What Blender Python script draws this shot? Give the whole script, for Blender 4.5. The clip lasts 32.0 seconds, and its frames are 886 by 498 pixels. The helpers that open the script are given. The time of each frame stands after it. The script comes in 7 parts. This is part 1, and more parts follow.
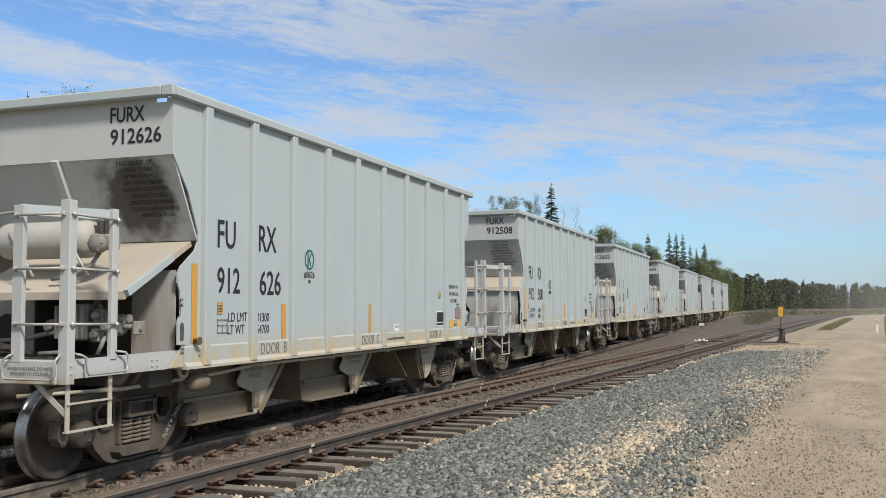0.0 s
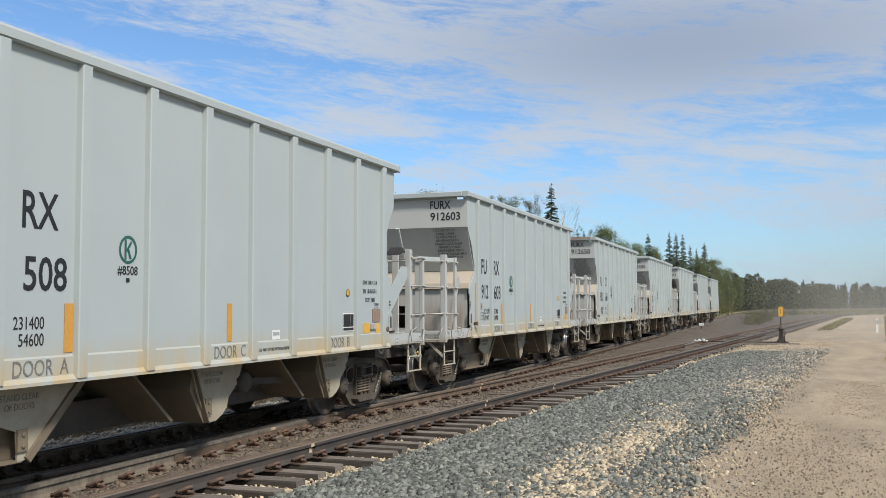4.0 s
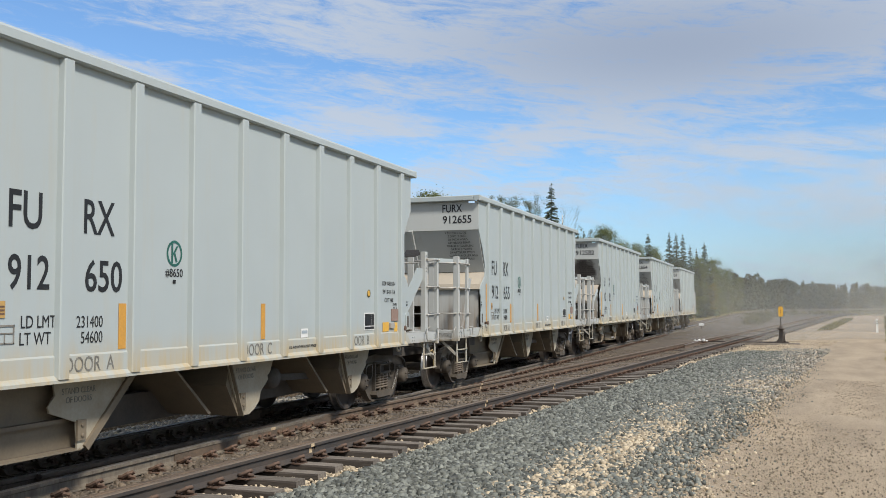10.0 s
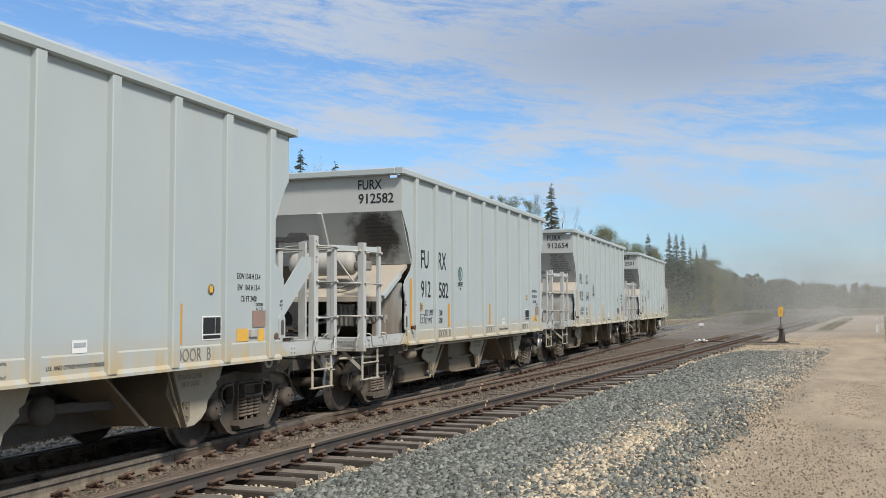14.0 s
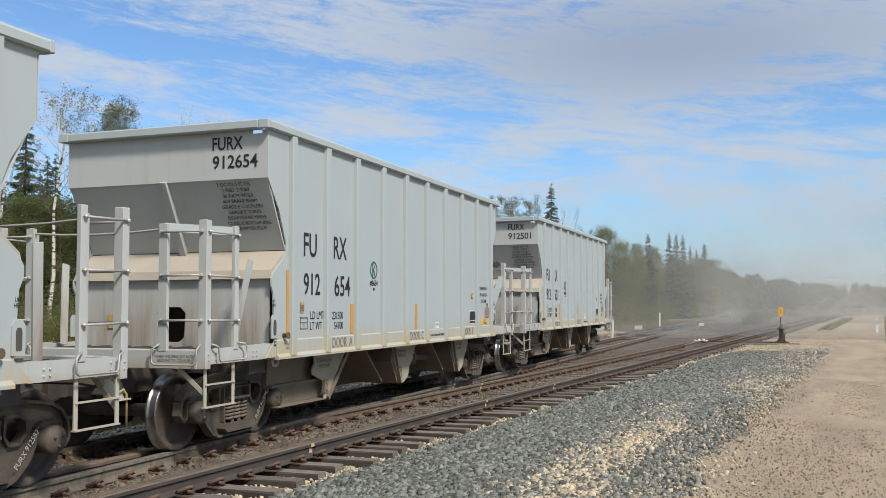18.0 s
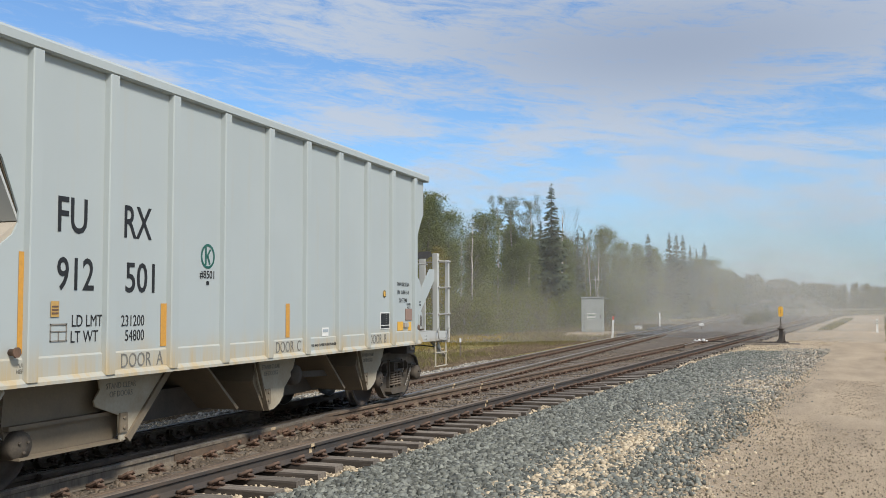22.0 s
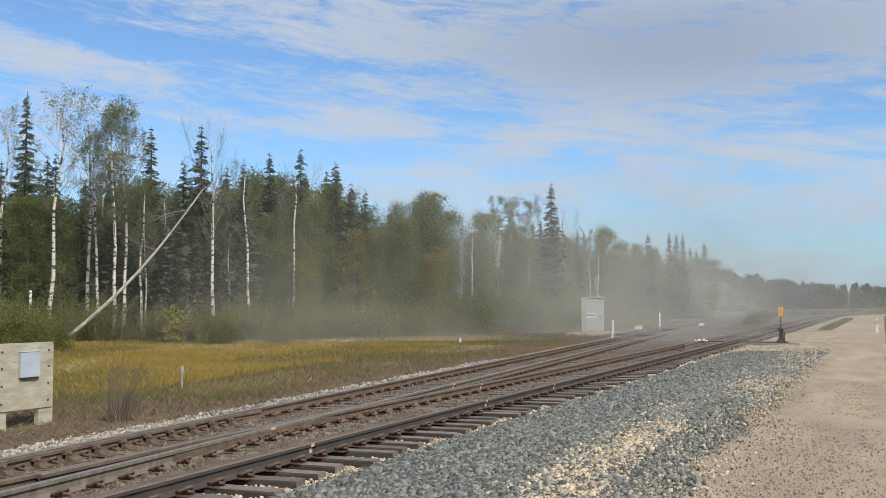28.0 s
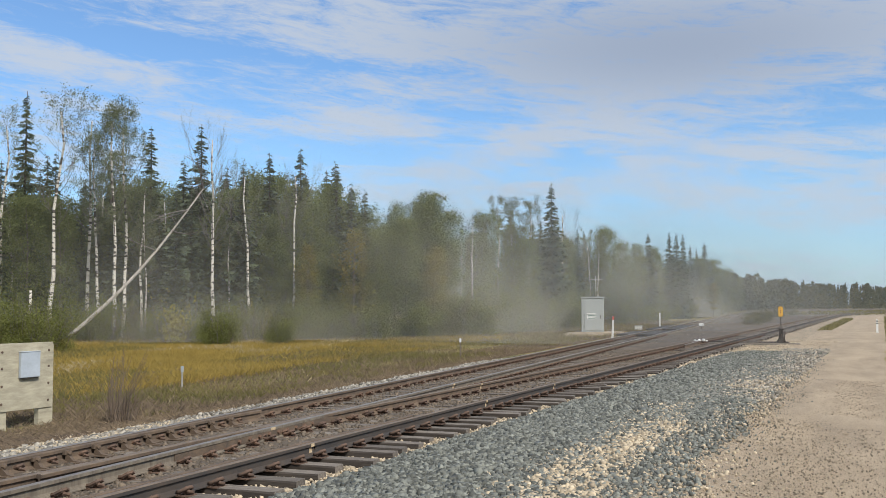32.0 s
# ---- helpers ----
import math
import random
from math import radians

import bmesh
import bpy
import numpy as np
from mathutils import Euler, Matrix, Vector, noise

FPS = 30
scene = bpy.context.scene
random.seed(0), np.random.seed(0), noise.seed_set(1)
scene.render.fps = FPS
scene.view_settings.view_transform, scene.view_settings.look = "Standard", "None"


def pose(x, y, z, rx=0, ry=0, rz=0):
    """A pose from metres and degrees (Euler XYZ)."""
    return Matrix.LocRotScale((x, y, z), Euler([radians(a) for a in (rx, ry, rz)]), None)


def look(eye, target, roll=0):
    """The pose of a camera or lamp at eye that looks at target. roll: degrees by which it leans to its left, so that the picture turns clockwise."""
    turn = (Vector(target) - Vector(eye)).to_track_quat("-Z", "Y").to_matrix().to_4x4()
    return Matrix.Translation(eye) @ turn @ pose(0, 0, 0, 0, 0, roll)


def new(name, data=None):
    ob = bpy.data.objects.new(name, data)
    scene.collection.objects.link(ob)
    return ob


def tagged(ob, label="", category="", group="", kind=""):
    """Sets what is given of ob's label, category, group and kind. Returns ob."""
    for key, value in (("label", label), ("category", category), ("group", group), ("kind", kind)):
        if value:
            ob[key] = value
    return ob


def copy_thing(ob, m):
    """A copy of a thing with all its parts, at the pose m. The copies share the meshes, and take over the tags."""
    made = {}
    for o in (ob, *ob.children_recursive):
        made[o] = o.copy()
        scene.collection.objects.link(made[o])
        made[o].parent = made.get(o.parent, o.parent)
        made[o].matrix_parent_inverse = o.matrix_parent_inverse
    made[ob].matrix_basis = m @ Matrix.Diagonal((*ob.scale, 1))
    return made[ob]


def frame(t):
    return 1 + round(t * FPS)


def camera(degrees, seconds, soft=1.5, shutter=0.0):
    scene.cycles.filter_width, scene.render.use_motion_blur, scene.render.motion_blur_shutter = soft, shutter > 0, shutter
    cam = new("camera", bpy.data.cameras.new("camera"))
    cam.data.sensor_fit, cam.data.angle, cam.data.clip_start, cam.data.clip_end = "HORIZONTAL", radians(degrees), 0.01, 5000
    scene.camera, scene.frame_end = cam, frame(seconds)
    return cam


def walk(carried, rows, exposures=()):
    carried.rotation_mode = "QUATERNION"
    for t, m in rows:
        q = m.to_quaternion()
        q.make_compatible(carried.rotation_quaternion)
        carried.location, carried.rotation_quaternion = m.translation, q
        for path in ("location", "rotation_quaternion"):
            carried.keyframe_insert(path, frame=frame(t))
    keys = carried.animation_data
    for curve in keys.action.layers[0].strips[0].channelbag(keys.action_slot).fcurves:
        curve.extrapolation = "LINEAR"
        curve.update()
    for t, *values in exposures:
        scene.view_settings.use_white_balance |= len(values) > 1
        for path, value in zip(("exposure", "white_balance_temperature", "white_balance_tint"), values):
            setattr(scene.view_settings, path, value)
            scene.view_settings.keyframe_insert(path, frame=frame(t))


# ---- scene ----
# the camera stands still beside the track; rail tops are at z = 0, the train's track runs along y
EYE = Vector((0.0, 0.0, 1.706))
YAW, PITCH, ROLL = 19.63, 3.412, -0.23
TRACK_X = -7.6325
HERE = pose(*EYE, 90 + PITCH, 0, YAW) @ pose(0, 0, 0, 0, 0, ROLL)
cam = camera(50.01, 32.0, soft=0.55)
walk(cam, [(0.0, HERE), (32.0, HERE)], exposures=[(0.0, 0.0), (32.0, 0.0)])

# ---- sky and sun ----
SUN_AZ, SUN_EL = 122.0, 45.0      # degrees: azimuth counted from +y towards +x


def sky():
    w = bpy.data.worlds.new("sky")
    scene.world = w
    w.use_nodes = True
    nt = w.node_tree
    nt.nodes.clear()
    N = nt.nodes.new
    L = nt.links.new

    def mth(op, a, b=None, c=None):
        n = N("ShaderNodeMath")
        n.operation = op
        for k, v in enumerate((a, b, c)):
            if v is None:
                continue
            if isinstance(v, (int, float)):
                n.inputs[k].default_value = v
            else:
                L(v, n.inputs[k])
        return n.outputs[0]

    out = N("ShaderNodeOutputWorld")
    bg = N("ShaderNodeBackground")
    bg.inputs["Strength"].default_value = 0.12
    L(bg.outputs[0], out.inputs[0])
    st = N("ShaderNodeTexSky")
    st.sky_type = "NISHITA"
    st.sun_disc = False
    st.sun_elevation = radians(SUN_EL)
    st.sun_rotation = radians(SUN_AZ)
    st.dust_density = 0.4
    st.ozone_density = 3.0
    tc = N("ShaderNodeTexCoord")
    sep = N("ShaderNodeSeparateXYZ")
    L(tc.outputs["Generated"], sep.inputs[0])
    # cloud layer in azimuth and elevation, drawn out sideways into streaks
    az = mth("ARCTAN2", sep.outputs[0], sep.outputs[1])
    el = mth("ARCSINE", sep.outputs[2])
    lift = mth("ADD", el, mth("MULTIPLY", az, 0.10))

    def cloud(sa, se, detail, dist, rough, off):
        cmb = N("ShaderNodeCombineXYZ")
        L(mth("MULTIPLY_ADD", az, sa, off), cmb.inputs[0])
        L(mth("MULTIPLY", lift, se), cmb.inputs[1])
        n = N("ShaderNodeTexNoise")
        n.inputs["Scale"].default_value = 1.0
        n.inputs["Detail"].default_value = detail
        n.inputs["Roughness"].default_value = rough
        n.inputs["Distortion"].default_value = dist
        L(cmb.outputs[0], n.inputs["Vector"])
        return n.outputs[0]

    a = cloud(4.2, 17.0, 7, 0.5, 0.55, 5.3)
    b = cloud(11.0, 62.0, 9, 1.1, 0.68, 1.7)
    c = cloud(38.0, 150.0, 7, 0.8, 0.68, 9.1)
    d = mth("ADD", mth("ADD", mth("MULTIPLY", a, 0.42), mth("MULTIPLY", b, 0.54)), mth("MULTIPLY", c, 0.26))
    # the larger cloud streaks (+) and clear gaps (-): azimuth, elevation, width, height, tilt, weight
    def lump(a0, e0, sa, se, tilt, wt):
        da, de = mth("SUBTRACT", az, a0), mth("SUBTRACT", el, e0)
        u = mth("DIVIDE", da, sa)
        v = mth("DIVIDE", mth("SUBTRACT", de, mth("MULTIPLY", da, tilt)), se)
        g = mth("POWER", 2.718, mth("MULTIPLY", -1.0, mth("ADD", mth("MULTIPLY", u, u), mth("MULTIPLY", v, v))))
        return mth("MULTIPLY", g, wt)

    bank = lump(-0.10, 0.262, 0.27, 0.062, -0.02, 1.0)
    for q in ((-0.428, 0.193, 0.10, 0.017, -0.06, 0.17), (-0.264, 0.165, 0.085, 0.016, 0.22, 0.17), (-0.72, 0.236, 0.13, 0.018, -0.12, 0.14), (-0.50, 0.280, 0.16, 0.020, -0.10, 0.10),
              (0.051, 0.258, 0.07, 0.013, -0.1, 0.08), (0.033, 0.159, 0.14, 0.013, 0.02, 0.12), (0.0, 0.111, 0.17, 0.026, 0.0, 0.10), (-0.321, 0.116, 0.09, 0.012, 0.0, 0.10),
              (-0.422, 0.161, 0.10, 0.014, -0.05, -0.15), (0.087, 0.180, 0.05, 0.013, 0.0, -0.16), (-0.69, 0.262, 0.11, 0.014, -0.1, -0.12), (-0.569, 0.206, 0.09, 0.014, -0.08, -0.12),
              (-0.32, 0.200, 0.06, 0.008, -0.1, -0.14), (-0.44, 0.247, 0.12, 0.012, -0.1, -0.10), (-0.017, 0.061, 0.19, 0.022, 0.0, -0.12)):
        d = mth("ADD", d, lump(*q))
    d = mth("ADD", d, mth("MULTIPLY", bank, 0.20))
    # extra cloud over the unseen half behind, added for a brighter, whiter fill light
    cover = N("ShaderNodeMapRange")
    cover.interpolation_type = "SMOOTHSTEP"
    cover.inputs["From Min"].default_value = 0.35
    cover.inputs["From Max"].default_value = -0.5
    cover.inputs["To Max"].default_value = 0.30
    L(sep.outputs[1], cover.inputs[0])
    d = mth("ADD", d, cover.outputs[0])
    r = N("ShaderNodeMapRange")
    r.interpolation_type = "SMOOTHSTEP"
    r.inputs["From Min"].default_value = 0.525
    r.inputs["From Max"].default_value = 0.775
    L(d, r.inputs[0])
    dens = r.outputs[0]
    # white where thin, mauve grey where thick
    r2 = N("ShaderNodeValToRGB")
    r2.color_ramp.elements[0].position = 0.0
    r2.color_ramp.elements[0].color = (5.1, 5.6, 6.3, 1)
    r2.color_ramp.elements[1].position = 1.0
    r2.color_ramp.elements[1].color = (3.0, 3.45, 4.3, 1)
    L(mth("ADD", mth("MULTIPLY", dens, 0.16), mth("MULTIPLY", bank, 0.8)), r2.inputs[0])
    mix = N("ShaderNodeMix")
    mix.data_type = "RGBA"
    L(mth("MULTIPLY_ADD", dens, 0.84, 0.04), mix.inputs["Factor"])
    tint = N("ShaderNodeMix")
    tint.data_type, tint.blend_type = "RGBA", "MULTIPLY"
    tint.inputs["Factor"].default_value = 1.0
    L(st.outputs[0], tint.inputs["A"])
    tint.inputs["B"].default_value = (0.85, 1.09, 1.29, 1)
    L(tint.outputs["Result"], mix.inputs["A"])
    L(r2.outputs[0], mix.inputs["B"])
    # thin veil low over the horizon
    hz = N("ShaderNodeMapRange")
    hz.interpolation_type = "SMOOTHSTEP"
    hz.inputs["From Min"].default_value = 0.16
    hz.inputs["From Max"].default_value = 0.0
    hz.inputs["To Max"].default_value = 0.5
    L(sep.outputs[2], hz.inputs[0])
    mix2 = N("ShaderNodeMix")
    mix2.data_type = "RGBA"
    L(hz.outputs[0], mix2.inputs["Factor"])
    L(mix.outputs["Result"], mix2.inputs["A"])
    mix2.inputs["B"].default_value = (3.1, 4.5, 6.0, 1)
    L(mix2.outputs["Result"], bg.inputs["Color"])

    sun = bpy.data.lights.new("sun", "SUN")
    sun.energy, sun.angle, sun.color = 4.3, radians(9), (1.0, 0.945, 0.86)
    s = new("sun", sun)
    az_, el_ = radians(SUN_AZ), radians(SUN_EL)
    d_ = Vector((math.sin(az_) * math.cos(el_), math.cos(az_) * math.cos(el_), math.sin(el_)))
    s.matrix_world = look(d_ * 50, (0, 0, 0))


sky()
# ---- materials ----
MATS = {}


def mat(name, base, rough=0.7, metal=0.0, var=None, scale=3.0, fine=40.0, bump=0.0, amount=0.5, island=0.0, obrand=0.0, translucent=0.0, coat=0.0, stretch=None, spec=0.5, fw=0.4):
    """base: colour; var: second colour mixed in by large and fine noise; island / obrand: value spread per piece."""
    if name in MATS:
        return MATS[name]
    m = bpy.data.materials.new(name)
    m.use_nodes = True
    nt = m.node_tree
    N, L = nt.nodes.new, nt.links.new
    b = nt.nodes["Principled BSDF"]
    b.inputs["Roughness"].default_value = rough
    b.inputs["Metallic"].default_value = metal
    b.inputs["Specular IOR Level"].default_value = spec
    if coat:
        b.inputs["Coat Weight"].default_value = coat
    tc = N("ShaderNodeTexCoord")
    src = tc.outputs["Object"]
    if stretch:
        mp = N("ShaderNodeMapping")
        mp.inputs["Scale"].default_value = stretch
        L(src, mp.inputs[0])
        src = mp.outputs[0]
    var = var or tuple(c * 0.75 for c in base)
    n1 = N("ShaderNodeTexNoise")
    n1.inputs["Scale"].default_value = scale
    n1.inputs["Detail"].default_value = 6
    n1.inputs["Roughness"].default_value = 0.62
    L(src, n1.inputs["Vector"])
    n2 = N("ShaderNodeTexNoise")
    n2.inputs["Scale"].default_value = fine
    n2.inputs["Detail"].default_value = 3
    L(src, n2.inputs["Vector"])
    ad = N("ShaderNodeMath")
    ad.operation = "MULTIPLY_ADD"
    L(n2.outputs[0], ad.inputs[0])
    ad.inputs[1].default_value = fw
    L(n1.outputs[0], ad.inputs[2])
    r = N("ShaderNodeMapRange")
    r.inputs["From Min"].default_value = 0.5 + 0.5 * fw - 0.2
    r.inputs["From Max"].default_value = 0.5 + 0.5 * fw + 0.25
    r.inputs["To Max"].default_value = amount * 2
    L(ad.outputs[0], r.inputs[0])
    mx = N("ShaderNodeMix")
    mx.data_type = "RGBA"
    L(r.outputs[0], mx.inputs["Factor"])
    mx.inputs["A"].default_value = (*base, 1)
    mx.inputs["B"].default_value = (*var, 1)
    col = mx.outputs["Result"]
    if island or obrand:
        hs = N("ShaderNodeHueSaturation")
        mr = N("ShaderNodeMapRange")
        if island:
            g = N("ShaderNodeNewGeometry")
            L(g.outputs["Random Per Island"], mr.inputs[0])
            k = island
        else:
            oi = N("ShaderNodeObjectInfo")
            L(oi.outputs["Random"], mr.inputs[0])
            k = obrand
        mr.inputs["To Min"].default_value = 1 - k
        mr.inputs["To Max"].default_value = 1 + k
        L(mr.outputs[0], hs.inputs["Value"])
        L(col, hs.inputs["Color"])
        col = hs.outputs[0]
    L(col, b.inputs["Base Color"])
    if bump:
        bp = N("ShaderNodeBump")
        bp.inputs["Strength"].default_value = bump
        bp.inputs["Distance"].default_value = 0.01
        L(ad.outputs[0], bp.inputs["Height"])
        L(bp.outputs[0], b.inputs["Normal"])
    if translucent:
        tr = N("ShaderNodeBsdfTranslucent")
        L(col, tr.inputs[0])
        ms = N("ShaderNodeMixShader")
        ms.inputs[0].default_value = translucent
        L(b.outputs[0], ms.inputs[1])
        L(tr.outputs[0], ms.inputs[2])
        L(ms.outputs[0], nt.nodes["Material Output"].inputs[0])
    MATS[name] = m
    return m


def car_paint(name, base, dirt, low, high, streak=0.5):
    """grey-white railcar paint with road dirt that grows towards the sill (local z low..high) and thin vertical streaks."""
    m = bpy.data.materials.new(name)
    m.use_nodes = True
    nt = m.node_tree
    N, L = nt.nodes.new, nt.links.new
    b = nt.nodes["Principled BSDF"]
    b.inputs["Roughness"].default_value = 0.55
    b.inputs["Specular IOR Level"].default_value = 0.35
    tc = N("ShaderNodeTexCoord")
    oi = N("ShaderNodeObjectInfo")
    off = N("ShaderNodeVectorMath")
    off.operation = "MULTIPLY_ADD"
    L(oi.outputs["Random"], off.inputs[0])
    off.inputs[1].default_value = (13, 17, 0)
    L(tc.outputs["Object"], off.inputs[2])
    mp = N("ShaderNodeMapping")
    mp.inputs["Scale"].default_value = (3.0, 3.0, 0.22)
    L(off.outputs[0], mp.inputs[0])
    n1 = N("ShaderNodeTexNoise")
    n1.inputs["Scale"].default_value = 2.0
    n1.inputs["Detail"].default_value = 8
    n1.inputs["Roughness"].default_value = 0.65
    L(mp.outputs[0], n1.inputs["Vector"])
    n2 = N("ShaderNodeTexNoise")
    n2.inputs["Scale"].default_value = 0.9
    n2.inputs["Detail"].default_value = 5
    L(off.outputs[0], n2.inputs["Vector"])
    sep = N("ShaderNodeSeparateXYZ")
    L(tc.outputs["Object"], sep.inputs[0])
    r = N("ShaderNodeMapRange")
    r.interpolation_type = "SMOOTHSTEP"
    r.inputs["From Min"].default_value = high
    r.inputs["From Max"].default_value = low
    L(sep.outputs[2], r.inputs[0])
    f = N("ShaderNodeMath")
    f.operation = "MULTIPLY"
    L(r.outputs[0], f.inputs[0])
    sr = N("ShaderNodeMapRange")
    sr.inputs["From Min"].default_value = 0.3
    sr.inputs["From Max"].default_value = 0.6
    L(n1.outputs[0], sr.inputs[0])
    L(sr.outputs[0], f.inputs[1])
    s2 = N("ShaderNodeMapRange")
    s2.inputs["From Min"].default_value = 0.55
    s2.inputs["From Max"].default_value = 0.82
    s2.inputs["To Max"].default_value = streak
    L(n1.outputs[0], s2.inputs[0])
    ad = N("ShaderNodeMath")
    ad.use_clamp = True
    L(f.outputs[0], ad.inputs[0])
    L(s2.outputs[0], ad.inputs[1])
    c1 = N("ShaderNodeMix")
    c1.data_type = "RGBA"
    L(n2.outputs[0], c1.inputs["Factor"])
    c1.inputs["A"].default_value = (*[c * 0.92 for c in base], 1)
    c1.inputs["B"].default_value = (*[min(1, c * 1.06) for c in base], 1)
    c2 = N("ShaderNodeMix")
    c2.data_type = "RGBA"
    L(ad.outputs[0], c2.inputs["Factor"])
    L(c1.outputs["Result"], c2.inputs["A"])
    c2.inputs["B"].default_value = (*dirt, 1)
    L(c2.outputs["Result"], b.inputs["Base Color"])
    bp = N("ShaderNodeBump")
    bp.inputs["Strength"].default_value = 0.25
    bp.inputs["Distance"].default_value = 0.02
    L(n2.outputs[0], bp.inputs["Height"])
    L(bp.outputs[0], b.inputs["Normal"])
    MATS[name] = m
    return m


PAINT = car_paint("car_paint", (0.382, 0.424, 0.426), (0.44, 0.355, 0.22), 1.04, 1.50, 0.25)
PAINT_END = car_paint("car_end_paint", (0.45, 0.465, 0.45), (0.30, 0.25, 0.20), 1.2, 2.3, 0.30)
DUSTY = mat("dusty_slope_plate", (0.45, 0.385, 0.30), 0.85, var=(0.37, 0.335, 0.285), scale=1.5, fine=30)
HOPPER = mat("dusty_hopper_steel", (0.205, 0.165, 0.112), 0.8, var=(0.15, 0.122, 0.088), scale=2.0, fine=40, bump=0.1)
GRIMY = mat("grimy_truck_steel", (0.115, 0.094, 0.07), 0.8, var=(0.05, 0.042, 0.034), scale=4, fine=50, bump=0.3)
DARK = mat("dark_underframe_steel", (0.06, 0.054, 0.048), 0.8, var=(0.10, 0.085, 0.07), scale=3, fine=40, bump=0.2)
WHEEL = mat("wheel_steel", (0.095, 0.073, 0.056), 0.75, 0.0, var=(0.05, 0.04, 0.033), scale=5, fine=60, bump=0.1)
TREAD = mat("polished_tread", (0.42, 0.41, 0.40), 0.28, 0.95, var=(0.16, 0.15, 0.14), scale=8, fine=80)
RUST = mat("rusty_steel", (0.16, 0.095, 0.062), 0.85, var=(0.062, 0.043, 0.034), scale=6, fine=60, bump=0.3)
RAILSIDE = mat("weathered_rail_side", (0.165, 0.115, 0.075), 0.85, var=(0.065, 0.05, 0.04), scale=4, fine=40, bump=0.25)
RAILDUST = mat("dusty_streaked_rail_side", (0.215, 0.182, 0.138), 0.85, var=(0.085, 0.068, 0.052), scale=3, fine=14, bump=0.25, stretch=(1.0, 3.0, 0.5))
RAILDARK = mat("oiled_rail_side", (0.045, 0.04, 0.037), 0.7, var=(0.08, 0.06, 0.045), scale=3, fine=40, bump=0.25)
RAILTOP = mat("worn_rail_head", (0.30, 0.27, 0.235), 0.48, 0.45, var=(0.18, 0.155, 0.135), scale=6, fine=60)
RAILTOP_DULL = mat("dull_rail_head", (0.19, 0.145, 0.105), 0.7, 0.0, var=(0.10, 0.078, 0.062), scale=6, fine=60)
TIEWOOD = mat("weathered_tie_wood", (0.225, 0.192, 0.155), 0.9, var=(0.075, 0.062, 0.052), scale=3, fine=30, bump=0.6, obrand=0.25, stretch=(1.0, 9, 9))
TIESIDE = mat("dark_tie_side", (0.04, 0.033, 0.028), 0.9, var=(0.075, 0.06, 0.048), scale=4, fine=30, bump=0.5, stretch=(1.0, 9, 9))
CHEEK = mat("dusty_cheek_paint", (0.38, 0.345, 0.27), 0.75, var=(0.30, 0.25, 0.175), scale=3, fine=30)
SILL = car_paint("sill_paint", (0.43, 0.44, 0.425), (0.34, 0.285, 0.20), 0.98, 1.16, 0.5)
FADED = mat("faded_lettering", (0.10, 0.096, 0.086), 0.7, var=(0.26, 0.25, 0.22), scale=12, fine=60)
BLACK = mat("black_lettering", (0.015, 0.016, 0.018), 0.6)
ORANGE = mat("orange_reflector", (0.58, 0.29, 0.05), 0.45, var=(0.48, 0.25, 0.05), scale=20)
YELLOW = mat("yellow_plate", (0.72, 0.41, 0.06), 0.5, var=(0.58, 0.32, 0.05), scale=9)
GREEN = mat("green_emblem", (0.02, 0.12, 0.095), 0.5)
WHITE = mat("white_paint", (0.78, 0.78, 0.76), 0.55, var=(0.62, 0.61, 0.58), scale=6)
STEELROD = mat("galvanised_rod", (0.44, 0.435, 0.41), 0.5, 0.2, var=(0.33, 0.30, 0.25), scale=9)
STEP = mat("step_paint", (0.42, 0.42, 0.38), 0.65, var=(0.40, 0.32, 0.20), scale=7, fine=50)
# ---- mesh helpers ----
def box(bm, x0, x1, y0, y1, z0, z1, bev=0.0):
    b = bmesh.new() if bev else bm
    vs = [b.verts.new((x, y, z)) for z in (z0, z1) for y in (y0, y1) for x in (x0, x1)]
    for f in ((0, 2, 3, 1), (4, 5, 7, 6), (0, 1, 5, 4), (2, 6, 7, 3), (0, 4, 6, 2), (1, 3, 7, 5)):
        b.faces.new([vs[i] for i in f])
    if bev:
        bmesh.ops.bevel(b, geom=b.edges[:], offset=bev, segments=1, affect="EDGES")
        join(bm, b)


def join(bm, b):
    b.verts.index_update()
    vm = [bm.verts.new(v.co) for v in b.verts]
    for f in b.faces:
        try:
            nf = bm.faces.new([vm[v.index] for v in f.verts])
            nf.smooth = f.smooth
            nf.material_index = f.material_index
        except ValueError:
            pass
    b.free()


def prism(bm, pts, axis, a0, a1):
    """a polygon in the plane across the axis, drawn out from a0 to a1. axis x: pts are (y, z); y: (x, z); z: (x, y)."""
    def at(p, a):
        return {"x": (a, p[0], p[1]), "y": (p[0], a, p[1]), "z": (p[0], p[1], a)}[axis]
    lo = [bm.verts.new(at(p, a0)) for p in pts]
    hi = [bm.verts.new(at(p, a1)) for p in pts]
    n = len(pts)
    fs = [bm.faces.new(lo[::-1]), bm.faces.new(hi)]
    for i in range(n):
        fs.append(bm.faces.new((lo[i], lo[(i + 1) % n], hi[(i + 1) % n], hi[i])))
    return fs


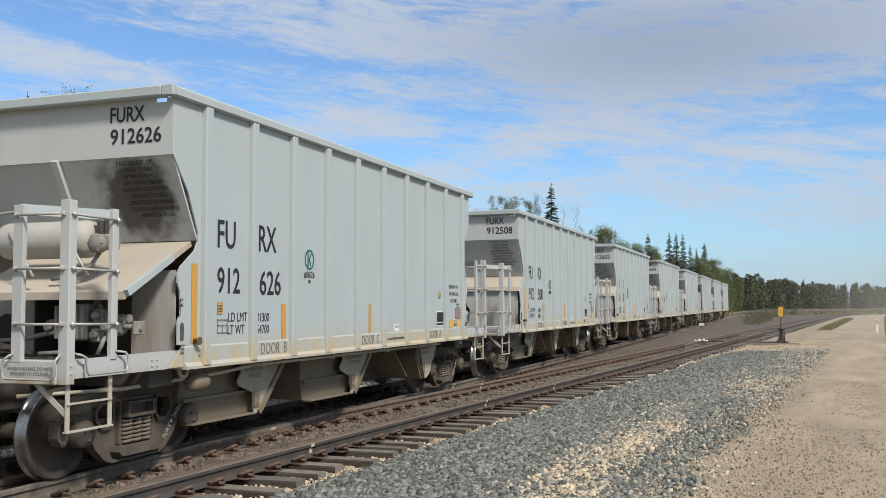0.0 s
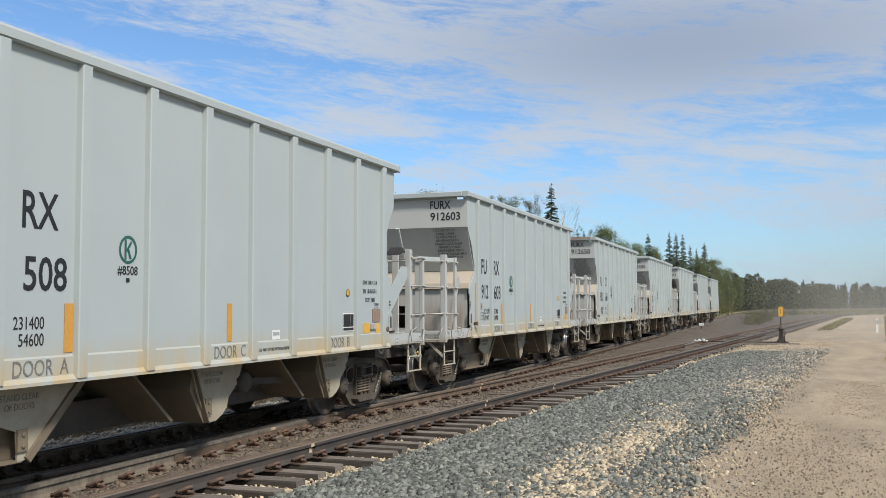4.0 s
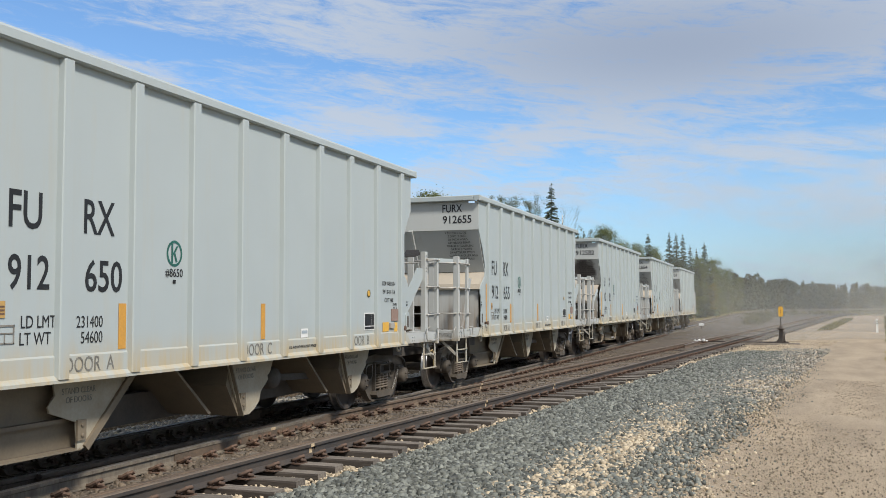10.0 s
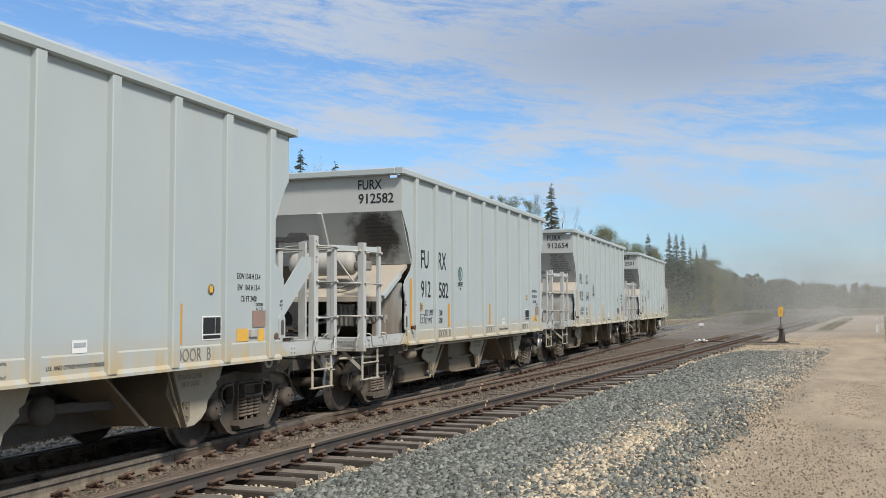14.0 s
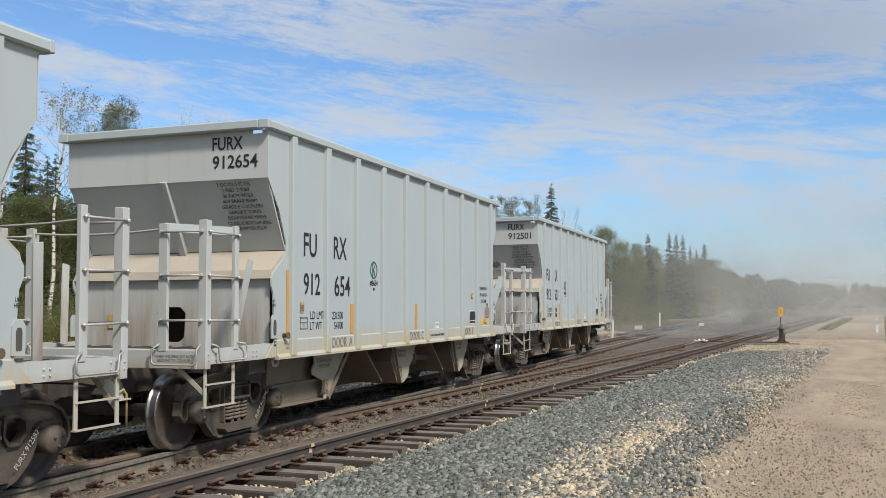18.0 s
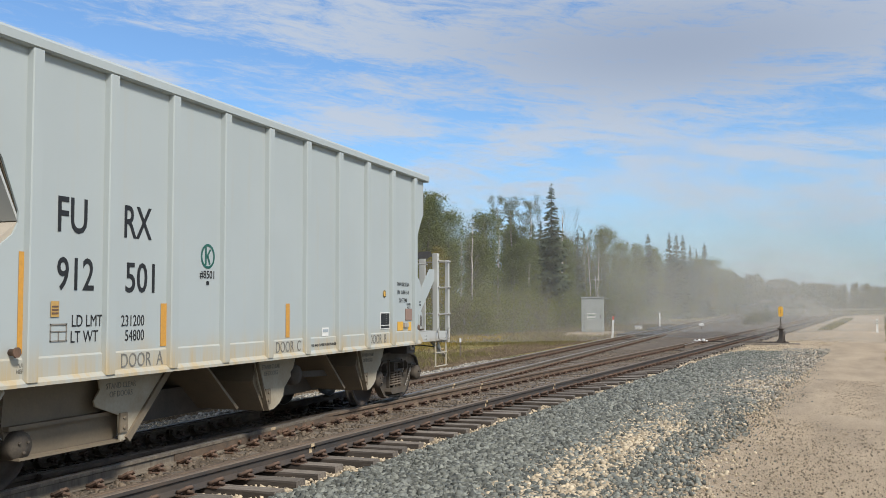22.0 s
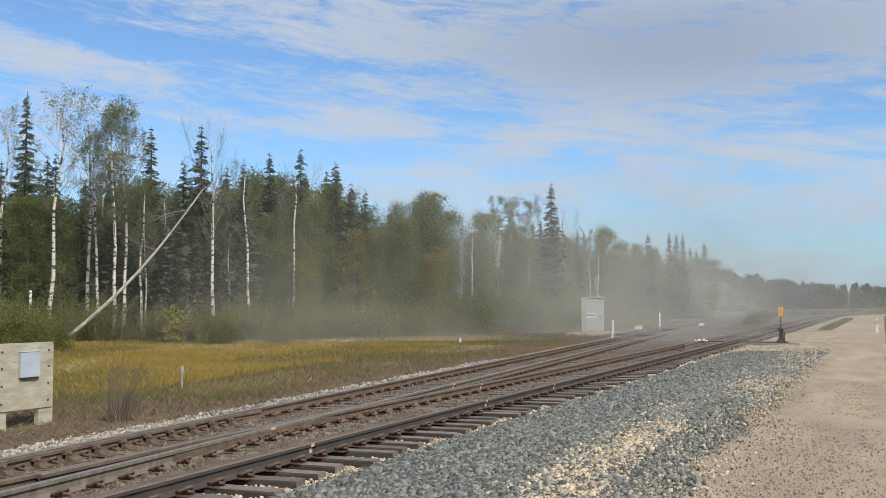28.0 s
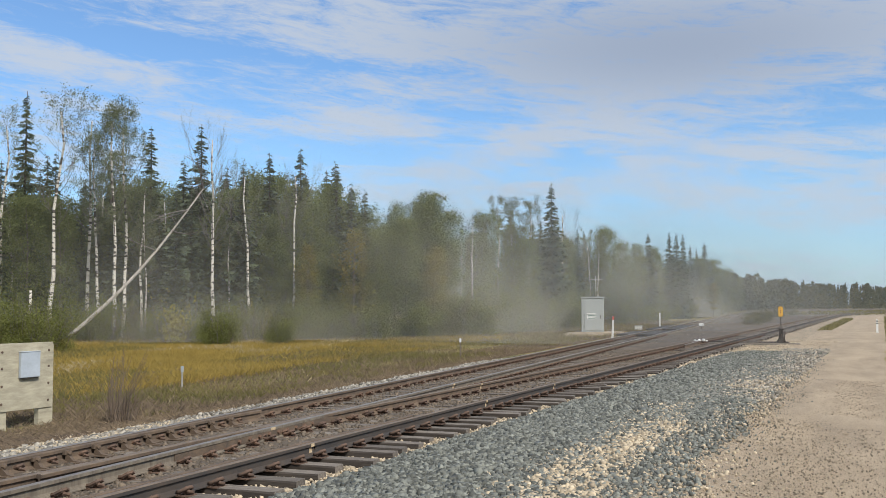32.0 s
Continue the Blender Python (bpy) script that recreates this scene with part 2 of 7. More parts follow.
def tube(bm, path, r, n=8, r1=None, caps=True):
    path = [Vector(p) for p in path]
    rings = []
    for i, p in enumerate(path):
        d = (path[min(i + 1, len(path) - 1)] - path[max(i - 1, 0)]).normalized()
        u = d.orthogonal().normalized() if i == 0 else (u - d * u.dot(d)).normalized()
        v = d.cross(u)
        rr = r if r1 is None else r + (r1 - r) * i / max(1, len(path) - 1)
        rings.append([bm.verts.new(p + (u * math.cos(2 * math.pi * k / n) + v * math.sin(2 * math.pi * k / n)) * rr) for k in range(n)])
    for a, b in zip(rings, rings[1:]):
        for k in range(n):
            f = bm.faces.new((a[k], a[(k + 1) % n], b[(k + 1) % n], b[k]))
            f.smooth = True
    if caps:
        bm.faces.new(rings[0][::-1])
        bm.faces.new(rings[-1])


def lathe(bm, prof, n=32, axis="x", at=(0, 0, 0), smooth=True):
    """prof: (radius, along axis) pairs, turned round the axis."""
    rings = []
    for r, a in prof:
        ring = []
        for k in range(n):
            c, s = math.cos(2 * math.pi * k / n) * r, math.sin(2 * math.pi * k / n) * r
            q = {"x": (a, c, s), "y": (s, a, c), "z": (c, s, a)}[axis]
            ring.append(bm.verts.new((q[0] + at[0], q[1] + at[1], q[2] + at[2])))
        rings.append(ring)
    for a, b in zip(rings, rings[1:]):
        for k in range(n):
            f = bm.faces.new((a[k], a[(k + 1) % n], b[(k + 1) % n], b[k]))
            f.smooth = smooth
    if prof[0][0] > 1e-4:
        bm.faces.new(rings[0][::-1])
    if prof[-1][0] > 1e-4:
        bm.faces.new(rings[-1])


def finish(bm, m, normals=True):
    if normals:
        bmesh.ops.recalc_face_normals(bm, faces=bm.faces[:])
    me = bpy.data.meshes.new("mesh")
    bm.to_mesh(me)
    bm.free()
    for q in (m if isinstance(m, (list, tuple)) else [m]):
        me.materials.append(q)
    return me


def part(name, bm, m, parent, label="", loc=None, normals=True):
    ob = new(name, finish(bm, m, normals) if isinstance(bm, bmesh.types.BMesh) else bm)
    ob.parent = parent
    if loc:
        ob.location = loc
    return tagged(ob, label)


def thing(name, label, category, loc=(0, 0, 0), group="", kind="", rz=0):
    ob = new(name)
    ob.empty_display_size = 0.2
    ob.matrix_basis = pose(*loc, 0, 0, rz)
    return tagged(ob, label, category, group, kind)


def solid(name, bm, m, label, category, loc=(0, 0, 0), group="", kind="", normals=True):
    ob = new(name, finish(bm, m, normals) if isinstance(bm, bmesh.types.BMesh) else bm)
    ob.location = loc
    return tagged(ob, label, category, group, kind)


def raw_mesh(verts, faces, m, smooth=False):
    me = bpy.data.meshes.new("mesh")
    v = np.asarray(verts, np.float32)
    f = np.asarray(faces, np.int32)
    me.vertices.add(len(v))
    me.vertices.foreach_set("co", v.ravel())
    me.loops.add(f.size)
    me.loops.foreach_set("vertex_index", f.ravel())
    me.polygons.add(len(f))
    me.polygons.foreach_set("loop_start", np.arange(0, f.size, f.shape[1], dtype=np.int32))
    if smooth:
        me.polygons.foreach_set("use_smooth", np.ones(len(f), bool))
    me.update(calc_edges=True)
    for q in (m if isinstance(m, (list, tuple)) else [m]):
        me.materials.append(q)
    return me


TEXTS = {}


def text_mesh(s, size, m, squeeze=0.8, bold=0.0, lines=1.0):
    key = (s, size, m.name, squeeze, bold)
    if key in TEXTS:
        return TEXTS[key]
    c = bpy.data.curves.new("text", "FONT")
    c.body, c.size, c.resolution_u, c.offset, c.space_line = s, size, 3, bold, lines
    c.align_x, c.align_y = "CENTER", "CENTER"
    c.extrude = 0.001
    o = new("text", c)
    bpy.context.view_layer.update()
    me = bpy.data.meshes.new_from_object(o.evaluated_get(bpy.context.evaluated_depsgraph_get()))
    bpy.data.objects.remove(o)
    bpy.data.curves.remove(c)
    me.transform(Matrix.Diagonal((squeeze, 1, 1, 1)))
    me.materials.clear()
    me.materials.append(m)
    TEXTS[key] = me
    return me


SIDE = Matrix(((0, 0, 1, 0), (1, 0, 0, 0), (0, 1, 0, 0), (0, 0, 0, 1)))      # writing that faces +x
END = Matrix(((1, 0, 0, 0), (0, 0, -1, 0), (0, 1, 0, 0), (0, 0, 0, 1)))      # writing that faces -y


def writing(name, s, size, m, parent, at, basis=SIDE, squeeze=0.8, bold=0.0, lines=1.0, tilt=0.0, label=""):
    ob = new(name, text_mesh(s, size, m, squeeze, bold, lines))
    ob.parent = parent
    ob.matrix_basis = Matrix.Translation(at) @ Matrix.Rotation(radians(tilt), 4, "X") @ basis
    return tagged(ob, label)
# ---- ground, road, ballast ----
def siding_x(y):
    """middle of the siding, which leaves the train's track through the turnout"""
    if y < 16:
        return -5.92 - 0.0905 * (16 - y) + 0.0016 * (16 - y) ** 2
    return -5.92 + 0.0905 * (y - 16) + (0.0012 * (y - 150) ** 2 if y > 150 else 0.0)


def road_edge(y):
    return siding_x(max(y, 15.5)) + 4.45


def fade(y):
    """right edge of the dark ballast"""
    return road_edge(y) - 0.85 + 0.55 * wob(2, y, 0.7) + 0.75 * max(0, min(1, (y - 13.5) / 4))


def wob(x, y, s=0.4, k=0.0):
    return noise.noise(Vector((x * s, y * s, 3.7 + k)))


def height(x, y):
    """ground level: flat round the tracks, a low shoulder on the far side, then the meadow"""
    z = -0.24 - 0.05 * max(0.0, 1 - max(0.0, x - siding_x(y) - 2.0) / 1.2) if x > -9.6 else -0.29
    if x < -9.6:
        z -= 0.26 * min(1, (-9.6 - x) / 2.2)
        z += 0.06 * wob(x, y, 0.25) * min(1, (-9.6 - x) / 4)
    e = road_edge(y)
    if x > e + (3.2 if y > 16 else 8.0):
        z += min(0.35, (x - e - 3.2) * 0.10)
    return z + 0.02 * wob(x, y, 1.1)


def sheet(xs, ys, zf, m):
    nx, ny = len(xs), len(ys)
    v = [(x, y, zf(x, y)) for y in ys for x in xs]
    f = [(j * nx + i, j * nx + i + 1, (j + 1) * nx + i + 1, (j + 1) * nx + i) for j in range(ny - 1) for i in range(nx - 1)]
    return raw_mesh(v, f, m, True)


def strip(y0, y1, step, left, right, n, zf, m):
    v, f, rows = [], [], 0
    y = y0
    while y <= y1:
        a, b = left(y), right(y)
        for i in range(n + 1):
            x = a + (b - a) * i / n
            v.append((x, y, zf(x, y, i / n)))
        rows += 1
        y += step if y < 60 else step * 4
    for j in range(rows - 1):
        for i in range(n):
            q = j * (n + 1) + i
            f.append((q, q + 1, q + n + 2, q + n + 1))
    return raw_mesh(v, f, m, True)


MEADOW = mat("meadow_soil_and_grass", (0.30, 0.21, 0.065), 0.95, var=(0.14, 0.13, 0.045), scale=0.35, fine=3.0, bump=0.6, amount=0.7)
ROADM = mat("packed_tan_gravel_road", (0.45, 0.352, 0.238), 0.95, var=(0.26, 0.203, 0.14), scale=0.7, fine=60.0, bump=1.2, amount=0.55, fw=1.3, stretch=(1.6, 0.5, 1.0))
BEDM = mat("dirty_ballast_bed", (0.14, 0.108, 0.075), 0.95, var=(0.075, 0.06, 0.046), scale=1.2, fine=22.0, bump=1.0, amount=0.6)
TANBED = mat("tan_gravel_bed", (0.38, 0.30, 0.20), 0.95, var=(0.25, 0.20, 0.14), scale=1.5, fine=30.0, bump=1.0, amount=0.6, fw=0.9)


def ground():
    def spread(lo, hi, mid, fine, grow):
        out, s = [mid], fine
        while out[-1] < hi:
            out.append(out[-1] + s)
            s *= grow
        back, s = [mid], fine
        while back[-1] > lo:
            back.append(back[-1] - s)
            s *= grow
        return back[:0:-1] + out
    xs = spread(-1800, 1800, -9.0, 0.5, 1.06)
    ys = spread(-300, 4000, 20.0, 0.8, 1.05)
    tagged(new("ground", sheet(xs, ys, lambda x, y: height(x, y) - (0.07 if -10.3 < x < road_edge(y) + (2.9 if y > 16 else 8.0) else 0.0), MEADOW)), "grassy meadow soil reaching to the forest", "ground", kind="structure")
    # the gravel road
    tagged(new("road", strip(-12, 420, 0.5, lambda y: road_edge(y) - 1.3 + 0.45 * wob(0, y, 0.5), lambda y: road_edge(y) + 3.1 + 0.3 * wob(9, y, 0.3) + 5.0 * max(0, min(1, (18 - y) / 3)), 20,
               lambda x, y, u: height(x, y) + 0.012 - (0.03 if u in (0.0, 1.0) else 0) + 0.018 * math.sin(u * 12.5 + 0.4 * wob(0, y, 0.1)) + 0.012 * wob(x, y, 1.6), ROADM)),
           "packed tan gravel road with wheel tracks beside the siding", "gravel road", kind="structure")
    tagged(new("track_bed", strip(-12, 420, 0.5, lambda y: -10.1 + 0.25 * wob(4, y, 0.6), lambda y: siding_x(y) + 1.9 + 0.3 * wob(5, y, 0.6), 16,
               lambda x, y, u: height(x, y) + 0.006 - (0.03 if u in (0.0, 1.0) else 0) + 0.02 * wob(x, y, 2.0) + (0.104 + 0.02 * wob(x, y, 0.9, 2) if -9.0 < x < siding_x(y) + 0.55 else 0), BEDM)),
           "dirty brown ballast bed under both tracks", "ballast bed", kind="structure")
    tagged(new("gravel_shoulder", strip(-12, 420, 0.5, lambda y: siding_x(y) + 1.2, lambda y: road_edge(y) - 0.9 + 0.3 * wob(7, y, 0.6), 10,
               lambda x, y, u: height(x, y) + 0.010 - (0.02 if u in (0.0, 1.0) else 0) + 0.02 * wob(x, y, 1.5), TANBED)),
           "tan gravel shoulder between siding and road", "gravel", kind="structure")

    tagged(new("ballast_shoulder", strip(-12, 40, 0.5, lambda y: siding_x(y) + 1.48, lambda y: siding_x(y) + 1.62 + max(0.05, (fade(y) - 0.5 - siding_x(y) - 1.62) * min(1, (41 - y) / 14)), 8,
               lambda x, y, u: height(x, y) + 0.022 - (0.03 if u in (0.0, 1.0) else 0) + 0.05 * math.exp(-((x - siding_x(y) - 2.62) / 0.7) ** 2) + 0.015 * wob(x, y, 3.0), mat("dark_ballast_fines", (0.075, 0.075, 0.064), 0.95, var=(0.11, 0.105, 0.09), scale=3, fine=30, bump=1.0))),
           "dark ballast shoulder beside the siding", "ballast bed", kind="structure")


ground()

# ---- rails ----
RAIL_PROF = [(-0.07, -0.168), (0.07, -0.168), (0.07, -0.157), (0.016, -0.135), (0.008, -0.12), (0.008, -0.055), (0.034, -0.042), (0.0345, -0.008), (0.026, 0.0),
             (-0.026, 0.0), (-0.0345, -0.008), (-0.034, -0.042), (-0.008, -0.055), (-0.008, -0.12), (-0.016, -0.135), (-0.07, -0.157)]


def rail_mesh(line, side, top, drop=0.0):
    """sweeps the rail section along a list of (x, y); the head's top takes the second material"""
    bm = bmesh.new()
    rings = []
    for i, (x, y) in enumerate(line):
        a, b = line[max(i - 1, 0)], line[min(i + 1, len(line) - 1)]
        d = Vector((b[0] - a[0], b[1] - a[1], 0)).normalized()
        nrm = Vector((d.y, -d.x, 0))
        rings.append([bm.verts.new(Vector((x, y, z - drop)) + nrm * u) for u, z in RAIL_PROF])
    n = len(RAIL_PROF)
    for a, b in zip(rings, rings[1:]):
        for k in range(n):
            f = bm.faces.new((a[k], a[(k + 1) % n], b[(k + 1) % n], b[k]))
            if k in (7, 8, 9):
                f.material_index = 1
    bm.faces.new(rings[0])
    bm.faces.new(rings[-1][::-1])
    return finish(bm, [side, top])


def track_line(xf, y0, y1):
    out, y = [], y0
    while y < y1:
        out.append((xf(y), y))
        y += 1.0 if y < 40 else 6.0
    out.append((xf(y1), y1))
    return out


main_track = thing("main_track", "railway main track on weathered ties", "railway track", kind="structure")
siding_track = thing("siding_track", "railway siding leaving the main track through a turnout", "railway track", kind="structure")
part("rail", rail_mesh([(TRACK_X - 0.7525, -30), (TRACK_X - 0.7525, 450)], RAILSIDE, RAILTOP), None, main_track, "worn steel rail")
part("rail", rail_mesh([(TRACK_X + 0.7525, -30), (TRACK_X + 0.7525, 450)], RAILDUST, RAILTOP), None, main_track, "worn steel rail")
part("rail", rail_mesh(track_line(lambda y: siding_x(y) - 0.7525, -8, 260), RAILSIDE, RAILTOP_DULL, 0.003), None, siding_track, "dull rusty rail")
part("rail", rail_mesh(track_line(lambda y: siding_x(y) + 0.7525, -8, 260), RAILDARK, RAILTOP_DULL), None, siding_track, "dark oily rail")
# guard rails opposite the frog, with flared ends
part("guard_rail", rail_mesh([(TRACK_X - 0.7525 + 0.125, -6), (TRACK_X - 0.7525 + 0.125, 13.0), (TRACK_X - 0.7525 + 0.2, 13.9)], RAILSIDE, RAILSIDE, 0.004), None, main_track, "brown guard rail")
part("guard_rail", rail_mesh([(siding_x(y) + 0.7525 - 0.12 - (0.08 if y > 13.6 else 0), y) for y in (-6, 0, 3, 6, 8, 10, 12, 13.2, 14.0)], RAILSIDE, RAILSIDE, 0.004), None, siding_track, "rusty guard rail")
# ---- stones ----
def stones(name, spots, sizes, m, label, squash=0.85):
    """many small broken stones as one mesh; spots: n x 3 places, sizes: n"""
    n = len(spots)
    rng = np.random.default_rng(len(name) * 7 + n)
    cube = np.array([(x, y, z) for z in (-1, 1) for y in (-1, 1) for x in (-1, 1)], np.float32) * 0.5
    quad = np.array([(0, 2, 3, 1), (4, 5, 7, 6), (0, 1, 5, 4), (2, 6, 7, 3), (0, 4, 6, 2), (1, 3, 7, 5)])
    v = cube[None] * rng.uniform(0.62, 1.1, (n, 8, 1)) * rng.uniform(0.55, 1.35, (n, 1, 3))
    v[:, :, 2] *= squash
    a = rng.uniform(0, 2 * np.pi, (n, 3)) * np.array([0.28, 0.28, 1.0])
    c, s = np.cos(a), np.sin(a)
    x, y, z = v[..., 0].copy(), v[..., 1].copy(), v[..., 2].copy()
    y, z = y * c[:, 0:1] - z * s[:, 0:1], y * s[:, 0:1] + z * c[:, 0:1]
    x, z = x * c[:, 1:2] + z * s[:, 1:2], -x * s[:, 1:2] + z * c[:, 1:2]
    x, y = x * c[:, 2:3] - y * s[:, 2:3], x * s[:, 2:3] + y * c[:, 2:3]
    v = np.stack([x, y, z], -1) * np.asarray(sizes)[:, None, None] + np.asarray(spots)[:, None, :]
    f = (quad[None] + np.arange(n)[:, None, None] * 8).reshape(-1, 4)
    return tagged(new(name, raw_mesh(v.reshape(-1, 3), f, m)), label, "gravel", kind="stuff")


def scatter(rng, n, y0, y1, left, right, bias=1.0, lift=0.0, near=1.0):
    """n places on the ground between two lines, denser towards y0"""
    u = rng.random(n) ** near
    y = y0 + (y1 - y0) * u
    l = np.array([left(q) for q in y])
    r = np.array([right(q) for q in y])
    x = l + (r - l) * (1 - (1 - rng.random(n)) ** (1 / bias))
    z = np.array([height(a, b) for a, b in zip(x, y)]) + lift + rng.uniform(0, 0.03, n)
    return np.stack([x, y, z], -1)


DARKSTONE = mat("grey_green_ballast_stone", (0.105, 0.11, 0.096), 0.85, var=(0.20, 0.205, 0.178), scale=9, fine=60, bump=0.4, island=0.6)
PEBBLE = mat("road_pebble", (0.40, 0.325, 0.23), 0.9, var=(0.24, 0.20, 0.15), scale=9, fine=60, island=0.55)
TANSTONE = mat("tan_gravel_stone", (0.50, 0.41, 0.285), 0.9, var=(0.36, 0.30, 0.215), scale=9, fine=60, island=0.4)
PALESTONE = mat("pale_grey_stone", (0.33, 0.30, 0.25), 0.9, var=(0.20, 0.185, 0.155), scale=9, fine=60, island=0.55)
OLDSTONE = mat("brown_dirty_ballast_stone", (0.155, 0.12, 0.085), 0.9, var=(0.09, 0.072, 0.055), scale=9, fine=60, island=0.45)


def lay_stones():
    rng = np.random.default_rng(5)
    tie_end = lambda y: siding_x(y) + 1.54
    # dark fresh ballast along the siding
    for y0, y1, n, s in ((6.5, 13, 20500, 0.058), (13, 22, 24000, 0.060), (22, 41, 18000, 0.066)):
        sp = scatter(rng, n, y0, y1, lambda y: tie_end(y) + 0.06, lambda y: fade(y) + 0.7, lift=0.008, near=1.25)
        off = sp[:, 0] - np.array([tie_end(y) for y in sp[:, 1]])
        sp[:, 2] += 0.05 * np.exp(-((off - 0.9) / 0.7) ** 2)
        keep = rng.random(n) < np.array([max(0.0, min(1.0, (fade(p[1]) + 0.5 - p[0]) / 1.1 + 0.9 * wob(p[0], p[1], 0.8, 4))) * min(1.0, max(0.0, (43 - p[1]) / 8)) for p in sp])
        sp = sp[keep]
        stones("ballast_stones", sp, rng.uniform(0.6, 1.35, len(sp)) * s, DARKSTONE, "broken dark grey-green ballast stones beside the siding")
    # tan gravel: at the tie ends and towards the road
    sp = np.concatenate([scatter(rng, 4200, 6.5, 30, lambda y: tie_end(y) - 0.55, lambda y: tie_end(y) + 0.12, lift=0.01, near=1.4),
                         scatter(rng, 17000, 7, 30, lambda y: fade(y) - 1.0, lambda y: road_edge(y) + 1.3, 2.4, lift=0.008, near=1.5),
                         scatter(rng, 7000, 24, 54, lambda y: tie_end(y) - 0.3, lambda y: road_edge(y) + 1.0, 2.0, lift=0.008, near=1.2)])
    stones("tan_gravel", sp, rng.uniform(0.4, 1.25, len(sp)) * 0.042, TANSTONE, "loose tan gravel between ties and road")
    # a thick tan stripe along the foot of the dark ballast
    sp = scatter(rng, 5200, 7.5, 19, lambda y: -2.75 + 0.25 * wob(3, y, 0.6), lambda y: -1.75 + 0.045 * max(0, y - 12) + 0.3 * wob(6, y, 0.5), lift=0.016, near=1.15)
    stones("tan_gravel", sp, rng.uniform(0.5, 1.25, len(sp)) * 0.05, TANSTONE, "tan gravel stripe along the foot of the ballast")
    sp = scatter(rng, 5200, 7.5, 20, lambda y: -2.0 + 0.05 * max(0, y - 12) + 0.3 * wob(6, y, 0.5), lambda y: -0.75 + 0.04 * max(0, y - 12) + 0.4 * wob(8, y, 0.5), 1.5, lift=0.012, near=1.15)
    stones("mixed_gravel", sp, rng.uniform(0.5, 1.25, len(sp)) * 0.048, DARKSTONE, "dark stones strewn over the road's edge")
    sp = scatter(rng, 3600, 20, 44, lambda y: fade(y) - 1.0, lambda y: road_edge(y) + 0.9, 1.2, lift=0.012, near=1.1)
    stones("pale_ballast", sp, rng.uniform(0.5, 1.25, len(sp)) * 0.06, PALESTONE, "pale grey stones where the ballast thins out")
    sp = scatter(rng, 11000, 7, 36, lambda y: fade(y) - 0.1, lambda y: road_edge(y) + 1.7, 3.0, lift=0.006, near=1.5)
    stones("mixed_gravel", sp, rng.uniform(0.4, 1.2, len(sp)) * 0.026, DARKSTONE, "scattered dark stones at the edge of the road")
    sp = scatter(rng, 26000, 7, 26, lambda y: road_edge(y) - 0.4, lambda y: road_edge(y) + 3.6, 2.0, lift=0.001, near=1.5)
    stones("road_pebbles", sp, rng.uniform(0.3, 1.0, len(sp)) * 0.021, PEBBLE, "small pebbles pressed into the gravel road")
    # old ballast between and beside the tracks
    sp = scatter(rng, 30000, 7, 40, lambda y: -9.0, lambda y: siding_x(y) + 0.55, lift=0.078, near=1.35)
    sq = scatter(rng, 5000, 7, 40, lambda y: siding_x(y) + 0.6, lambda y: siding_x(y) + 1.6, lift=0.006, near=1.35)
    stones("tan_gravel", sq, rng.uniform(0.5, 1.25, len(sq)) * 0.048, TANSTONE, "loose tan gravel between the siding ties")
    stones("old_ballast", sp, rng.uniform(0.4, 1.25, len(sp)) * 0.055, OLDSTONE, "dirty brown ballast between the rails")
    sp = scatter(rng, 7000, 34, 95, lambda y: -9.6, lambda y: siding_x(y) + 1.5, lift=0.008, near=1.3)
    stones("old_ballast", sp, rng.uniform(0.7, 1.4, len(sp)) * 0.08, OLDSTONE, "dirty brown ballast between the tracks")
    sp = scatter(rng, 9000, 28, 92, lambda y: TRACK_X + 1.25, lambda y: siding_x(y) + 0.6, lift=0.03, near=1.2)
    stones("pale_ballast", sp, rng.uniform(0.6, 1.3, len(sp)) * 0.07, PALESTONE, "pale ballast between the two tracks")
    sp = scatter(rng, 3200, 8, 15, lambda y: -11.6 + 0.4 * wob(3, y, 0.8), lambda y: -9.4, lift=0.008)
    stones("tan_gravel", sp, rng.uniform(0.4, 1.2, len(sp)) * 0.045, TANSTONE, "pale tan gravel on the far side of the track")
    sp = scatter(rng, 5200, 9, 34, lambda y: -10.6 + 0.3 * wob(1, y, 0.8), lambda y: -8.75, lift=0.01, near=1.3)
    stones("pale_ballast", sp, rng.uniform(0.5, 1.25, len(sp)) * 0.062, PALESTONE, "pale stones on the far shoulder of the track")


lay_stones()


# ---- ties and fastenings ----
def tie_mesh(length, k):
    rng = random.Random(k)
    c = bmesh.new()
    n = 5
    w, h = 0.108, 0.17
    rings = []
    for i in range(n + 1):
        x = length * i / n
        j = lambda a: rng.uniform(-a, a)
        rings.append([c.verts.new((x, sy * w + j(0.008), z + j(0.006))) for sy, z in ((-1, -h), (1, -h), (1.0, -0.02), (0.92, 0.0), (-0.92, 0.0), (-1.0, -0.02))])
    for a, b in zip(rings, rings[1:]):
        for q in range(6):
            c.faces.new((a[q], a[(q + 1) % 6], b[(q + 1) % 6], b[q]))
    c.faces.new(rings[0][::-1])
    c.faces.new(rings[-1])
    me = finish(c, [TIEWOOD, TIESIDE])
    # the two long upright sides take a darker brown than the top
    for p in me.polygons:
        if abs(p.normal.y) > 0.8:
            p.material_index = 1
    return me


TIE_TOP = -0.178


